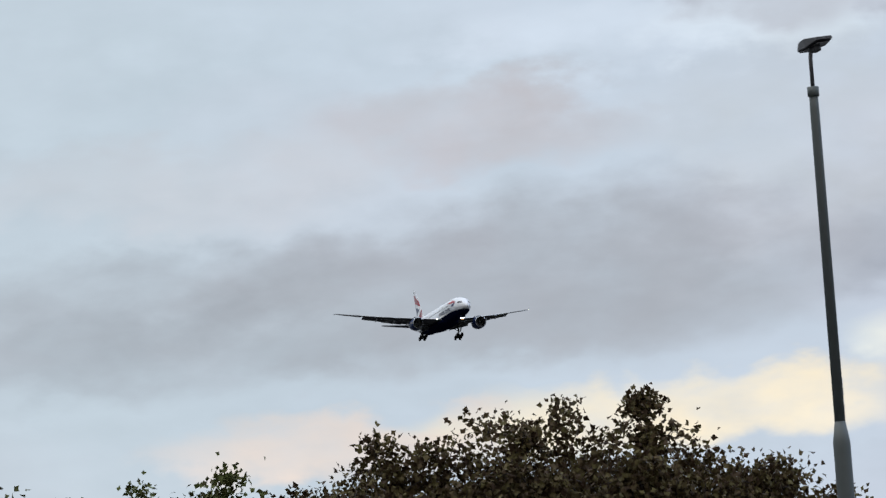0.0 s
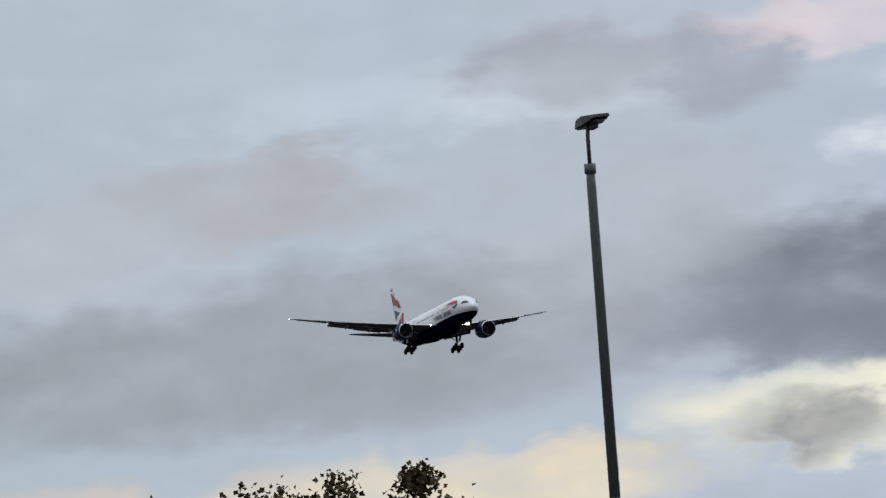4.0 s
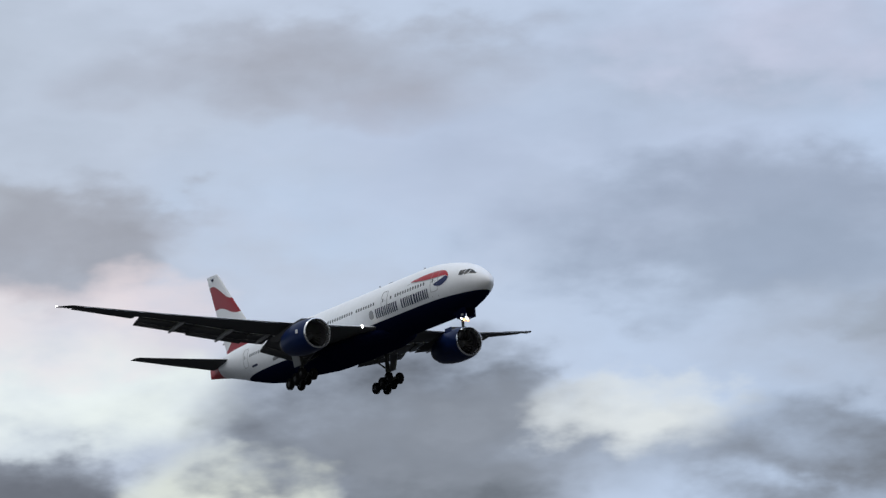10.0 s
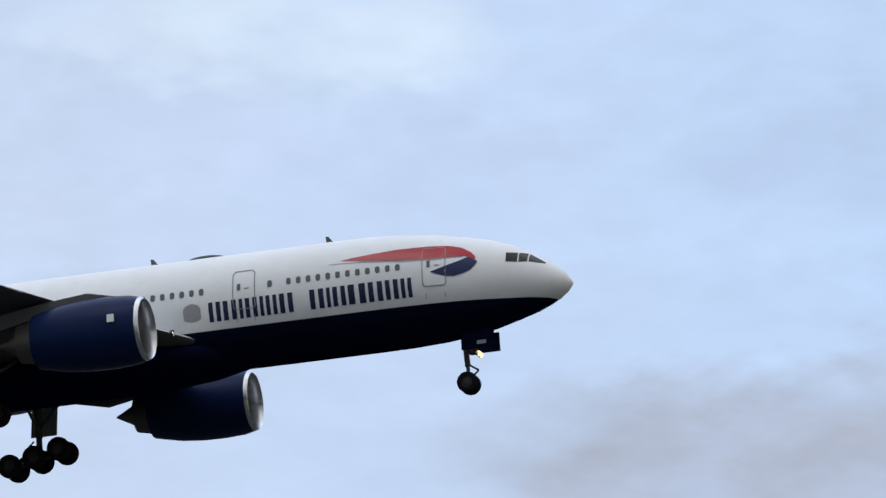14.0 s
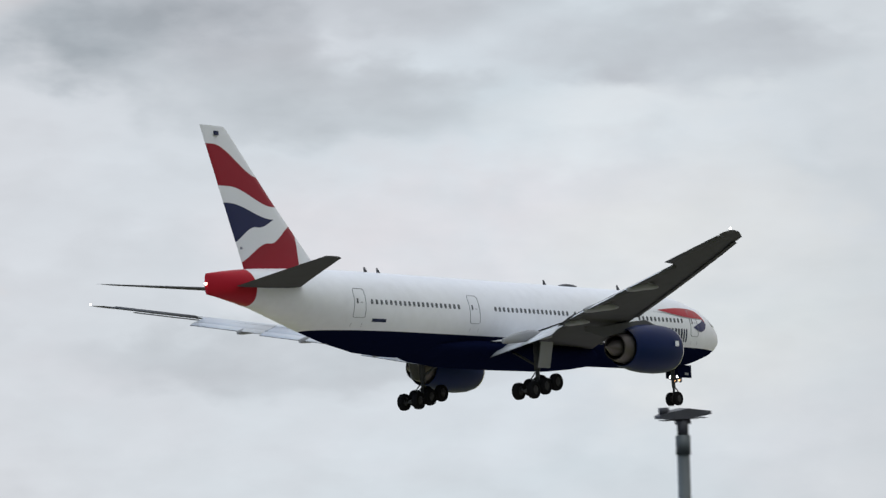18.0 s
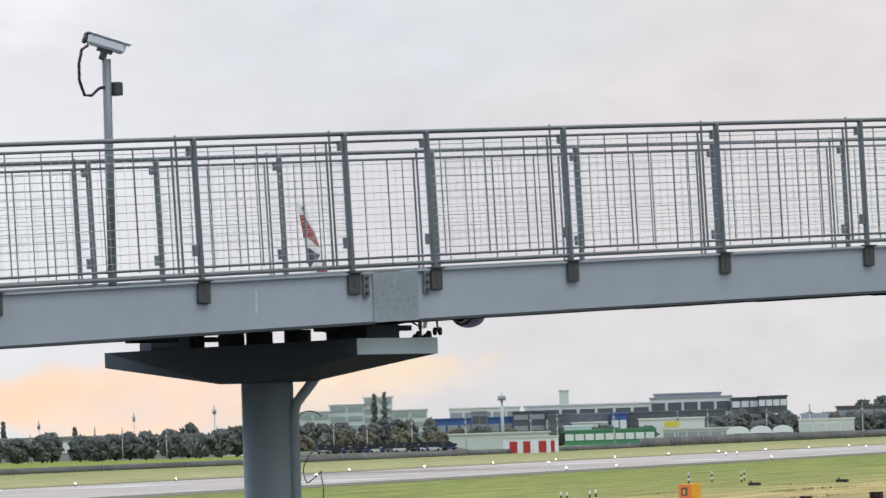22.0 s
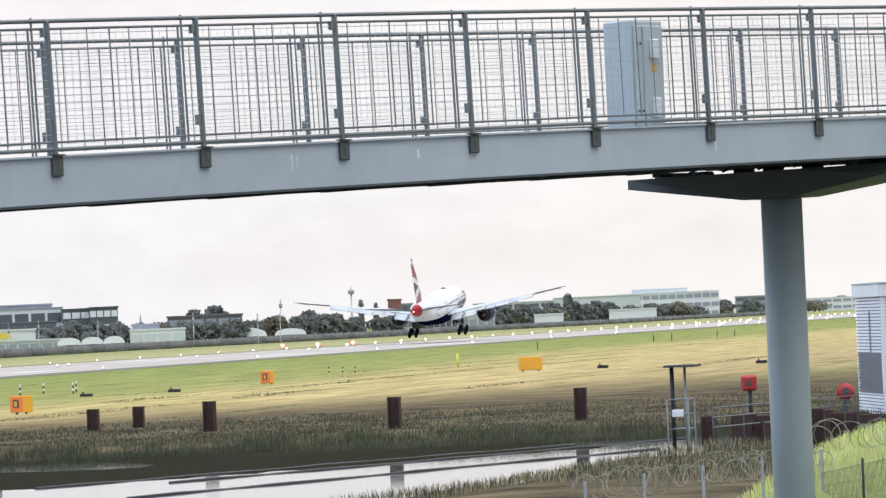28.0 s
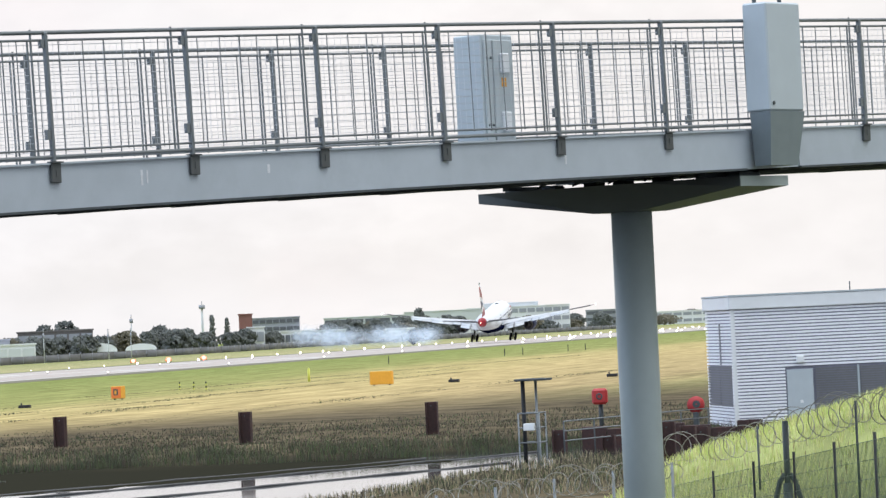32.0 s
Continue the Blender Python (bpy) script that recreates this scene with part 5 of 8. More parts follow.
# shadow inside the inlet is put into the duct's grey
INLET = mat("inlet_shadow_grey", (0.03, 0.03, 0.035), 0.5)
LAMP_W = glow("landing_lamp_glow", (1.0, 0.93, 0.85), 30)
LAMP_A = glow("taxi_lamp_glow", (1.0, 0.5, 0.2), 3.0)
LAMP_R = glow("tail_lamp_glow", (1.0, 0.75, 0.6), 8)


def fin_material():
    """Waves of red, white and blue across the fin: five borders, each rising or falling from the rear edge to the front one."""
    m = smoothed("fin_paint", (0.78, 0.79, 0.8))
    nt = m.node_tree
    N, L = nt.nodes, nt.links
    b = N["Principled BSDF"]
    co = N.new("ShaderNodeTexCoord")
    sep = N.new("ShaderNodeSeparateXYZ")
    L.new(co.outputs["Object"], sep.inputs[0])

    def calc(op, a, b_, c=None):
        n = N.new("ShaderNodeMath")
        n.operation = op
        for i, v in enumerate((a, b_, c)):
            if v is None:
                continue
            if isinstance(v, (int, float)):
                n.inputs[i].default_value = v
            else:
                L.new(v, n.inputs[i])
        return n.outputs[0]

    x, z = calc("SUBTRACT", sep.outputs["X"], PX), sep.outputs["Z"]

    def ramp(a, b_, lo, hi):
        r = N.new("ShaderNodeMapRange")
        r.interpolation_type = "SMOOTHSTEP"
        for key, v in (("From Min", lo), ("From Max", hi), ("To Min", a), ("To Max", b_)):
            r.inputs[key].default_value = v
        L.new(x, r.inputs["Value"])
        return r.outputs[0]

    def border(line):
        n = N.new("ShaderNodeMapRange")
        n.inputs["From Min"].default_value = -0.02
        n.inputs["From Max"].default_value = 0.02
        L.new(calc("SUBTRACT", z, line), n.inputs["Value"])
        return n.outputs[0]

    col = None
    white, red, blue = (0.72, 0.74, 0.77, 1), (0.26, 0.006, 0.018, 1), (0.01, 0.016, 0.07, 1)
    bands = [(border(calc("ADD", ramp(3.05, 4.7, -59.8, -56.2), ramp(0.0, 1.4, -56.0, -53.5))), white),
             (border(calc("ADD", ramp(4.45, 5.8, -60.3, -57.6), ramp(0.0, 0.85, -57.2, -54.8))), blue),
             (border(ramp(7.42, 6.45, -60.3, -55.8)), white),
             (border(ramp(8.62, 7.36, -60.3, -55.6)), red),
             (border(ramp(11.58, 9.4, -61.9, -57.0)), white)]
    for fac, colour in bands:
        mx = N.new("ShaderNodeMix")
        mx.data_type = "RGBA"
        L.new(fac, mx.inputs["Factor"])
        if col is None:
            mx.inputs["A"].default_value = red
        else:
            L.new(col, mx.inputs["A"])
        mx.inputs["B"].default_value = colour
        col = mx.outputs["Result"]
    # the fillet ahead of the fin is white
    front = N.new("ShaderNodeMapRange")
    front.inputs["From Min"].default_value = -53.16
    front.inputs["From Max"].default_value = -53.12
    L.new(calc("MULTIPLY_ADD", z, 0.1, calc("SUBTRACT", x, 0.5)), front.inputs["Value"])
    mx = N.new("ShaderNodeMix")
    mx.data_type = "RGBA"
    L.new(front.outputs[0], mx.inputs["Factor"])
    L.new(col, mx.inputs["A"])
    mx.inputs["B"].default_value = white
    L.new(mx.outputs["Result"], b.inputs["Base Color"])
    return m


def skin_material():
    """White fuselage, navy below a line that dips to the nose, a red tail cone."""
    m = smoothed("fuselage_paint", (0.72, 0.74, 0.77), 0.38, 0.03, 0.0, 0.14)
    nt = m.node_tree
    N, L = nt.nodes, nt.links
    b = N["Principled BSDF"]
    old = b.inputs["Base Color"].links[0].from_socket
    co = N.new("ShaderNodeTexCoord")
    sep = N.new("ShaderNodeSeparateXYZ")
    L.new(co.outputs["Object"], sep.inputs[0])
    d = N.new("ShaderNodeMath")
    d.operation = "SUBTRACT"
    d.inputs[0].default_value = -1.5
    L.new(sep.outputs["Z"], d.inputs[1])
    e = N.new("ShaderNodeMapRange")
    e.inputs["From Min"].default_value = -0.015
    e.inputs["From Max"].default_value = 0.015
    L.new(d.outputs[0], e.inputs["Value"])
    mx = N.new("ShaderNodeMix")
    mx.data_type = "RGBA"
    L.new(e.outputs[0], mx.inputs["Factor"])
    L.new(old, mx.inputs["A"])
    mx.inputs["B"].default_value = (0.004, 0.006, 0.022, 1)
    gl = N.new("ShaderNodeMapRange")
    gl.inputs["To Min"].default_value = 0.14
    gl.inputs["To Max"].default_value = 0.0
    L.new(e.outputs[0], gl.inputs["Value"])
    L.new(gl.outputs[0], b.inputs["Specular IOR Level"])
    b.inputs["Coat Weight"].default_value = 0.0
    t = N.new("ShaderNodeMath")
    t.operation = "MULTIPLY_ADD"
    t.inputs[1].default_value = 0.12
    L.new(sep.outputs["Z"], t.inputs[0])
    L.new(sep.outputs["X"], t.inputs[2])
    e2 = N.new("ShaderNodeMapRange")
    e2.inputs["From Min"].default_value = PX - 58.85
    e2.inputs["From Max"].default_value = PX - 58.9
    L.new(t.outputs[0], e2.inputs["Value"])
    m2 = N.new("ShaderNodeMix")
    m2.data_type = "RGBA"
    L.new(e2.outputs[0], m2.inputs["Factor"])
    L.new(mx.outputs["Result"], m2.inputs["A"])
    m2.inputs["B"].default_value = (0.34, 0.008, 0.02, 1)
    L.new(m2.outputs["Result"], b.inputs["Base Color"])
    return m


STATIONS = [  # along, top, bottom, half width
    (-0.02, -0.6, -0.82, 0.12), (-0.3, -0.14, -1.12, 0.52), (-0.75, 0.26, -1.43, 0.95), (-1.3, 0.7, -1.7, 1.32), (-2.0, 1.14, -1.98, 1.68),
    (-3.0, 1.68, -2.26, 2.06), (-4.2, 2.1, -2.57, 2.42), (-5.6, 2.43, -2.84, 2.72), (-7.2, 2.73, -3.0, 2.93), (-9.0, 2.96, -3.08, 3.06),
    (-11.0, 3.08, -3.1, 3.1), (-43.0, 3.1, -3.1, 3.1), (-46.0, 3.1, -2.93, 3.07), (-49.0, 3.08, -2.4, 2.93), (-52.0, 3.02, -1.66, 2.65),
    (-55.0, 2.94, -0.85, 2.2), (-58.0, 2.8, -0.1, 1.55), (-60.0, 2.64, 0.26, 1.0), (-62.0, 2.4, 0.58, 0.42), (-63.1, 2.24, 0.74, 0.14)]


def station(x):
    for (x0, *a), (x1, *b) in zip(STATIONS, STATIONS[1:]):
        if x <= x0 and x >= x1:
            s = (x0 - x) / (x0 - x1)
            return [p + (q - p) * s for p, q in zip(a, b)]
    return list(STATIONS[0][1:]) if x > 0 else list(STATIONS[-1][1:])


def hull(x, z, side, off=0.02):
    """A point on the fuselage's skin."""
    top, bot, w = station(x)
    c, h = (top + bot) / 2, (top - bot) / 2
    s = max(-0.999, min(0.999, (z - c) / h))
    return Vector((x + PX, side * (w * math.sqrt(1 - s * s) + off), z))


def decal(name, outline, material, parent, side=-1, off=0.02, label="", rows=6):
    """A painted patch that follows the hull. outline: (x, low, high) along it."""
    bm = bmesh.new()
    cols = [[bm.verts.new(hull(x, lo + (hi - lo) * j / rows, side, off)) for j in range(rows + 1)] for x, lo, hi in outline]
    for a, b in zip(cols, cols[1:]):
        for j in range(rows):
            q = (a[j], b[j], b[j + 1], a[j + 1])
            f = bm.faces.new(q if side > 0 else q)
            f.smooth = True
    return part(name, bm, material, parent, label)


def wing_shape(bm, stations, mi=0, n=9, camber=0.02):
    """Skins wing sections: (y, z, leading x, trailing x, thickness ratio, nose-down twist in degrees)."""
    rings = []
    for y, z, le, te, th, *twist in stations:
        c = le - te
        lift = math.tan(radians(twist[0])) if twist else 0.0
        up, low = [], []
        for i in range(n + 1):
            s = 0.5 - 0.5 * math.cos(math.pi * i / n)
            t = th * c * (1.48 * math.sqrt(s) - 0.63 * s - 1.76 * s * s + 1.42 * s ** 3 - 0.51 * s ** 4) * 1.0
            cam_z = camber * c * 4 * s * (1 - s) + lift * c * s
            up.append((le - c * s + PX, y, z + cam_z + t * 0.5 + 0.002))
            low.append((le - c * s + PX, y, z + cam_z - t * 0.5 - 0.002))
        rings.append(up + low[-2:0:-1])
    loft(bm, rings, True, True, mi)
    return bm


def washout(y):
    """Degrees by which the wing is twisted nose down towards its tip."""
    return -0.6 + 5.2 * min(1.0, max(0.0, (abs(y) - 3.0) / 24.0))


def trail_z(y):
    return wing_z(y) + (lead_x(y) - trail_x(y)) * math.tan(radians(washout(y)))


def wing_z(y):
    s = (abs(y) - 3.0) / 27.4
    return -1.75 + 4.35 * s + 0.75 * s * abs(s)


def lead_x(y):
    y = abs(y)
    return -20.3 - 0.45 * (1 - min(1.0, y / 26)) - (y - 3.0) * 0.708 + (0.0 if y > 9.6 else 0.12 * (9.6 - y) * 0.4)


def trail_x(y):
    y = abs(y)
    return -34.0 if y < 9.4 else -34.0 - (y - 9.4) * 0.371


def lamp_pot(parent, name, c, r, deep, lens, label, bulge=0.03):
    """A round lamp that shines forwards out of a dark pot."""
    bm = bmesh.new()
    turned(bm, [(-deep - 0.12, r * 0.4), (-deep - 0.02, r * 1.08), (0.0, r * 1.12), (0.0, r), (-deep, r * 0.98)], "X", 14, c)
    pot = part(name, fixed(bm), STRUT, parent, label)
    bm = bmesh.new()
    turned(bm, [(-deep, r), (-deep + bulge * 0.7, r * 0.7), (-deep + bulge, 0.005)], "X", 14, c)
    part("lens", fixed(bm), lens, pot)


airliner = thing("airliner", "twin-engined white and navy airliner landing with its wheels down", "airliner")
AIR = airliner
SIDES = (-1, 1)

bm = bmesh.new()
rings = []
fine = []
for (x0, *a), (x1, *b) in zip(STATIONS, STATIONS[1:]):
    n = 14 if x0 - x1 > 20 else 3
    fine += [x0 + (x1 - x0) * i / n for i in range(n)]
fine.append(STATIONS[-1][0])
for x in fine:
    top, bot, w = station(x)
    c, h = (top + bot) / 2, (top - bot) / 2
    rings.append([(x + PX, w * math.cos(2 * math.pi * k / 48), c + h * math.sin(2 * math.pi * k / 48)) for k in range(48)])
loft(bm, rings)
smooth(part("fuselage", fixed(bm), skin_material(), AIR, "white fuselage with navy belly and red tail cone"), 60)

# belly fairing under the wing root
bm = bmesh.new()
rings = []
for x, w, d in ((-18.0, 1.2, 0.05), (-20.0, 2.6, 0.3), (-23.0, 3.3, 0.55), (-30.0, 3.45, 0.6), (-35.5, 3.3, 0.55), (-39.0, 2.4, 0.3), (-41.0, 1.2, 0.05)):
    rings.append([(x + PX, w * math.cos(a), -2.35 + (0.75 + d) * math.sin(a) * (1.0 if math.sin(a) < 0 else 0.6)) for a in (2 * math.pi * k / 24 for k in range(24))])
loft(bm, rings)
smooth(part("belly_fairing", fixed(bm), NAVY, AIR, "navy belly fairing"), 60)

# cockpit glass
for side in SIDES:
    for x0, x1, lo0, hi0, lo1, hi1 in ((-1.2, -1.98, 0.28, 0.36, 0.38, 0.9), (-2.04, -2.47, 0.38, 0.92, 0.36, 0.94), (-2.53, -3.1, 0.36, 0.95, 0.4, 0.95)):
        decal("cockpit_window", [(x0 + (x1 - x0) * i / 4, lo0 + (lo1 - lo0) * i / 4, hi0 + (hi1 - hi0) * i / 4) for i in range(5)], GLASS, AIR, side, 0.02, "dark cockpit pane", 3)

# doors: a seam all round, a small window and a handle
DOORS = (-6.78, -17.07, -35.95, -49.4)
for side in SIDES:
    for dx in DOORS:
        w = 0.6
        lo, hi = -0.62, 1.5
        bm = bmesh.new()
        out = [(dx - w, lo + 0.1), (dx - w + 0.1, lo), (dx + w - 0.1, lo), (dx + w, lo + 0.1), (dx + w, hi - 0.15), (dx + w - 0.15, hi), (dx - w + 0.15, hi), (dx - w, hi - 0.15)]
        pts = []
        for (xa, za), (xb, zb) in zip(out, out[1:] + out[:1]):
            pts += [hull(xa + (xb - xa) * i / 6, za + (zb - za) * i / 6, side, 0.012) for i in range(6)]
        pts.append(pts[0])
        tube(bm, pts, 0.028, 4)
        d = part("door", bm, SEAM, AIR, "grey door seam")
        decal("door_window", [(dx - 0.18, 0.38, 0.76), (dx - 0.36, 0.38, 0.76)], PANE, d, side, 0.02, "", 2)
        decal("door_handle", [(dx + 0.3, 0.44, 0.5), (dx + 0.02, 0.44, 0.5)], SEAM, d, side, 0.02, "", 2)
        for q in (dx - 0.5, dx + 0.5):
            decal("door_mark", [(q + 0.02, -1.25, -1.0), (q - 0.02, -1.25, -1.0)], SEAM, AIR, side, 0.02, "", 2)

# cabin windows: one small rounded pane each
win_me = {}
for side in SIDES:
    pts = []
    for i in range(8):
        a = 2 * math.pi * (i + 0.5) / 8
        x, z = 0.13 * math.copysign(abs(math.cos(a)) ** 0.6, math.cos(a)), 0.19 * math.copysign(abs(math.sin(a)) ** 0.6, math.sin(a))
        pts.append((x, side * (0.0 - 0.17 * z), z))
    me = bpy.data.meshes.new("cabin_window")
    me.from_pydata([(x, y + side * d, z) for d in (-0.03, 0.02) for x, y, z in pts], [], [tuple(range(8, 16)) if side < 0 else tuple(range(15, 7, -1))] + [(i, (i + 1) % 8, 8 + (i + 1) % 8, 8 + i) for i in range(8)])
    me.materials.append(PANE)
    win_me[side] = me
for side in SIDES:
    runs = [-15.63]
    for x0, n in ((-8.68, 12), (-19.41, 8), (-24.2, 18), (-37.88, 20)):
        runs += [x0 - 0.538 * i for i in range(n)]
    for x in runs:
        ob = new("cabin_window", win_me[side])
        ob.parent = AIR
        ob.matrix_basis = Matrix.Translation(hull(x, 0.56, side, 0.0))

# painted ribbon near the nose: a red upper ribbon that turns down to a blue lower one at the front
def blend(pairs, v):
    """Straight steps through (place, value) pairs."""
    for (a, p), (b, q) in zip(pairs, pairs[1:]):
        if v <= b:
            return p + (q - p) * max(0.0, (v - a) / (b - a))
    return pairs[-1][1]


RED_TOP = ((-11.75, 1.36), (-10.2, 1.52), (-8.6, 1.63), (-7.0, 1.64), (-6.0, 1.58), (-5.37, 1.4), (-4.9, 1.12), (-4.62, 0.8))
RED_LOW = ((-11.75, 1.34), (-10.5, 1.17), (-8.6, 0.95), (-7.0, 0.87), (-5.4, 0.86), (-4.98, 0.84), (-4.62, 0.6))
BLUE_TOP = ((-6.94, 0.13), (-6.2, 0.37), (-5.56, 0.56), (-4.98, 0.8), (-4.62, 0.58), (-4.52, 0.5))
BLUE_LOW = ((-6.94, 0.11), (-6.39, -0.12), (-5.76, -0.23), (-5.27, -0.13), (-4.86, 0.06), (-4.6, 0.33), (-4.52, 0.48))
RED_FRONT = smoothed("ribbon_red", (0.34, 0.008, 0.02))
BAR_NAVY = smoothed("title_navy", (0.012, 0.018, 0.06))
for side in SIDES:
    for low, high, colour, label, off in ((RED_LOW, RED_TOP, RED_FRONT, "red painted ribbon", 0.024), (BLUE_LOW, BLUE_TOP, FLAGBLUE, "blue painted ribbon", 0.028)):
        a, b = high[0][0], high[-1][0]
        xs = [a + (b - a) * i / 28 for i in range(29)]
        decal("ribbon", [(x, blend(low, x), max(blend(low, x) + 0.01, blend(high, x))) for x in xs], colour, AIR, side, off, label, 4)
    decal("ribbon", [(-12.4, 1.18, 1.2), (-10.5, 1.08, 1.15), (-8.6, 0.86, 0.94), (-7.0, 0.79, 0.86), (-5.3, 0.8, 0.85)], SEAM, AIR, side, 0.022, "thin grey ribbon edge", 2)

# name on the side as plain navy bars, in pairs of one height, two words of seven
for side in SIDES:
    for start, widths in ((-19.05, (0.66, 0.74, 0.2, 0.66, 0.2, 0.6, 0.74)), (-13.5, (0.78, 0.2, 0.7, 0.95, 0.78, 0.7, 0.58))):
        x = start
        for w in widths:
            bars = ((0.0, w),) if w < 0.3 else ((0.0, w * 0.36), (w * 0.62, w * 0.98))
            for a, b in bars:
                decal("title_bar", [(x + a, -1.1, -0.08), (x + b, -1.1, -0.08)], BAR_NAVY, AIR, side, 0.02, "navy title bar", 3)
            x += w + 0.14
    decal("emblem", [(-20.45, -0.85, -0.3), (-20.3, -0.95, -0.12), (-19.97, -1.0, -0.02), (-19.65, -0.95, -0.12), (-19.5, -0.85, -0.3)], SEAM, AIR, side, 0.02, "small grey emblem", 3)
    decal("registration_bar", [(-48.0, -0.9, -0.66), (-46.5, -0.9, -0.66)], BAR_NAVY, AIR, side, 0.02, "small dark registration bar", 2)

# fin and rudder
bm = bmesh.new()
rings = []
for z, le, te, th in ((2.5, -48.4, -58.85, 0.07), (3.0, -50.4, -59.02, 0.1), (4.0, -51.6, -59.43, 0.1), (8.0, -55.75, -61.1, 0.1), (12.6, -60.15, -63.0, 0.1), (12.88, -60.55, -63.12, 0.08)):
    c = le - te
    a, b = [], []
    for i in range(10):
        s = 0.5 - 0.5 * math.cos(math.pi * i / 9)
        t = th * c * (1.48 * math.sqrt(s) - 0.63 * s - 1.76 * s * s + 1.42 * s ** 3 - 0.51 * s ** 4) * 0.5 + 0.01
        a.append((le - c * s + PX, t, z))
        b.append((le - c * s + PX, -t, z))
    rings.append(a + b[-2:0:-1])
loft(bm, rings)
fin = smooth(part("fin", fixed(bm), fin_material(), AIR, "fin painted in red, white and blue waves"), 50)
bm = bmesh.new()
for z0, z1 in ((11.9, 12.2),):
    box(bm, -61.7 + PX, -61.3 + PX, -0.2, 0.2, z0 + 0.3, z1 + 0.3)
part("fin_code_bar", bm, BAR_NAVY, fin)
bm = bmesh.new()
tube(bm, [(-59.3 + PX, -0.22, 4.2), (-59.4 + PX, -0.22, 4.2)], 0.1, 8)
part("fin_fitting", bm, SEAM, fin)

for side in SIDES:
    # tailplane
    bm = bmesh.new()
    wing_shape(bm, [(side * 0.9, 1.35, -54.2, -60.9, 0.1), (side * 5.8, 1.9, -57.6, -61.9, 0.1), (side * 10.5, 2.45, -60.75, -62.75, 0.09), (side * 10.75, 2.49, -61.3, -62.78, 0.06)], 0, 9, 0.0)
    smooth(part("tailplane", fixed(bm), WINGGREY_SHADED, AIR, "grey tailplane"), 50)
    # wing
    ys = [1.5, 3.0, 3.1, 5.0, 7.2, 9.2, 9.4, 12, 15, 18, 21, 22.45, 22.65, 24, 27, 28.9, 29.1, 29.6, 30.3, 30.46]
    bm = bmesh.new()
    st = []
    for y in ys:
        le, te = lead_x(y), trail_x(y)
        if y > 29.8:
            le -= (y - 29.8) * 1.6
        st.append((side * y, wing_z(y), le, te + (2.0 if 3 < y < 9.3 else 1.3 if 9.3 < y < 22.5 else 0.9 if 22.6 < y < 29 else 0.0), 0.118 - 0.045 * (y / 30), washout(y)))
    wing_shape(bm, st, 0, 12)
    fixed(bm)
    # lower faces and the outer wing get painted shade, inner tops stay pale
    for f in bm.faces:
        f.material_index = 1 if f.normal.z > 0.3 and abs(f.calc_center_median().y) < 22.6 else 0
    wing = smooth(part("wing", bm, [WINGGREY_SHADED, WINGTOP], AIR, "swept wing with flaps down, shade painted on its underside"), 50)
    # drooped slats along the leading edge
    for a, b in ((4.6, 8.4), (11.2, 15.2), (15.35, 19.6), (19.75, 24), (24.15, 28.6)):
        bm = bmesh.new()
        st = []
        for y in (a, (a + b) / 2, b):
            st.append((side * y, wing_z(y) - 0.1, lead_x(y) + 0.12, lead_x(y) - 0.45, 0.2, washout(y) - 9))
        wing_shape(bm, st, 0, 8, 0.05)
        fixed(bm)
        # painted shade on slat undersides and ends
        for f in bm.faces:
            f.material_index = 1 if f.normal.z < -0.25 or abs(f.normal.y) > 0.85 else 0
        smooth(part("slat", bm, [WINGLIGHT, WINGGREY_SHADED], wing, "pale metal slat with shade painted underneath"), 50)
    # flaps, drooped behind the trailing edge
    for a, b, dep, droop in ((3.3, 9.1, 3.0, 1.15), (9.15, 11.25, 2.2, 0.45), (11.3, 16.9, 2.2, 0.62), (16.92, 22.4, 1.95, 0.5), (22.7, 28.9, 0.9, 0.03)):
        for gap, f0, f1 in (((0.0, 0.0, 1.0),) if a > 22 else ((0.0, 0.0, 0.7), (0.03, 0.7, 1.0))):
            bm = bmesh.new()
            rings = []
            for y in (a, b):
                x0, z0 = trail_x(y) + (2.35 if y < 9.3 else 1.6 if a < 22 else 0.88), trail_z(y) - (0.16 if a < 22 else 0.02)
                p = [(x0 - dep * f0, z0 - droop * f0 ** 1.3 - gap), (x0 - dep * f1, z0 - droop * f1 ** 1.3 - gap * 1.5)]
                t = (0.15 if a < 22 else 0.05) * (1 - f0)
                rings.append([(p[0][0] + PX, side * y, p[0][1] + t + 0.05), (p[0][0] + 0.12 + PX, side * y, p[0][1]), (p[0][0] + PX, side * y, p[0][1] - t - 0.05), (p[1][0] + PX, side * y, p[1][1] - 0.02), (p[1][0] + PX, side * y, p[1][1] + 0.02)])
            loft(bm, rings)
            fixed(bm)
            # flap undersides and whole ailerons carry painted shade
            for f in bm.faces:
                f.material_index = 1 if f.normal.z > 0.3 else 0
            part("aileron" if a > 22 else "flap", bm, [WINGGREY_SHADED, WINGGREY_SHADED if a > 22 else WINGTOP], wing, "drooped aileron, its shade painted in dark grey" if a > 22 else "drooped flap with shade painted underneath")
    # flap track fairings
    for y, length, r in ((6.2, 6.2, 0.42), (13.6, 4.4, 0.33), (18.6, 4.0, 0.3), (9.9, 3.2, 0.25)):
        x0 = trail_x(y) + 3.4
        bm = bmesh.new()
        rings = []
        for s in [i / 10 for i in range(11)]:
            q = r * math.sin(math.pi * min(1.0, s * 0.9 + 0.02)) ** 0.6
            drop = 0.55 + 1.0 * max(0.0, s - 0.45) * (length / 6)
            rings.append([(x0 - length * s + PX, side * y + q * 0.6 * math.cos(k * math.pi / 6), trail_z(y) - drop + 0.1 + q * math.sin(k * math.pi / 6)) for k in range(12)])
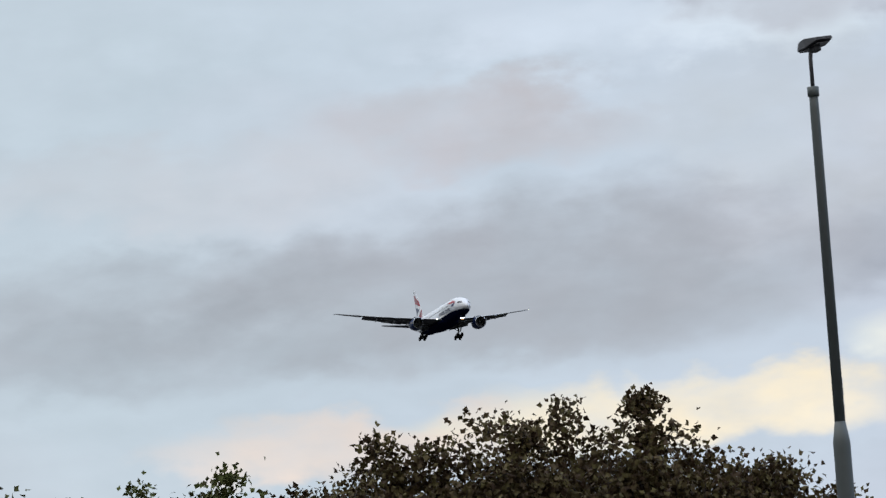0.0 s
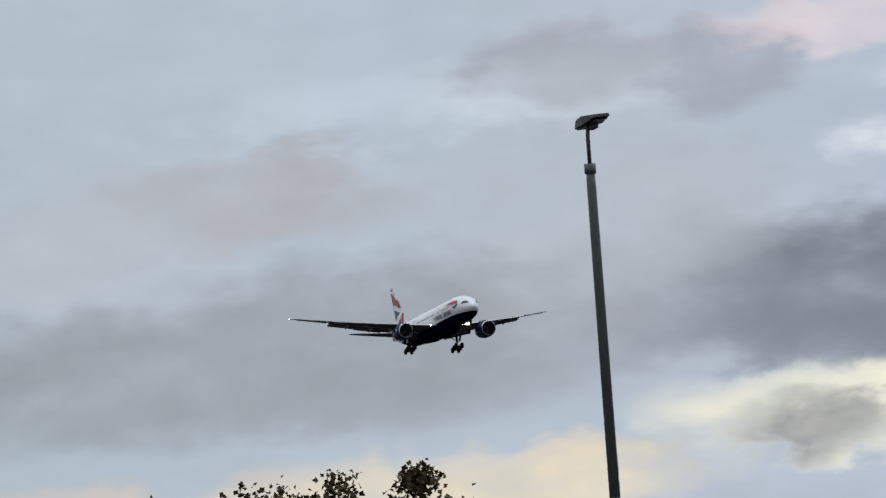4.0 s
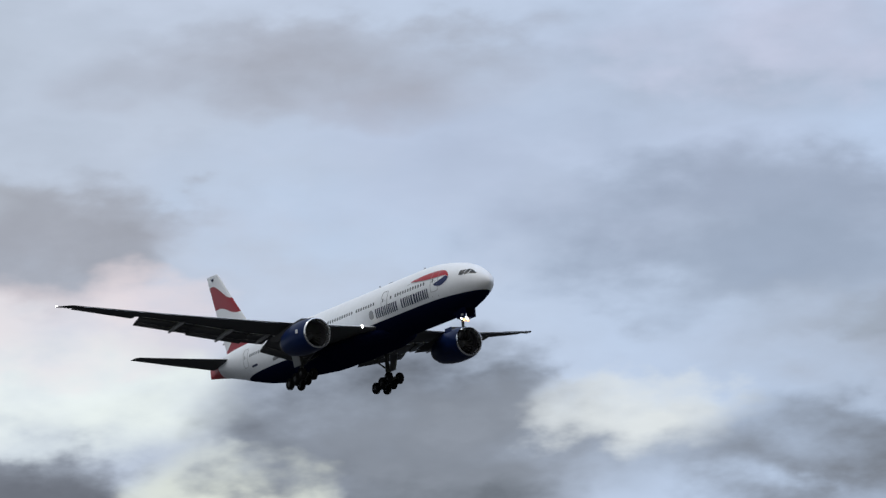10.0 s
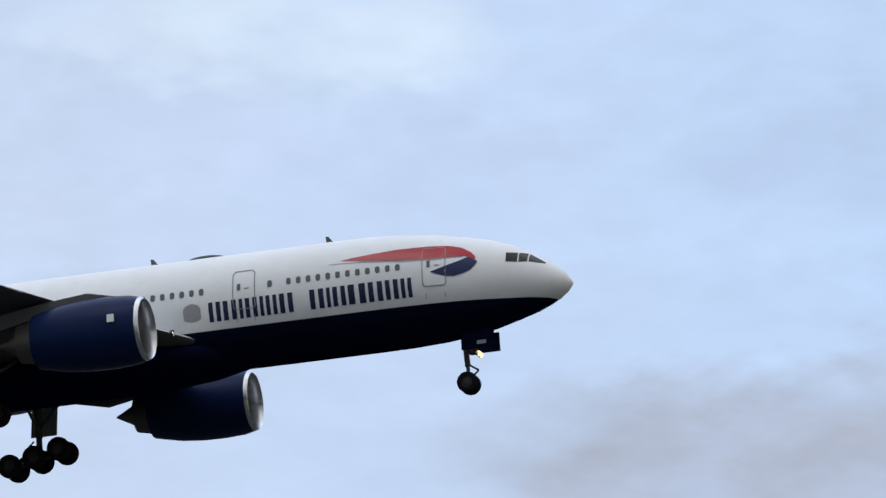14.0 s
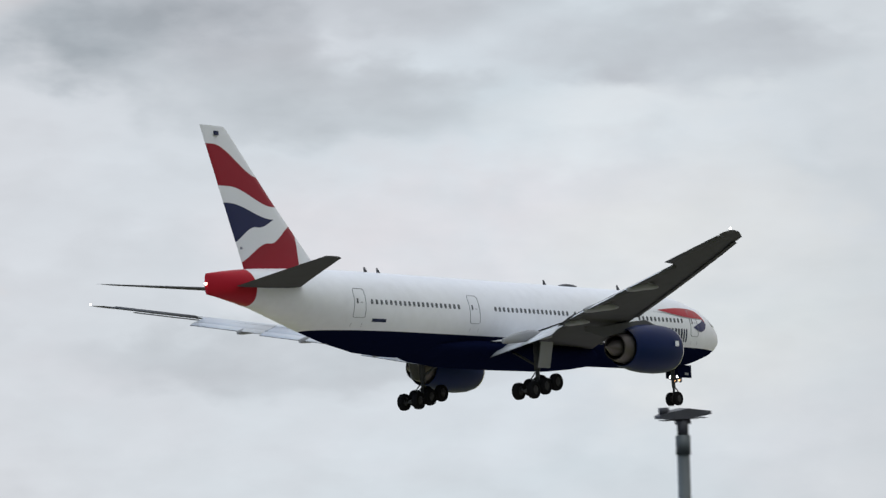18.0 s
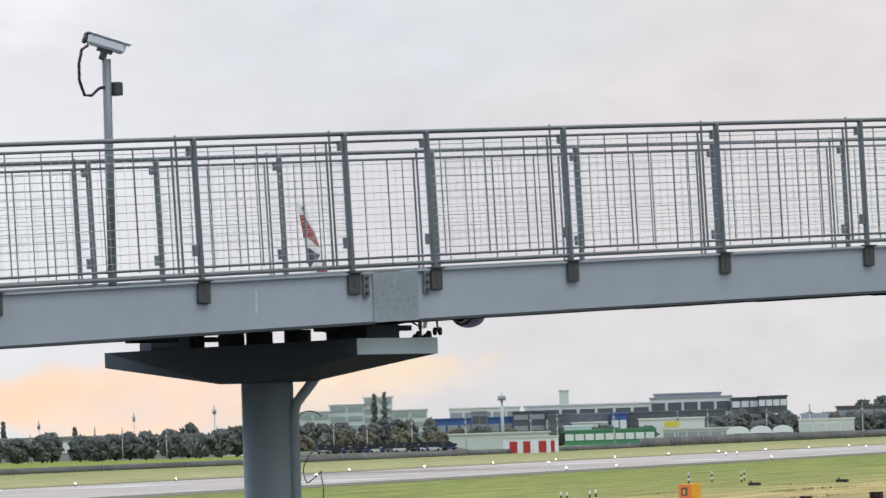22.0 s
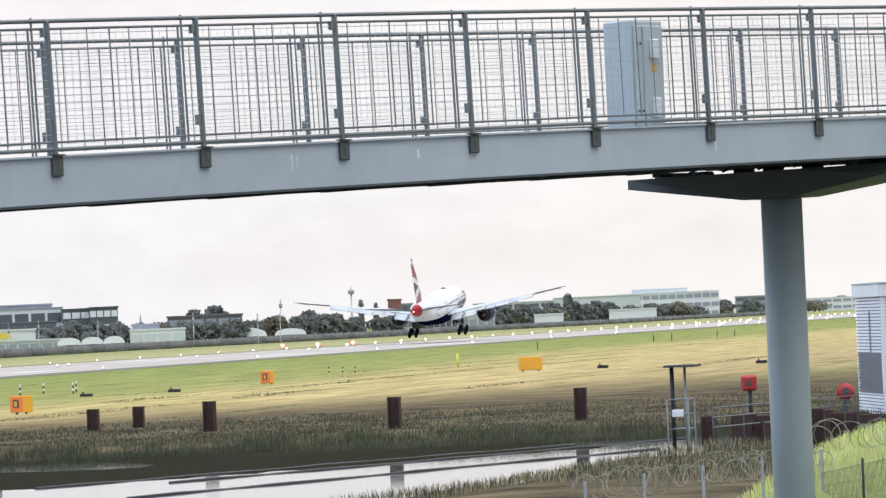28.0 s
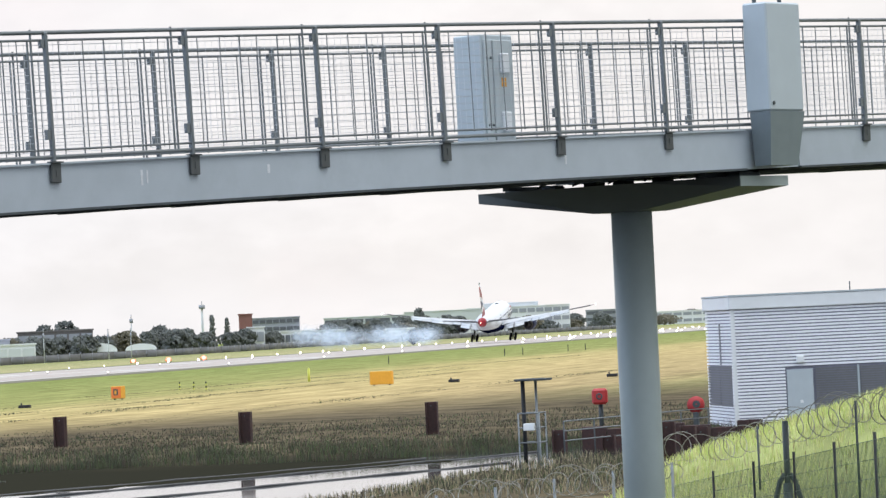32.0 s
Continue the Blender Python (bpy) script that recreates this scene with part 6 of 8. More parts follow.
        loft(bm, rings)
        smooth(part("flap_fairing", fixed(bm), POD, wing, "pointed grey flap fairing"), 60)
    # lamps: wing root landing lamp, wing tip and strobe
    c = Vector((lead_x(3.9) + 0.22 + PX, side * 3.75, wing_z(3.9) - 0.02))
    lamp_pot(wing, "landing_lamp", c, 0.17, 0.1, LAMP_W, "lit landing lamp")
    bm = bmesh.new()
    c = Vector((trail_x(30.4) + 0.05 + PX, side * 30.4, trail_z(30.4) + 0.03))
    bmesh.ops.create_uvsphere(bm, u_segments=8, v_segments=6, radius=0.09, matrix=Matrix.Translation(c))
    part("wing_tip_lamp", bm, LAMP_W, wing, "lit wing tip lamp")
    # engine
    ey, ez = side * 9.6, -2.68
    ctr = (PX, ey, ez)
    bm = bmesh.new()
    turned(bm, [(-20.62, 1.66), (-21.2, 1.8), (-22.3, 1.87), (-23.6, 1.85), (-24.8, 1.74), (-26.0, 1.5), (-26.35, 1.42), (-26.35, 1.36), (-25.4, 1.4)], "X", 40, ctr)
    eng = smooth(part("engine", fixed(bm), COWL, AIR, "dark blue engine cowl"), 50)
    bm = bmesh.new()
    turned(bm, [(-20.63, 1.665), (-20.48, 1.63), (-20.42, 1.56), (-20.5, 1.51), (-20.9, 1.47), (-21.3, 1.45)], "X", 40, ctr)
    smooth(part("inlet_lip", fixed(bm), LIP, eng, "bare metal inlet lip"), 60)
    bm = bmesh.new()
    turned(bm, [(-21.3, 1.45), (-22.4, 1.42), (-22.4, 0.05)], "X", 40, ctr)
    part("inlet", fixed(bm), INLET, eng, "dark inlet duct")
    bm = bmesh.new()
    turned(bm, [(-21.55, 0.02), (-21.7, 0.16), (-22.0, 0.32), (-22.35, 0.42)], "X", 16, ctr, True)
    smooth(part("spinner", fixed(bm), STRUT, eng, "grey fan spinner"), 60)
    for i in range(22):
        a = 2 * math.pi * i / 22
        bm = bmesh.new()
        e1 = Vector((0, math.cos(a), math.sin(a)))
        e2 = Vector((0, -math.sin(a), math.cos(a)))
        o = Vector(ctr)
        p = [o + Vector((-22.2, 0, 0)) + e1 * 0.4, o + Vector((-22.35, 0, 0)) + e1 * 0.4 + e2 * 0.14, o + Vector((-22.36, 0, 0)) + e1 * 1.4 + e2 * 0.42, o + Vector((-22.0, 0, 0)) + e1 * 1.4 + e2 * 0.12]
        vs = [bm.verts.new(q) for q in p] + [bm.verts.new(q + Vector((-0.02, 0, 0))) for q in p]
        for q in ((0, 1, 2, 3), (7, 6, 5, 4), (0, 4, 5, 1), (1, 5, 6, 2), (2, 6, 7, 3), (3, 7, 4, 0)):
            bm.faces.new([vs[j] for j in q])
        part("fan_blade", bm, STRUT, eng)
    bm = bmesh.new()
    turned(bm, [(-25.4, 1.3), (-26.3, 1.18), (-27.3, 0.98), (-27.3, 0.9), (-26.8, 0.9)], "X", 32, ctr)
    smooth(part("core_cowl", fixed(bm), HOT, eng, "heat-stained metal core cowl"), 50)
    bm = bmesh.new()
    turned(bm, [(-26.6, 0.75), (-27.3, 0.66), (-28.5, 0.04)], "X", 24, ctr, True)
    smooth(part("exhaust_cone", fixed(bm), HOT, eng, "dark metal exhaust cone"), 60)
    bm = bmesh.new()
    box(bm, -21.95 + PX, -21.6 + PX, ey + side * 1.855 - 0.1, ey + side * 1.855, ez + 0.1, ez + 0.5)
    part("cowl_label", bm, WHITE, eng, "small white label")
    # pylon
    bm = bmesh.new()
    rings = []
    for x, z0, z1, w in ((-21.8, -1.05, -0.85, 0.1), (-23.5, -1.1, -0.5, 0.28), (-26.0, -1.45, -0.75, 0.32), (-29.0, -2.0, -1.2, 0.25), (-31.0, -1.6, -1.2, 0.05)):
        rings.append([(x + PX, ey - w, z0), (x + PX, ey + w, z0), (x + PX, ey + w, z1), (x + PX, ey - w, z1)])
    loft(bm, rings)
    smooth(part("pylon", fixed(bm), WINGGREY_SHADED, eng, "grey engine pylon"), 40)
    bm = bmesh.new()
    box(bm, -23.6 + PX, -22.2 + PX, ey - side * 1.2 - 0.02, ey - side * 1.2 + 0.02, ez + 1.3, ez + 1.9)
    part("strake", bm, COWL, eng)


def wheel(parent, c, r, w, name="wheel"):
    bm = bmesh.new()
    turned(bm, [(-w / 2, r * 0.55), (-w / 2, r * 0.86), (-w * 0.36, r * 0.97), (0, r), (w * 0.36, r * 0.97), (w / 2, r * 0.86), (w / 2, r * 0.55)], "Y", 28, c)
    t = smooth(part(name, fixed(bm), TYRE, parent, "black tyre"), 50)
    bm = bmesh.new()
    turned(bm, [(-w * 0.46, 0.03), (-w * 0.42, r * 0.28), (-w * 0.3, r * 0.5), (-w * 0.38, r * 0.57), (w * 0.38, r * 0.57), (w * 0.3, r * 0.5), (w * 0.42, r * 0.28), (w * 0.46, 0.03)], "Y", 24, c, True)
    smooth(part("hub", fixed(bm), HUB, t, "grey wheel hub"), 40)
    return t


for side in SIDES:
    gear_c = Vector((0, side * 5.5, -5.46))
    bm = bmesh.new()
    tube(bm, [(0.1, side * 5.5, -5.3), (0.1, side * 5.5, -3.9)], 0.17, 16)
    tube(bm, [(0.1, side * 5.5, -4.2), (0.1, side * 5.5, -1.9)], 0.25, 16)
    gear = part("main_gear", bm, STRUT, AIR, "grey main gear leg")
    tilt = pose(0, 0, 0, 0, -13, 0)
    for i in (-1, 0, 1):
        ax = tilt @ Vector((1.47 * i, 0, 0))
        bm = bmesh.new()
        tube(bm, [gear_c + ax + Vector((0, -0.62, 0)), gear_c + ax + Vector((0, 0.62, 0))], 0.09, 10)
        part("axle", bm, STRUT, gear)
        for q in (-0.7, 0.7):
            wheel(gear, gear_c + ax + Vector((0, q, 0)), 0.66, 0.5)
    bm = bmesh.new()
    tube(bm, [gear_c + tilt @ Vector((-1.6, 0, 0)), gear_c + tilt @ Vector((1.6, 0, 0))], 0.15, 10)
    part("bogie_beam", bm, STRUT, gear)
    for p0_, p1_, r in (((0.1, 5.5, -3.8), (2.3, 4.2, -2.2), 0.09), ((0.1, 5.5, -3.9), (0.1, 3.2, -2.6), 0.1), ((0.05, 5.5, -4.6), (-1.3, 5.5, -5.5), 0.05), ((-0.2, 5.5, -4.4), (-0.75, 5.5, -4.9), 0.05), ((-0.75, 5.5, -4.9), (-0.3, 5.5, -5.3), 0.05)):
        bm = bmesh.new()
        tube(bm, [(p0_[0], side * p0_[1], p0_[2]), (p1_[0], side * p1_[1], p1_[2])], r, 8)
        part("brace", bm, STRUT, gear)
    bm = bmesh.new()
    m = Matrix.Translation(Vector((0.2, side * 6.25, -3.1))) @ pose(0, 0, 0, side * -12, 0, 0)
    box(bm, -0.75, 0.75, -0.04, 0.04, -1.0, 1.0, m, 0.02)
    part("gear_door", bm, POD, gear, "pale gear door")

bm = bmesh.new()
tube(bm, [(-5.97 + PX, 0, -5.35), (-5.97 + PX, 0, -4.2)], 0.1, 14)
tube(bm, [(-5.97 + PX, 0, -4.5), (-6.05 + PX, 0, -2.8)], 0.15, 14)
ngear = part("nose_gear", bm, STRUT, AIR, "grey nose gear leg")
for q in (-0.36, 0.36):
    wheel(ngear, (-5.97 + PX, q, -5.4), 0.56, 0.36)
bm = bmesh.new()
tube(bm, [(-5.97 + PX, -0.4, -5.4), (-5.97 + PX, 0.4, -5.4)], 0.06, 8)
part("axle", bm, STRUT, ngear)
for p0_, p1_ in (((-5.9, 0, -4.4), (-5.4, 0, -4.75)), ((-5.4, 0, -4.75), (-5.85, 0, -5.15))):
    bm = bmesh.new()
    tube(bm, [(p0_[0] + PX, 0, p0_[2]), (p1_[0] + PX, 0, p1_[2])], 0.05, 8)
    part("brace", bm, STRUT, ngear)
for side in SIDES:
    bm = bmesh.new()
    box(bm, -6.1 + PX, -4.3 + PX, side * 0.62 - 0.025, side * 0.62 + 0.025, -3.72, -2.7, None, 0.01)
    d = part("gear_door", bm, NAVY, ngear, "navy nose gear door")
    bm = bmesh.new()
    box(bm, -5.25 + PX, -4.75 + PX, side * 0.65 - 0.006, side * 0.65 + 0.006, -3.5, -3.3)
    part("door_bar", bm, SEAM, d)
    # taxi lens bulges so it also gives the amber light reflected at the door
    lamp_pot(ngear, "taxi_lamp", Vector((-5.3 + PX, side * 0.22, -3.9)), 0.16, 0.02, LAMP_A, "warm taxi lamp with the amber light reflected at the door", 0.16)
    lamp_pot(ngear, "landing_lamp", Vector((-5.5 + PX, side * 0.34, -3.62)), 0.2, 0.32, LAMP_W, "lit landing lamp")
# satellite dome, aerials and tail lamp
bm = bmesh.new()
bmesh.ops.create_uvsphere(bm, u_segments=20, v_segments=10, radius=1.0, matrix=Matrix.Translation((-19.9 + PX, 0, 3.05)) @ Matrix.Diagonal((1.15, 0.55, 0.25, 1)))
smooth(part("aerial_dome", bm, WINGGREY_SHADED, AIR, "low grey aerial dome"), 60)
for x in (-22.8, -43.5, -45.0, -13.0):
    bm = bmesh.new()
    loft(bm, [[(x + PX - 0.2, -0.03, 3.05), (x + PX + 0.25, -0.03, 3.05), (x + PX + 0.25, 0.03, 3.05), (x + PX - 0.2, 0.03, 3.05)], [(x + PX - 0.25, -0.015, 3.5), (x + PX - 0.1, -0.015, 3.5), (x + PX - 0.1, 0.015, 3.5), (x + PX - 0.25, 0.015, 3.5)]])
    part("aerial", fixed(bm), WINGGREY_SHADED, AIR)
for x in (-24.0, -37.0):
    bm = bmesh.new()
    box(bm, x + PX - 0.2, x + PX + 0.15, -0.03, 0.03, -3.5, -3.0)
    part("aerial", bm, NAVY, AIR)
bm = bmesh.new()
bmesh.ops.create_uvsphere(bm, u_segments=8, v_segments=6, radius=0.1, matrix=Matrix.Translation((-63.15 + PX, 0, 1.5)))
part("tail_lamp", bm, LAMP_R, AIR, "lit tail lamp")

# ---- street lamps ----
STAND = Vector((-6.98, -2.72, 4.44))


def street_lamp(head, lift, far, wide, shaft, label, turn, base_lift=None, arm=0.75):
    """A column with a slim neck and a flat tilted lamp head, its head's foot at that heading and elevation from the lookout."""
    x = STAND.x + far * math.sin(radians(head))
    y = STAND.y + far * math.cos(radians(head))
    top = STAND.z + far * math.tan(radians(lift))
    t = thing("street_lamp", label, "street lamp", "street lamps", at=(x, y, height(x, y)), turn=turn)
    top -= height(x, y)
    neck = top - arm
    bm = bmesh.new()
    if base_lift:
        b = STAND.z + far * math.tan(radians(base_lift))
        tube(bm, [(0, 0, b - 0.08), (0, 0, neck - 0.5 * arm), (0, 0, neck)], [shaft * 1.1, shaft * 0.95, shaft * 0.85], 16)
        part("column", bm, POLE, t)
        bm = bmesh.new()
        tube(bm, [(0, 0, -0.3), (0, 0, b - 0.35), (0, 0, b - 0.3), (0, 0, b)], [shaft * 1.75, shaft * 1.75, shaft * 1.75, shaft * 1.1], 16)
        sl = part("base_sleeve", bm, POLE, t, "thicker base sleeve")
        bm = bmesh.new()
        m = pose(0, 0, 0, 0, 0, 115 - turn)
        box(bm, shaft * 1.7, shaft * 1.78, -0.035, 0.04, b - 0.95, b - 0.8, m)
        part("sticker", bm, WHITE, sl)
        bm = bmesh.new()
        for i in range(16):
            z = b + 0.06 + i * 0.035
            a = radians(random.uniform(60, 130) - turn)
            box(bm, -0.02, 0.02, -0.004, 0.004, 0, 0.03, Matrix.Translation((shaft * 1.09 * math.cos(a), shaft * 1.09 * math.sin(a), z)) @ pose(0, 0, 0, 0, 0, math.degrees(a) + 90))
        part("torn_paper", bm, WHITE, t, "remains of torn stickers")
    else:
        tube(bm, [(0, 0, -0.3), (0, 0, neck)], [shaft * 1.2, shaft], 16)
        part("column", bm, POLE, t)
    bm = bmesh.new()
    tube(bm, [(0, 0, neck - 0.12), (0, 0, neck + 0.02)], shaft * 1.18, 16)
    part("collar", bm, POLE, t)
    bm = bmesh.new()
    tube(bm, [(0, 0, neck), (0, 0, top - 0.3 * arm), (0, 0.01, top - 0.15 * arm), (0.0, 0.06, top - 0.02)], shaft * 0.42 if base_lift else shaft * 0.9, 12)
    part("neck", bm, LAMPBODY, t)
    w = wide / 2
    bm = bmesh.new()
    rings = []
    for s, yw, z0, z1 in ((-w, 0.13 * wide, 0.0, 0.06 * wide), (-0.5 * w, 0.24 * wide, -0.02 * wide, 0.13 * wide), (0.1 * w, 0.26 * wide, -0.03 * wide, 0.16 * wide), (w, 0.2 * wide, 0.02 * wide, 0.08 * wide)):
        rings.append([(s, -yw, z0), (s, yw, z0), (s, yw * 0.92, z1), (s, -yw * 0.92, z1)])
    loft(bm, rings)
    m = Matrix.Translation((0.05 * wide, 0.05, top)) @ pose(0, 0, 0, 6, -5, 0)
    for v in bm.verts:
        v.co = m @ v.co
    for f in bm.faces:
        f.smooth = False
    hd = part("lamp_head", fixed(bm), LAMPBODY, t, "flat dark grey lamp head")
    bm = bmesh.new()
    tube(bm, [m @ Vector((-0.72 * w, 0, 0.08 * wide)), m @ Vector((-0.72 * w, 0, 0.2 * wide))], 0.1 * wide, 12)
    part("photocell", bm, LAMPBODY, hd)
    bm = bmesh.new()
    box(bm, -0.8 * w, 0.85 * w, -0.15 * wide, 0.15 * wide, -0.045 * wide, -0.03 * wide, m)
    part("glass", bm, INLET_DARK, hd)
    bm = bmesh.new()
    box(bm, -0.1 * wide, 0.12 * wide, -0.05, 0.07, -0.14 * wide, -0.02 * wide, m, 0.01)
    part("knuckle", bm, LAMPBODY, hd)


INLET_DARK = mat("lamp_glass_dark", (0.03, 0.03, 0.03), 0.2)
street_lamp(-74.93, 8.91, 65, 0.68, 0.072, "tall grey street lamp with a flat lamp head", 14, 4.15, 0.62)
street_lamp(53.95, 4.71, 33, 0.4, 0.046, "slim grey street lamp with a flat lamp head", -32, None, 0.16)

# ---- trees ----


def leaf_material(name, col):
    m = mat(name, col, 0.7, 0, 0.6, 0.3, spec=0.2)
    nt = m.node_tree
    b = nt.nodes["Principled BSDF"]
    old = b.inputs["Base Color"].links[0].from_socket
    geo = nt.nodes.new("ShaderNodeNewGeometry")
    hs = nt.nodes.new("ShaderNodeHueSaturation")
    mr = nt.nodes.new("ShaderNodeMapRange")
    mr.inputs["To Min"].default_value = 0.5
    mr.inputs["To Max"].default_value = 1.3
    nt.links.new(geo.outputs["Random Per Island"], mr.inputs["Value"])
    nt.links.new(mr.outputs[0], hs.inputs["Value"])
    m2 = nt.nodes.new("ShaderNodeMapRange")
    m2.inputs["To Min"].default_value = 0.46
    m2.inputs["To Max"].default_value = 0.53
    nt.links.new(geo.outputs["Random Per Island"], m2.inputs["Value"])
    nt.links.new(m2.outputs[0], hs.inputs["Hue"])
    nt.links.new(old, hs.inputs["Color"])
    nt.links.new(hs.outputs[0], b.inputs["Base Color"])
    return m


LEAF = leaf_material("autumn_leaf", (0.075, 0.056, 0.024))
LEAF_G = leaf_material("green_leaf", (0.075, 0.085, 0.025))
BARK = mat("bark", (0.05, 0.04, 0.035), 0.9, 0, 8, 0.3, 0.3)


def near_tree(name, at, sprays, rough, leaf, label, trunk_h, seed, leaves=520, top=None):
    """Trunk, limbs that reach out to sprays (side, depth, height, reach), twigs and many small leaves."""
    rnd = random.Random(seed)
    t = thing(name, label, "tree", at=at, turn=top or 0)
    bm = bmesh.new()
    tube(bm, [(0, 0, -0.4), (0.05, 0.02, trunk_h * 0.5), (0, 0.05, trunk_h)], [0.26, 0.2, 0.15], 10)
    verts, faces = [], []

    def leafy(c, size):
        a, b = rnd.uniform(0, 6.28), rnd.uniform(-1.2, 1.2)
        d = Vector((math.cos(a) * math.cos(b), math.sin(a) * math.cos(b), math.sin(b)))
        s = d.orthogonal().normalized()
        s = (Matrix.Rotation(rnd.uniform(0, 6.28), 3, d) @ s)
        k = len(verts)
        n = d.cross(s) * size * 0.15
        verts.extend([c, c + d * size * 0.4 + s * size * 0.42 + n, c + d * size * 0.62 + s * size * 0.2, c + d * size, c + d * size * 0.62 - s * size * 0.2, c + d * size * 0.4 - s * size * 0.42 + n])
        faces.extend([(k, k + 1, k + 2), (k, k + 2, k + 3), (k, k + 3, k + 4), (k, k + 4, k + 5)])

    for sx, sy, sz, reach in sprays:
        root = Vector((sx * 0.12, sy * 0.12, trunk_h * rnd.uniform(0.6, 1.0)))
        tip = Vector((sx, sy, sz))
        mid = root.lerp(tip, 0.5) + Vector((rnd.uniform(-0.3, 0.3), rnd.uniform(-0.3, 0.3), rnd.uniform(-0.2, 0.1)))
        tube(bm, [root, mid, mid.lerp(tip, 0.72)], [0.08, 0.035, 0.01], 6)
        twigs = 34 if reach > 0.5 else 9
        for _ in range(twigs):
            s = rnd.betavariate(2.2, 1.3)
            p = root.lerp(mid, s * 2) if s < 0.5 else mid.lerp(tip, s * 2 - 1)
            d = Vector((rnd.gauss(0, 1), rnd.gauss(0, 1), rnd.gauss(0.5, 0.8)))
            q = p + d.normalized() * reach * rnd.uniform(0.35, 1.0)
            if q.z > sz + reach * 0.35:
                q.z = sz + reach * rnd.uniform(-0.2, 0.35)
            tube(bm, [p, p.lerp(q, 0.6) + Vector((0, 0, 0.04)), q], [0.014, 0.009, 0.005], 3, False)
            n = int(leaves / twigs * rnd.uniform(0.6, 1.4))
            for _ in range(n):
                e = p.lerp(q, rnd.uniform(0.25, 1.05)) + Vector((rnd.gauss(0, 0.15), rnd.gauss(0, 0.15), rnd.gauss(0, 0.12)))
                leafy(e, rnd.uniform(0.085, 0.15) * rough)
    part("trunk", bm, BARK, t, "brown trunk and limbs")
    me = bpy.data.meshes.new("crown")
    me.from_pydata(verts, [], faces)
    me.materials.append(leaf)
    ob = new("crown", me)
    ob.parent = t
    ob["label"] = "thin crown of small autumn leaves"
    return t


def toward(head, far):
    x, y = STAND.x + far * math.sin(radians(head)), STAND.y + far * math.cos(radians(head))
    return (x, y, height(x, y))


# local x runs to the viewer's right, local y away from the viewer
rndt = random.Random(5)
main = []
for sx, sz, reach in ((-4.75, 9.2, 0.6), (-4.25, 9.6, 0.65), (-3.45, 9.85, 0.8), (-2.9, 9.95, 0.8), (-2.4, 10.0, 0.8), (-1.8, 9.9, 0.7), (-1.45, 10.2, 0.55), (-1.0, 10.2, 0.7), (-0.55, 10.05, 0.75), (-0.1, 9.9, 0.8), (0.4, 9.95, 0.75), (0.75, 10.0, 0.75), (1.2, 10.2, 0.65), (1.55, 9.9, 0.75), (2.0, 9.8, 0.65), (2.55, 9.4, 0.6), (3.0, 9.25, 0.6), (3.4, 9.3, 0.55), (3.75, 9.1, 0.5), (4.1, 8.7, 0.5)):
    main.append((sx, rndt.uniform(-0.8, 0.8), sz, reach))
for i in range(40):
    sx = -4.5 + 8.5 * i / 39
    main.append((sx, rndt.uniform(-1.1, 1.1), 9.5 - 0.13 * abs(sx + 0.6) + rndt.uniform(-0.25, 0.15), 0.85))
for i in range(16):
    sx = -3.9 + 7.4 * i / 15
    main.append((sx, rndt.uniform(-1.6, 1.6), 7.6 + rndt.uniform(-0.8, 0.6), 1.0))
main += [(-0.18, 0.1, 10.85, 0.2), (-1.0, 0.0, 10.7, 0.2), (1.22, 0.1, 10.7, 0.2), (-2.6, 0.1, 10.4, 0.2), (-3.4, 0.1, 10.3, 0.2), (3.4, 0.0, 9.55, 0.2)]
near_tree("tree", toward(-78.3, 75), main, 1.0, LEAF, "autumn tree with thin reddish brown leaves", 5.0, 3, 1350, 78.3)
side = [(-3.2, 0.1, 9.6, 0.5), (-2.43, 0, 9.8, 0.45), (-2.0, 0.3, 9.6, 0.45), (-1.4, 0.1, 9.65, 0.5), (-0.8, 0.1, 9.4, 0.5), (-0.3, 0, 9.4, 0.5), (0.2, 0.1, 9.4, 0.45), (0.56, 0.2, 9.7, 0.4), (1.0, -0.2, 9.4, 0.5), (1.6, 0.1, 9.3, 0.5), (2.13, 0.1, 9.35, 0.45), (-2.6, 0, 9.1, 0.7), (-1.6, 0, 9.0, 0.7), (-0.5, 0, 8.9, 0.7), (0.6, 0, 8.9, 0.7), (1.6, 0, 8.8, 0.7), (-2.0, 0.4, 8.2, 0.9), (-0.7, -0.5, 8.1, 0.9), (0.8, 0.4, 8.0, 0.9), (1.9, -0.3, 7.8, 0.8)]
near_tree("tree", toward(-83.6, 75), [(a, b, c + 0.22, d) for a, b, c, d in side], 1.0, LEAF_G, "green and brown tree with thin upper twigs", 4.6, 9, 750, 83.6)

# ---- far side of the airfield ----


def reach_at(head):
    return max(1650.0, 390.0 / math.cos(radians(head)))


def up_to(lift, far):
    return EYE_Z + far * math.tan(radians(lift))


FAR_WHITE = mat("far_white_wall", (0.72, 0.72, 0.73), 0.7, 0, 0.05, 0.08)
FAR_PALE = mat("far_pale_stone", (0.56, 0.58, 0.58), 0.7, 0, 0.05, 0.08)
FAR_GREY = mat("far_grey_wall", (0.3, 0.31, 0.34), 0.7, 0, 0.05, 0.12)
# dark glass lifted towards grey, to carry the haze
FAR_DARK = mat("far_dark_glass_hazed", (0.1, 0.105, 0.118), 0.35, 0, 0.05, 0.15)
FAR_BLUE = mat("far_blue_cladding", (0.05, 0.11, 0.32), 0.6, 0, 0.05, 0.1)
FAR_GREEN = mat("far_green_cladding", (0.08, 0.27, 0.15), 0.6, 0, 0.05, 0.1)
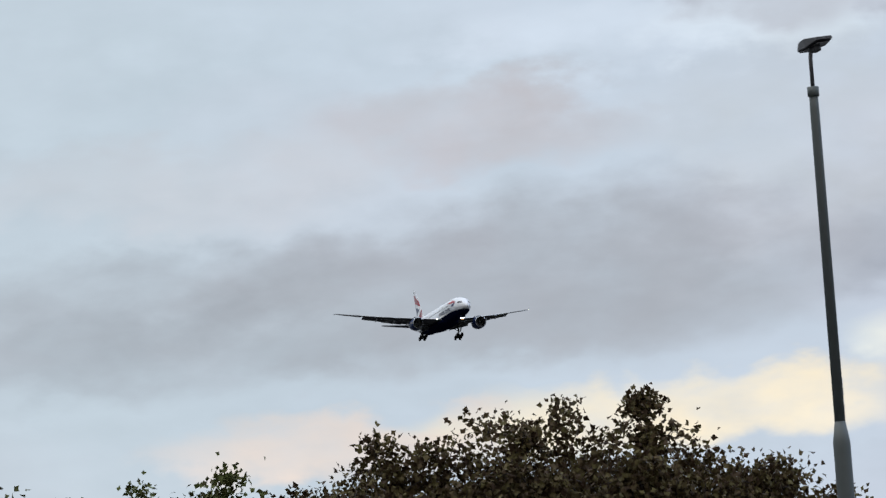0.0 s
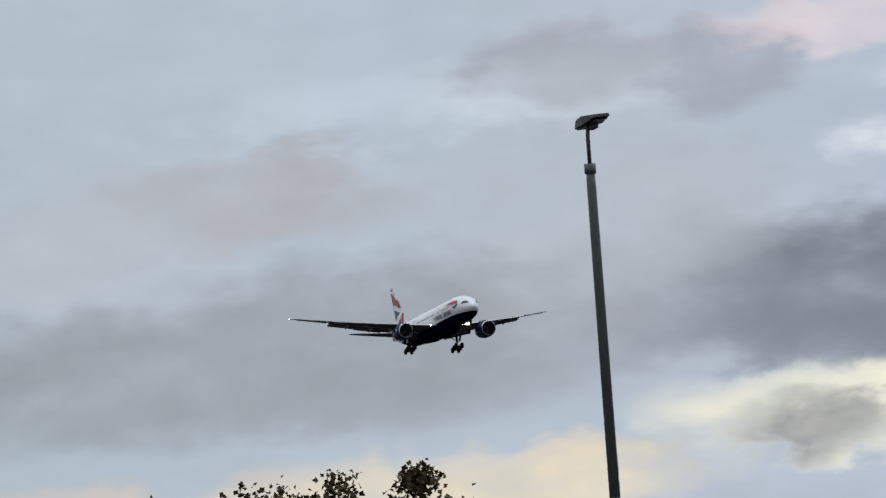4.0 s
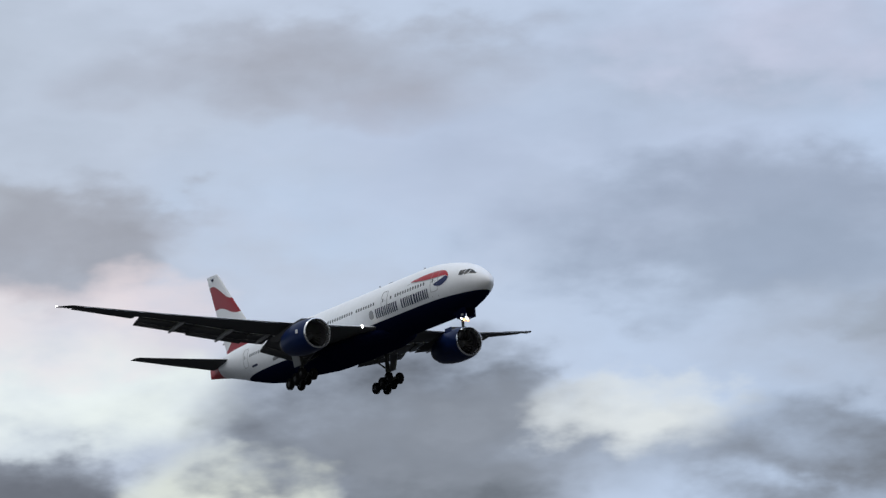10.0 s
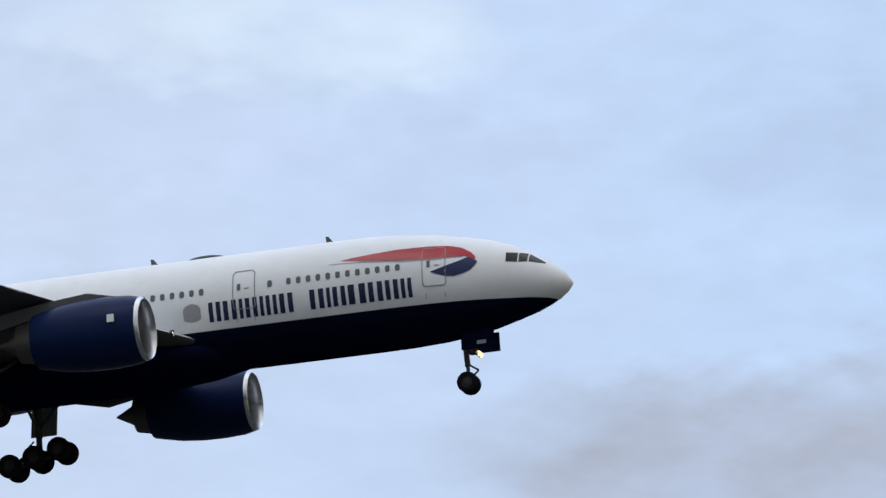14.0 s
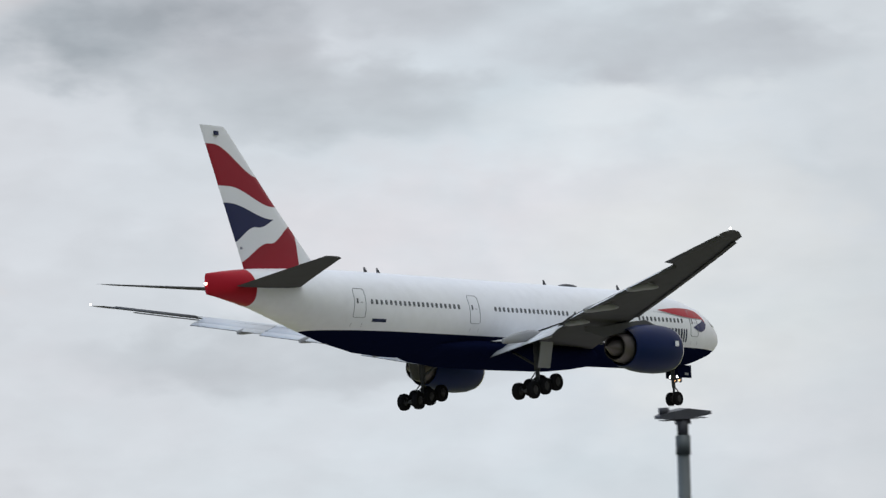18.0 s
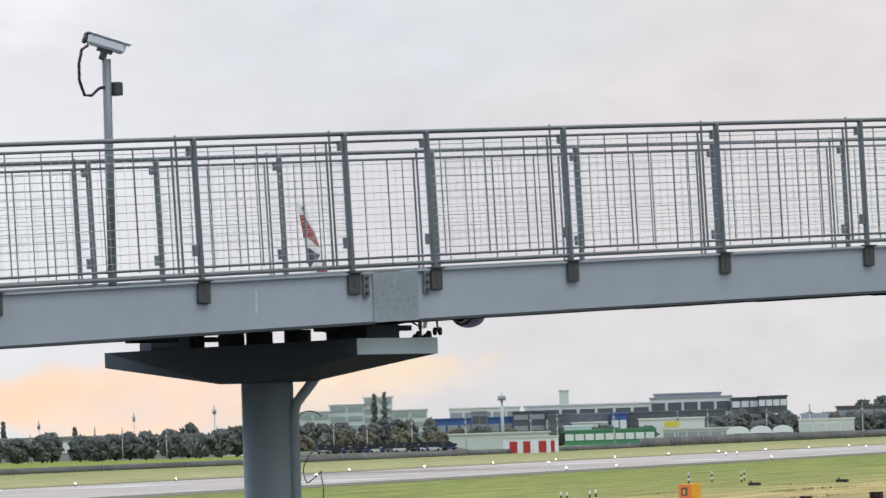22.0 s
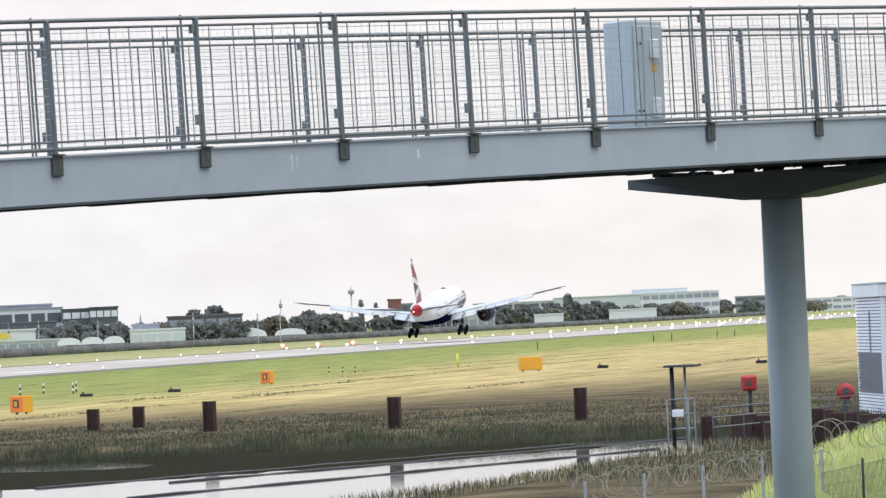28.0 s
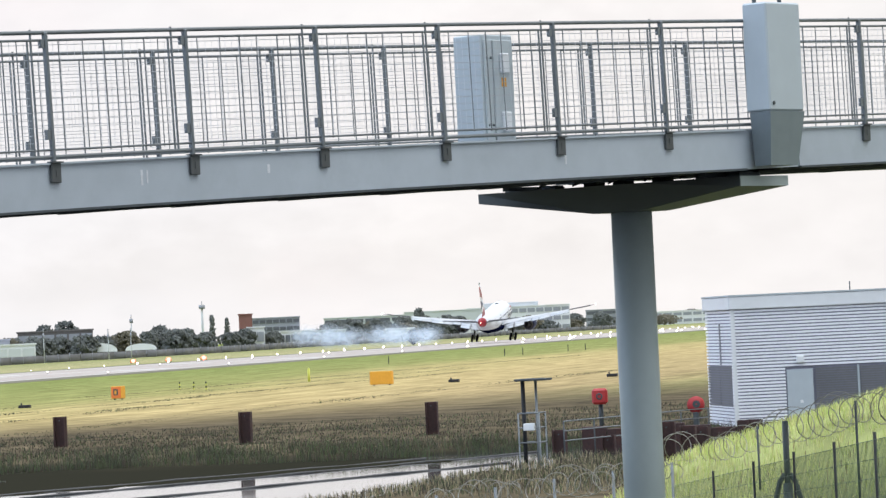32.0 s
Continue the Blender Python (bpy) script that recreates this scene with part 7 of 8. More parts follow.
FAR_BRICK = mat("far_brick", (0.22, 0.1, 0.08), 0.8, 0, 0.1, 0.12)
FAR_BROWN = mat("far_brown_roof", (0.16, 0.145, 0.14), 0.8, 0, 0.1, 0.12)
FAR_YELLOW = mat("far_yellow_sign", (0.7, 0.55, 0.05), 0.6)
# foliage paled and greyed: the haze of distance is put into the colour
FAR_TREE = mat("far_foliage_hazed", (0.125, 0.13, 0.12), 0.9, 0, 0.2, 0.3, random_tint=0.2, spec=0.1)
FAR_TREE2 = mat("far_autumn_foliage_hazed", (0.15, 0.135, 0.1), 0.9, 0, 0.2, 0.3, random_tint=0.2, spec=0.1)


def far_building(a0, a1, lift, wall, label, storeys=3, glass=FAR_DARK, depth=30.0, near=0.0, bands=True, roof=None, bays=0, base=-0.3, name="far_building"):
    """A block between two headings, its storeys set out by rows of windows."""
    mid = (a0 + a1) / 2
    far = reach_at(mid) - near
    w = far * radians(a1 - a0)
    h = up_to(lift, far)
    c = along(mid, far)
    t = thing(name, label, "building", "buildings beyond the airfield", at=(c.x, c.y, 0), turn=-mid)
    bm = bmesh.new()
    box(bm, -w / 2, w / 2, 0, depth, base, h)
    body = part("wall", bm, wall, t)
    bm = bmesh.new()
    box(bm, -w / 2 - 0.4, w / 2 + 0.4, -0.4, depth, h + 0.01, h + 0.5)
    part("roof", bm, roof or wall, t)
    if bands:
        fl = h / storeys
        n = bays or max(2, int(w / 9))
        for s in range(storeys):
            for i in range(n):
                bw = w / n
                bm = bmesh.new()
                box(bm, -w / 2 + i * bw + bw * 0.08, -w / 2 + (i + 1) * bw - bw * 0.08, -0.25, 0.2, s * fl + fl * 0.35, s * fl + fl * 0.8)
                part("window", bm, glass, body)
    return t


# stepped office with pale floors and green-grey glass
GREENGLASS = mat("far_green_glass", (0.3, 0.36, 0.36), 0.3, 0, 0.1, 0.1)
far_building(68.55, 68.98, 0.34, FAR_PALE, "pale stepped office block with plain side wall", 4, GREENGLASS, near=4)
far_building(68.98, 69.42, 0.42, FAR_PALE, "pale stepped office block with green glass floors", 5, GREENGLASS, near=2)
far_building(69.42, 69.78, 0.50, FAR_PALE, "taller pale office core with green glass floors", 6, GREENGLASS)
far_building(69.78, 70.22, 0.33, FAR_PALE, "pale stepped office wing with green glass floors", 4, GREENGLASS, near=3)
far_building(68.2, 68.5, 0.33, FAR_WHITE, "plain pale tower block", 5, FAR_GREY)
far_building(70.3, 70.78, 0.2, FAR_BLUE, "blue metal clad warehouse", 1, FAR_GREY, bays=3)
far_building(70.78, 70.98, 0.28, FAR_GREY, "grey flat roofed service tower", 2, FAR_DARK)
far_building(70.98, 71.3, 0.2, FAR_BLUE, "blue metal clad warehouse", 1, FAR_GREY, bays=2)
far_building(70.5, 71.4, 0.33, FAR_WHITE, "long white hangar with a flat roof", 2, FAR_GREY, near=-80, bays=5)
far_building(71.3, 71.72, 0.26, FAR_DARK, "dark glass office block", 3, FAR_GREY, near=10)
far_building(71.45, 73.05, 0.33, FAR_WHITE, "long white terminal block with dark windows", 2, FAR_DARK, near=-20, bays=7)
far_building(73.05, 74.08, 0.38, FAR_WHITE, "long white terminal block with a raised roof", 2, FAR_DARK, near=-20, bays=5, roof=FAR_GREY)
far_building(73.1, 73.95, 0.43, FAR_GREY, "grey plant room on the terminal roof", 3, FAR_DARK, near=-50, bands=False)
far_building(74.08, 74.42, 0.35, FAR_DARK, "dark glass end of an office", 3, FAR_WHITE, bays=3)
far_building(74.42, 74.78, 0.36, FAR_DARK, "dark glass office with white frames", 3, FAR_WHITE, near=6, bays=4)
far_building(71.75, 74.0, 0.21, mat("far_slate_cladding", (0.15, 0.16, 0.18), 0.6, 0, 0.05, 0.15), "dark slate frontage under the terminal", 3, FAR_DARK, near=40, bays=17)
far_building(72.05, 72.5, 0.1, FAR_WHITE, "low white canopy fronts under the terminal", 1, FAR_DARK, near=60, bays=6)
far_building(72.55, 72.75, 0.2, FAR_BLUE, "narrow blue clad stair tower", 1, FAR_WHITE, near=50, bays=2)
far_building(72.9, 73.73, 0.12, FAR_WHITE, "white shed with a yellow sign", 1, FAR_WHITE, near=110, bands=False)
far_building(71.95, 73.1, 0.0, FAR_GREEN, "low green sheds with white doors", 1, FAR_WHITE, near=170, bays=9)
far_building(71.95, 72.3, 0.06, FAR_WHITE, "low white and blue shed building", 1, FAR_BLUE, near=150, bays=4)
far_building(70.48, 71.76, 0.0, FAR_PALE, "long low grey warehouse", 1, FAR_PALE, near=260, bands=False)
far_building(73.2, 74.1, -0.02, FAR_PALE, "low pale boundary sheds", 1, FAR_GREY, near=180, bays=6)
far_building(74.92, 75.62, 0.05, FAR_WHITE, "white two-storey flat roofed building", 1, FAR_PALE, near=150, bays=4)
far_building(74.95, 75.3, 0.12, FAR_GREY, "grey roof block behind the white building", 1, FAR_DARK, near=120)
far_building(75.4, 76.35, 0.2, FAR_BROWN, "wide brown roofed hangar", 2, FAR_GREY, near=60, bays=6)
far_building(78.2, 78.37, 0.3, FAR_BRICK, "square red brick tower", 3, FAR_BRICK, bands=False)
far_building(78.37, 78.97, 0.24, FAR_GREY, "grey concrete office block", 4, FAR_DARK, near=-30, bays=7)
far_building(78.3, 78.52, 0.13, FAR_WHITE, "small white block beside the brick tower", 1, FAR_GREY, near=60, bays=2)
far_building(78.7, 79.15, 0.06, FAR_WHITE, "low white sheds with dark doors", 1, FAR_DARK, near=120, bays=6)
far_building(79.0, 79.55, 0.05, FAR_PALE, "low pale flat roofed depot", 1, FAR_GREY, near=100, bays=5)
far_building(79.28, 80.3, 0.2, FAR_PALE, "long grey hangar with a flat roof", 3, FAR_DARK, near=-100, bays=6)
far_building(80.3, 81.4, 0.23, FAR_PALE, "long grey hangar with a flat roof", 1, FAR_PALE, near=-140, bands=False)
far_building(81.1, 82.4, 0.24, FAR_WHITE, "white airport office with rows of windows", 3, FAR_GREY, near=-40, bays=12)
far_building(81.3, 82.0, 0.29, FAR_PALE, "white rooftop plant room", 1, FAR_GREY, near=-90, bays=5)
far_building(80.05, 80.42, 0.03, FAR_WHITE, "low white trailer shed", 1, FAR_PALE, near=200, bands=False)
far_building(81.0, 81.6, 0.05, FAR_WHITE, "low white trailer shed", 1, FAR_PALE, near=200, bands=False)
far_building(82.6, 83.0, 0.15, FAR_GREY, "dark distant office block", 3, FAR_DARK)
far_building(83.2, 84.2, 0.09, FAR_WHITE, "pale distant airport building", 2, FAR_GREY, bays=8)
far_building(66.2, 67.6, 0.08, FAR_GREY, "row of low grey yard sheds", 1, FAR_WHITE, near=200, bays=9)
far_building(64.5, 66.1, 0.12, FAR_GREY, "row of low grey yard sheds", 1, FAR_WHITE, near=120, bays=9)
far_building(67.6, 68.2, 0.1, FAR_WHITE, "low white flat roofed yard office", 1, FAR_GREY, near=150, bays=5)
far_building(62.0, 64.3, 0.1, FAR_BROWN, "row of brown roofed terraced houses", 2, FAR_GREY, near=80, bays=14)
# yellow sign
c = along(73.32, reach_at(73.3) - 112)
t = thing("shop_sign", "plain yellow sign on a white shed", "sign", at=(c.x, c.y, up_to(0.055, reach_at(73.3) - 112)), turn=-73.3)
bm = bmesh.new()
box(bm, -2.6, 2.6, -0.5, -0.02, -0.9, 0.9)
part("board", bm, FAR_YELLOW, t)
# tall distant block, the haze put into its very pale colour
far_building(71.9, 72.02, 0.52, mat("hazy_tower", (0.6, 0.62, 0.65), 0.8), "distant tower with haze painted into its pale colour", 6, FAR_WHITE, near=-900, bands=False)

# arched white canopies
for a0, a1, lift, near in ((76.15, 76.65, 0.03, 120), (76.75, 77.15, 0.0, 160), (74.0, 74.3, 0.0, 260), (74.3, 74.58, 0.0, 262), (74.58, 74.85, 0.0, 264)):
    mid = (a0 + a1) / 2
    far = reach_at(mid) - near
    w, h = far * radians(a1 - a0), up_to(lift, far)
    c = along(mid, far)
    t = thing("canopy", "white arched canopy roof on columns", "canopy", "canopies", at=(c.x, c.y, 0), turn=-mid)
    bm = bmesh.new()
    rings = []
    for y in (0, 14):
        rings.append([(w / 2 * math.cos(math.pi * k / 12), y, 2.4 + (h - 2.4) * math.sin(math.pi * k / 12) ** 0.8) for k in range(13)] + [(-w / 2 * 0.98 * math.cos(math.pi * k / 12), y, 2.2 + 0.15 * math.sin(math.pi * k / 12)) for k in range(13)])
    loft(bm, rings)
    part("roof", fixed(bm), WHITE, t)
    for sx in (-0.48, 0, 0.48):
        bm = bmesh.new()
        box(bm, sx * w - 0.2, sx * w + 0.2, 0.5, 0.9, -0.2, 2.4)
        part("column", bm, UNDER, t)


def far_tree(head, lift, wide, near, mat_, rnd, slim=False):
    far = reach_at(head) - near
    h = up_to(lift, far)
    c = along(head, far)
    w = far * radians(wide) / 2
    t = thing("tree", "dark slender poplar beyond the airfield" if slim else "dark broad tree beyond the airfield", "tree", "trees beyond the airfield", at=(c.x, c.y, 0))
    bm = bmesh.new()
    tube(bm, [(0, 0, -0.3), (0.2, 0, h * 0.4), (0, 0.2, h * 0.8)], [0.4, 0.3, 0.1], 6)
    for i in range(4):
        a = i * 1.6
        tube(bm, [(0.1, 0, h * 0.35), (w * 0.5 * math.cos(a), w * 0.5 * math.sin(a), h * 0.65)], [0.15, 0.05], 4)
    part("trunk", bm, BARK, t)
    verts, faces = [], []
    n = 190 if slim else 330
    for i in range(n):
        a, u = rnd.uniform(0, 6.28), rnd.random()
        z = h * (0.12 + 0.88 * u)
        prof = math.sin(math.pi * min(0.97, 0.12 + 0.84 * u)) ** 0.55
        r = w * prof * math.sqrt(rnd.uniform(0.15, 1.0)) * (0.85 + 0.25 * math.sin(a * 3 + u * 9))
        p = Vector((r * math.cos(a), r * math.sin(a), z))
        s = rnd.uniform(0.7, 1.5) * (0.7 if slim else 1.0)
        e1 = Vector((rnd.gauss(0, 1), rnd.gauss(0, 1), rnd.gauss(0, 1))).normalized() * s
        e2 = e1.orthogonal().normalized() * s * rnd.uniform(0.5, 1)
        e3 = e1.cross(e2).normalized() * s * 0.5
        k = len(verts)
        verts += [p + e1, p + e2, p - e1, p - e2, p + e3, p - e3]
        faces += [(k, k + 1, k + 4), (k + 1, k + 2, k + 4), (k + 2, k + 3, k + 4), (k + 3, k, k + 4), (k + 1, k, k + 5), (k + 2, k + 1, k + 5), (k + 3, k + 2, k + 5), (k, k + 3, k + 5)]
    me = bpy.data.meshes.new("crown")
    me.from_pydata(verts, [], faces)
    me.materials.append(mat_)
    ob = new("crown", me)
    ob.parent = t


rndf = random.Random(11)
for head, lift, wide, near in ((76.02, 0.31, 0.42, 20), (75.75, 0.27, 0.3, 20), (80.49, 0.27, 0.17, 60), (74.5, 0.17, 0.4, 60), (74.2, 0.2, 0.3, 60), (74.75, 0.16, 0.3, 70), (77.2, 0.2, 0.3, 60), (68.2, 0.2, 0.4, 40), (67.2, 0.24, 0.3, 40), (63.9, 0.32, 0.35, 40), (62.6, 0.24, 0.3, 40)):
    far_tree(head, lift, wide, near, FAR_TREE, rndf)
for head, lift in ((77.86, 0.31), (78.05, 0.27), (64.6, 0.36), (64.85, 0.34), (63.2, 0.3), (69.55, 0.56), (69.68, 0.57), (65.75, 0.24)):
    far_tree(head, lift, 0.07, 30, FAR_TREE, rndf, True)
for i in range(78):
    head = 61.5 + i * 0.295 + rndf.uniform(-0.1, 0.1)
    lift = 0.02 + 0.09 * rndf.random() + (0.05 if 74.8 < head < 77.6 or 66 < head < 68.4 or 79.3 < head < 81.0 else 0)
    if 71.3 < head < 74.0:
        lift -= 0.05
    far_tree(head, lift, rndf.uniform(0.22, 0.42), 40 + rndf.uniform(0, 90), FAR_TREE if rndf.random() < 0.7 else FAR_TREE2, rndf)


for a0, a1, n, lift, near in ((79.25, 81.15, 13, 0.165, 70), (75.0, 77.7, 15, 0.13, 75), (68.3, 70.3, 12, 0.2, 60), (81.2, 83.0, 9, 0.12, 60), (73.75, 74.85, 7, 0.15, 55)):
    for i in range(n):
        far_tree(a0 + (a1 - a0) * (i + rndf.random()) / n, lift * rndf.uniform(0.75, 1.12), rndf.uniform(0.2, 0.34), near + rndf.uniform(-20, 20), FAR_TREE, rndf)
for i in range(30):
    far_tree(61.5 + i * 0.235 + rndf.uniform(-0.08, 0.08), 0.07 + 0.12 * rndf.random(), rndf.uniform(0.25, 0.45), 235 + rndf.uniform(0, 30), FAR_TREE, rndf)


def mast(head, lift, near, label, r=0.6):
    far = reach_at(head) - near
    h = up_to(lift, far)
    c = along(head, far)
    t = thing("mast", label, "mast", "masts", at=(c.x, c.y, 0))
    bm = bmesh.new()
    tube(bm, [(0, 0, -0.2), (0, 0, h)], [r, r * 0.5], 8)
    part("shaft", bm, FAR_PALE, t)
    bm = bmesh.new()
    tube(bm, [(0, 0, h - 1.6), (0, 0, h)], r * 1.9, 8)
    part("head", bm, FAR_GREY, t)
    bm = bmesh.new()
    tube(bm, [(0, 0, h), (0, 0, h + 1.5)], 0.15, 6)
    part("aerial", bm, FAR_GREY, t)


mast(77.74, 0.45, 0, "tall pale communications mast", 0.7)
mast(76.84, 0.32, 30, "thin pale grey steel mast", 0.35)
mast(71.17, 0.48, 60, "lattice mast with a square head", 0.8)
mast(67.52, 0.42, 60, "thin mast with a lamp head", 0.4)
mast(66.5, 0.36, 60, "thin grey steel lamp mast", 0.3)
mast(65.3, 0.3, 60, "thin grey steel lamp mast", 0.3)
for i in range(26):
    mast(61.5 + i * 0.62 + rndf.uniform(-0.2, 0.2), 0.12 + rndf.uniform(0, 0.08), 260, "slim lighting column beyond the fence", 0.16)

# boundary fence
FENCEGREY = mat("boundary_fence_grey", (0.13, 0.132, 0.14), 0.7, 0, 0.2, 0.3, stain=0.5, stain_col=(0.2, 0.2, 0.2))
bf = tagged(new("boundary_fence"), "long dark grey boundary fence of the airfield", "fence", kind="structure")
for i in range(64):
    x = 560 + i * 36
    y = 340 + 6 * math.sin(i * 0.4)
    y2 = 340 + 6 * math.sin((i + 1) * 0.4)
    tall = 1.1 if x < 1090 else 2.3
    bm = bmesh.new()
    loft(bm, [[(x, y, -0.2), (x, y + 0.15, -0.2), (x, y + 0.15, tall), (x, y, tall)], [(x + 36, y2, -0.2), (x + 36, y2 + 0.15, -0.2), (x + 36, y2 + 0.15, tall), (x + 36, y2, tall)]])
    part("panel", fixed(bm), FENCEGREY, bf)
    for k in range(3):
        s_ = k / 3
        bm = bmesh.new()
        tube(bm, [(x + 36 * s_, y + (y2 - y) * s_ - 0.1, -0.2), (x + 36 * s_, y + (y2 - y) * s_ - 0.1, tall + 0.4)], 0.08, 6)
        part("post", bm, FAR_GREY, bf)

# red and white striped hut beside the runway
t = thing("striped_hut", "low hut with red and white striped walls", "hut", at=(along(71.52, 1040).x, along(71.52, 1040).y, 0), turn=-71.5)
bm = bmesh.new()
box(bm, -6.4, 6.4, 0.1, 5, 0, 3.55)
hb = part("wall", bm, WHITE, t)
x = -6.4
for i, w in enumerate((1.5, 1.8, 1.3, 1.7, 1.9, 1.8, 1.0, 0.9, 0.9)):
    bm = bmesh.new()
    box(bm, x, x + w - 0.02, 0.0, 0.09, 0.0, 2.7 if i not in (0, 2) else 1.5 + (i % 4))
    part("stripe", bm, RED if i % 2 else WHITE, hb)
    x += w
bm = bmesh.new()
box(bm, -6.6, 6.6, -0.2, 5.2, 3.56, 3.9)
part("roof", bm, FAR_PALE, t)

# parked cars beyond the fence
car_cols = [mat("car_paint_" + n, c, 0.3, 0.3) for n, c in (("white", (0.6, 0.6, 0.6)), ("silver", (0.35, 0.36, 0.37)), ("black", (0.03, 0.03, 0.035)), ("blue", (0.05, 0.08, 0.2)), ("grey", (0.14, 0.14, 0.15)))]
proto = []
for m in car_cols:
    c = thing("car", "parked car beyond the airfield fence", "car", "parked cars", at=(0, 0, -50))
    bm = bmesh.new()
    rings = [[(-2.1, y, 0.3), (2.1, y, 0.3), (2.15, y, 0.75), (1.1, y, 0.95), (-1.9, y, 0.98), (-2.15, y, 0.8)] for y in (-0.85, 0.85)]
    loft(bm, rings)
    part("body", fixed(bm), m, c)
    bm = bmesh.new()
    rings = [[(-1.7, y, 0.97), (1.0, y, 0.95), (0.35, y * 0.85, 1.45), (-1.2, y * 0.85, 1.45)] for y in (-0.8, 0.8)]
    loft(bm, rings)
    part("cabin", fixed(bm), GLASS, c)
    for sx in (-1.3, 1.3):
        for sy in (-0.8, 0.8):
            bm = bmesh.new()
            turned(bm, [(-0.1, 0.02), (-0.1, 0.32), (0.1, 0.32), (0.1, 0.02)], "Y", 12, (sx, sy, 0.32), True)
            part("wheel", fixed(bm), TYRE, c)
    proto.append(c)
k = 0
for row in range(3):
    for i in range(17):
        head = 68.9 + i * 0.098 + rndf.uniform(-0.02, 0.02)
        p = along(head, 1130 + row * 22)
        m = pose(p.x, p.y, 0.85 + row * 0.4, 0, 0, -head + rndf.uniform(-15, 15))
        if k < len(proto):
            proto[k].matrix_basis = m
        else:
            copy_thing(proto[rndf.randrange(len(proto))], m)
        k += 1
# raised deck of the car park
bm = bmesh.new()
ca, cb = along(68.6, 1122), along(70.75, 1122)
loft(bm, [[(ca.x, ca.y, -0.2), (ca.x, ca.y, 0.84), (ca.x + 60, ca.y + 25, 1.6), (ca.x + 60, ca.y + 25, -0.2)], [(cb.x, cb.y, -0.2), (cb.x, cb.y, 0.84), (cb.x + 60, cb.y + 25, 1.6), (cb.x + 60, cb.y + 25, -0.2)]])
tagged(part("car_park", fixed(bm), SHOULDER), "sloping asphalt car park", "car park", kind="structure")

# ---- tyre smoke ----
SMOKE = bpy.data.materials.new("tyre_smoke")
SMOKE.use_nodes = True
nt = SMOKE.node_tree
nt.nodes.clear()
s_out = nt.nodes.new("ShaderNodeOutputMaterial")
s_tr = nt.nodes.new("ShaderNodeBsdfTransparent")
s_di = nt.nodes.new("ShaderNodeBsdfDiffuse")
s_tl = nt.nodes.new("ShaderNodeBsdfTranslucent")
for n in (s_di, s_tl):
    n.inputs["Color"].default_value = (0.76, 0.88, 1.0, 1)
s_body = nt.nodes.new("ShaderNodeMixShader")
nt.links.new(s_di.outputs[0], s_body.inputs[1])
nt.links.new(s_tl.outputs[0], s_body.inputs[2])
s_mx = nt.nodes.new("ShaderNodeMixShader")
s_co = nt.nodes.new("ShaderNodeTexCoord")
s_nz = nt.nodes.new("ShaderNodeTexNoise")
s_nz.inputs["Scale"].default_value = 1.6
s_nz.inputs["Detail"].default_value = 5
nt.links.new(s_co.outputs["Object"], s_nz.inputs["Vector"])
# thick in the middle of a puff, thin towards its rim
s_sep = nt.nodes.new("ShaderNodeSeparateXYZ")
nt.links.new(s_co.outputs["Object"], s_sep.inputs[0])
s_flat = nt.nodes.new("ShaderNodeCombineXYZ")
nt.links.new(s_sep.outputs["Y"], s_flat.inputs[0])
nt.links.new(s_sep.outputs["Z"], s_flat.inputs[1])
s_len = nt.nodes.new("ShaderNodeVectorMath")
s_len.operation = "LENGTH"
nt.links.new(s_flat.outputs[0], s_len.inputs[0])
s_rim = nt.nodes.new("ShaderNodeMapRange")
s_rim.interpolation_type = "SMOOTHSTEP"
s_rim.inputs["From Min"].default_value = 0.95
s_rim.inputs["From Max"].default_value = 0.1
nt.links.new(s_len.outputs["Value"], s_rim.inputs["Value"])
s_mr = nt.nodes.new("ShaderNodeMapRange")
s_mr.inputs["From Min"].default_value = 0.3
s_mr.inputs["From Max"].default_value = 0.7
s_mr.inputs["To Min"].default_value = 0.02
s_mr.inputs["To Max"].default_value = 0.6
nt.links.new(s_nz.outputs[0], s_mr.inputs["Value"])
s_al = nt.nodes.new("ShaderNodeMath")
s_al.operation = "MULTIPLY"
nt.links.new(s_mr.outputs[0], s_al.inputs[0])
nt.links.new(s_rim.outputs[0], s_al.inputs[1])
s_body.inputs[0].default_value = 0.5
nt.links.new(s_al.outputs[0], s_mx.inputs[0])
nt.links.new(s_tr.outputs[0], s_mx.inputs[1])
nt.links.new(s_body.outputs[0], s_mx.inputs[2])
nt.links.new(s_mx.outputs[0], s_out.inputs["Surface"])


def smoke_cloud(puffs, seed):
    """Puffs given by (along, across, height, half width, half height)."""
    rnd = random.Random(seed)
    t = thing("tyre_smoke", "thin blue-grey tyre smoke over the runway", "smoke", "tyre smoke")
    for x, y, z, w, h in puffs:
        bm = bmesh.new()
        bmesh.ops.create_icosphere(bm, subdivisions=3, radius=1.0)
        off = Vector((rnd.uniform(0, 50), rnd.uniform(0, 50), 0))
        for v in bm.verts:
            v.co += Vector(noise.noise_vector(v.co * 1.3 + off)) * 0.22
        for f in bm.faces:
            f.smooth = True
        ob = part("puff", bm, SMOKE, t)
        ob.matrix_basis = pose(x, y, z, 0, 0, rnd.uniform(-12, 12)) @ Matrix.Diagonal((w * 0.4, w * 1.1, h * 1.35, 1))
    return t


smoke_left = smoke_cloud([(0, 0, 2.6, 4.6, 2.7), (-3, 3.6, 2.9, 5.0, 2.9), (2, 7, 3.3, 4.8, 3.0), (-5, 10.5, 3.5, 4.6, 2.7)], 1)
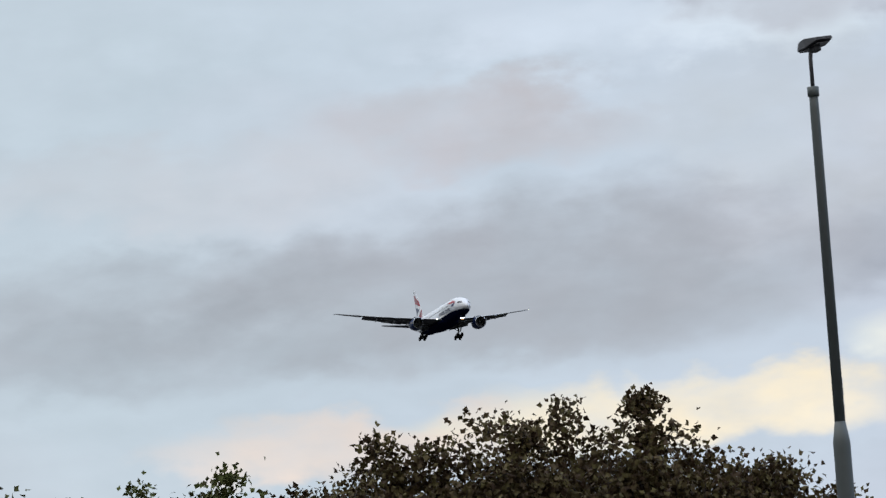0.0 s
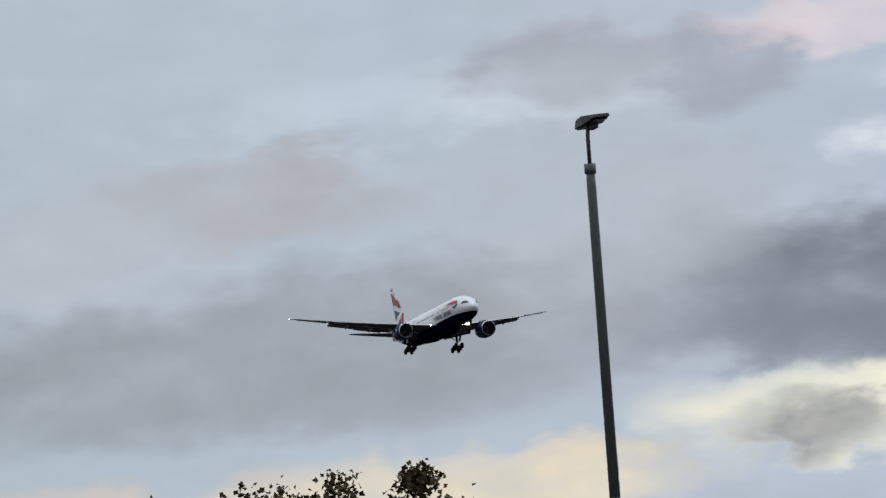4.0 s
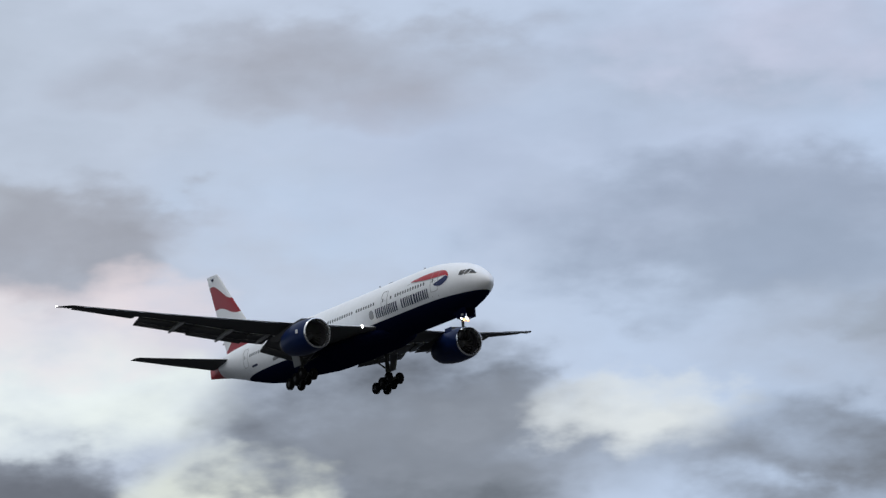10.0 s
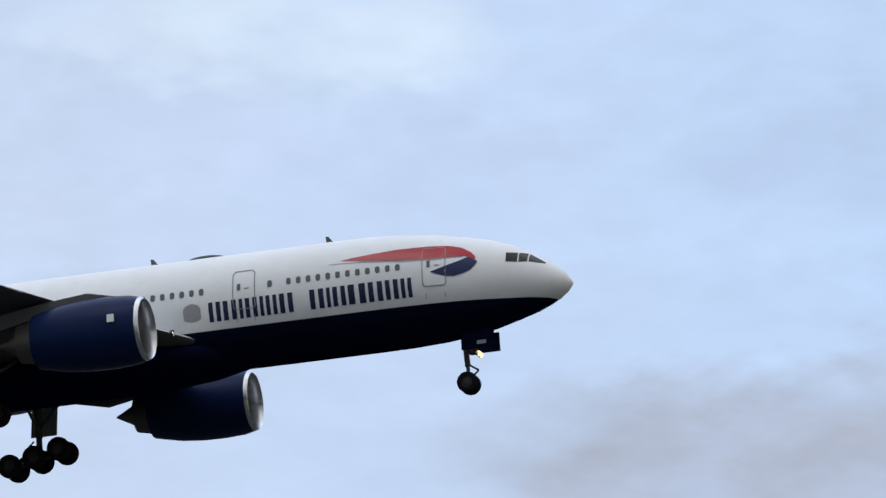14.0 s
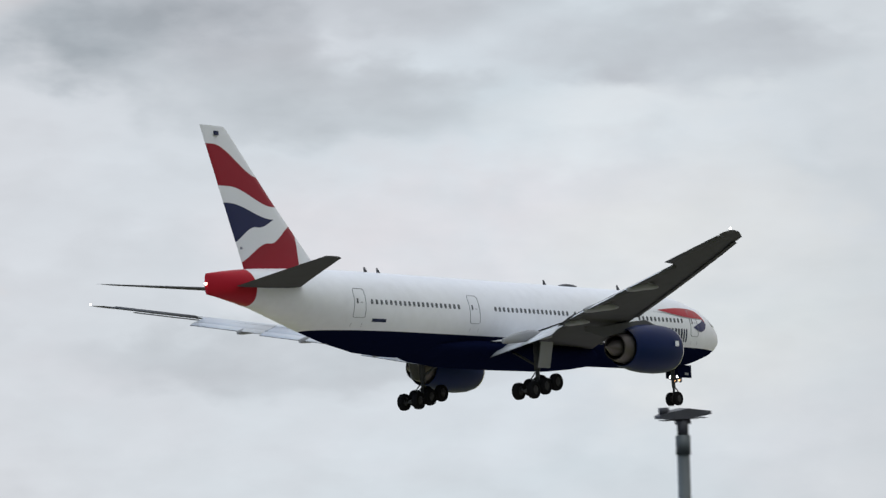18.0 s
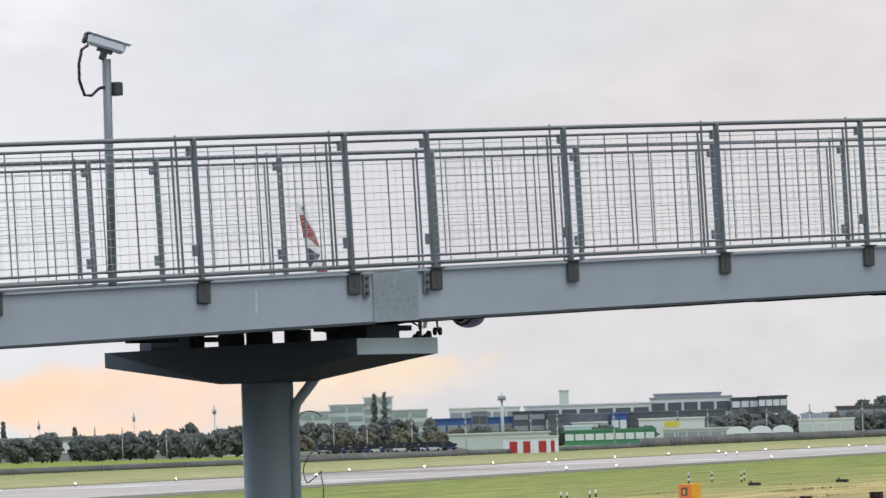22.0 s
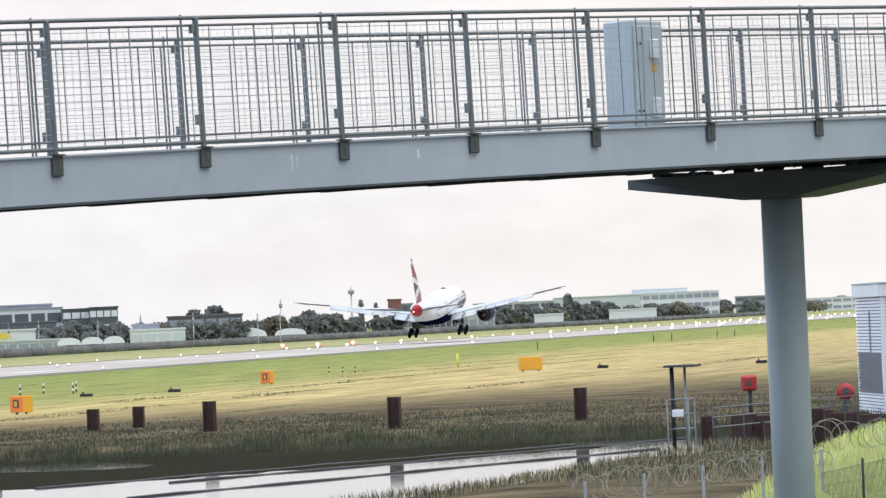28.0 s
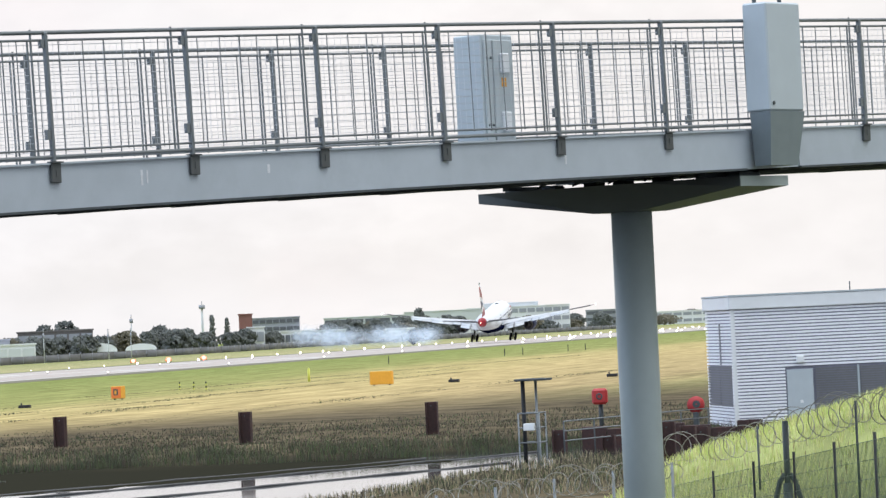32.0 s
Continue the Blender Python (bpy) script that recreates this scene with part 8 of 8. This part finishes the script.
smoke_right = smoke_cloud([(0, 0, 2.3, 5.0, 2.6), (-4, -4, 2.5, 5.0, 2.5), (3, 6, 3.0, 6.5, 3.0)], 2)
smoke_trail = smoke_cloud([(0, 2, 2.0, 5.0, 2.3), (-8, 6, 2.7, 5.5, 2.8), (5, -4, 1.9, 4.0, 2.1)], 4)


FLIGHT = [  # seconds, x, y, z, pitch, bank, heading in degrees
    (0.0, -1331.2, 233.2, 141.68, 1.79, -1.15, 4.42),
    (0.5, -1288.5, 231.6, 138.68, 1.61, -1.03, 4.42),
    (1.0, -1245.8, 230.1, 135.72, 1.47, -0.91, 4.40),
    (1.5, -1203.0, 228.6, 132.81, 1.33, -0.66, 4.37),
    (2.0, -1160.1, 227.1, 129.97, 1.21, -0.28, 4.32),
    (2.5, -1117.1, 225.7, 127.17, 1.04, -0.23, 4.28),
    (3.2, -1056.9, 223.9, 123.42, 0.96, -0.25, 4.26),
    (3.8, -1004.9, 222.5, 120.29, 1.02, -0.28, 4.26),
    (4.5, -944.0, 220.8, 116.39, 1.00, -0.16, 4.22),
    (5.0, -900.2, 219.6, 113.44, 0.89, 0.04, 4.16),
    (5.5, -856.5, 218.4, 110.37, 0.89, 0.11, 4.15),
    (6.0, -812.6, 217.1, 107.19, 0.88, 0.11, 4.19),
    (6.5, -768.8, 215.8, 103.99, 0.95, 0.08, 4.26),
    (7.0, -724.9, 214.3, 100.83, 1.10, 0.08, 4.35),
    (7.5, -681.0, 212.9, 97.75, 1.39, 0.07, 4.40),
    (8.0, -637.1, 211.4, 94.82, 1.57, 0.48, 4.50),
    (8.5, -592.9, 210.2, 92.00, 2.00, 0.88, 4.55),
    (9.0, -548.0, 209.6, 89.25, 2.23, 0.81, 4.59),
    (9.5, -502.6, 209.5, 86.57, 2.41, 0.54, 4.54),
    (10.0, -457.0, 209.8, 83.93, 2.66, 0.24, 4.37),
    (10.5, -411.5, 210.4, 81.35, 2.60, 0.07, 4.22),
    (11.0, -366.1, 211.3, 78.80, 2.69, 0.05, 4.00),
    (11.5, -320.8, 212.4, 76.29, 2.56, 0.30, 3.91),
    (12.0, -275.8, 213.5, 73.79, 2.33, 1.00, 3.70),
    (12.5, -231.1, 214.6, 71.32, 2.08, 1.19, 3.41),
    (13.0, -186.5, 215.7, 68.78, 2.02, 0.96, 3.15),
    (13.5, -142.0, 216.6, 66.26, 1.97, 0.81, 2.86),
    (14.0, -97.6, 217.2, 63.75, 1.77, 1.14, 2.54),
    (14.5, -53.2, 217.6, 61.18, 1.65, 1.6, 2.24),
    (15.0, -8.8, 217.6, 58.55, 1.62, 1.6, 1.91),
    (15.5, 35.4, 217.3, 55.83, 1.23, -0.4, 1.34),
    (16.0, 80.3, 216.2, 52.77, 1.07, -1.3, 0.93),
    (16.5, 126.1, 214.0, 49.29, 1.19, -1.12, 0.80),
    (17.0, 171.8, 211.9, 45.78, 1.35, -0.34, 0.87),
    (17.5, 216.4, 210.9, 42.83, 1.61, -0.03, 1.04),
    (18.0, 260.1, 210.8, 40.32, 1.89, -0.21, 1.24),
    (19.0, 342.1, 212.1, 35.96, 2.25, 0.26, 1.95),
    (20.0, 417.7, 211.5, 31.79, 2.66, 1.04, 2.65),
    (21.0, 486.2, 208.5, 27.34, 2.73, -0.86, 2.81),
    (22.0, 552.4, 205.0, 22.78, 3.27, 0.00, 2.73),
    (23.0, 617.9, 201.1, 19.78, 3.16, 0.98, 2.67),
    (24.5, 718.0, 196.5, 15.01, 3.53, 0.25, 2.60),
    (25.0, 752.3, 195.3, 13.62, 3.67, 0.25, 2.50),
    (26.0, 822.0, 193.1, 10.91, 3.71, -0.04, 2.40),
    (29.0, 1047.2, 191.9, 7.35, 4.75, -1.18, 2.29),
    (30.0, 1121.6, 191.7, 7.06, 4.77, -0.50, 2.26),
    (31.0, 1196.1, 191.7, 7.06, 4.91, -0.07, 2.26),
    (32.0, 1270.7, 191.7, 7.07, 5.11, 0.03, 2.27),
]


def motions():
    walk(airliner, [(t, pose(x, y, z, bank, -pitch, head)) for t, x, y, z, pitch, bank, head in FLIGHT])
    # each burst of smoke leaves the tyres as they touch, then rises and drifts
    for burst, x, y, t0 in ((smoke_left, 1062.0, 197.0, 28.6), (smoke_right, 1092.0, 186.0, 29.3), (smoke_trail, 1125.0, 194.0, 30.0)):
        walk(burst, [(0.0, pose(x, y, -16)), (t0 - 0.5, pose(x, y, -16)), (t0 + 0.4, pose(x + 18, y, -0.5)), (31.0, pose(x + 26, y + 2, 0.6)), (32.0, pose(x + 28, y + 3, 1.0))])


motions()
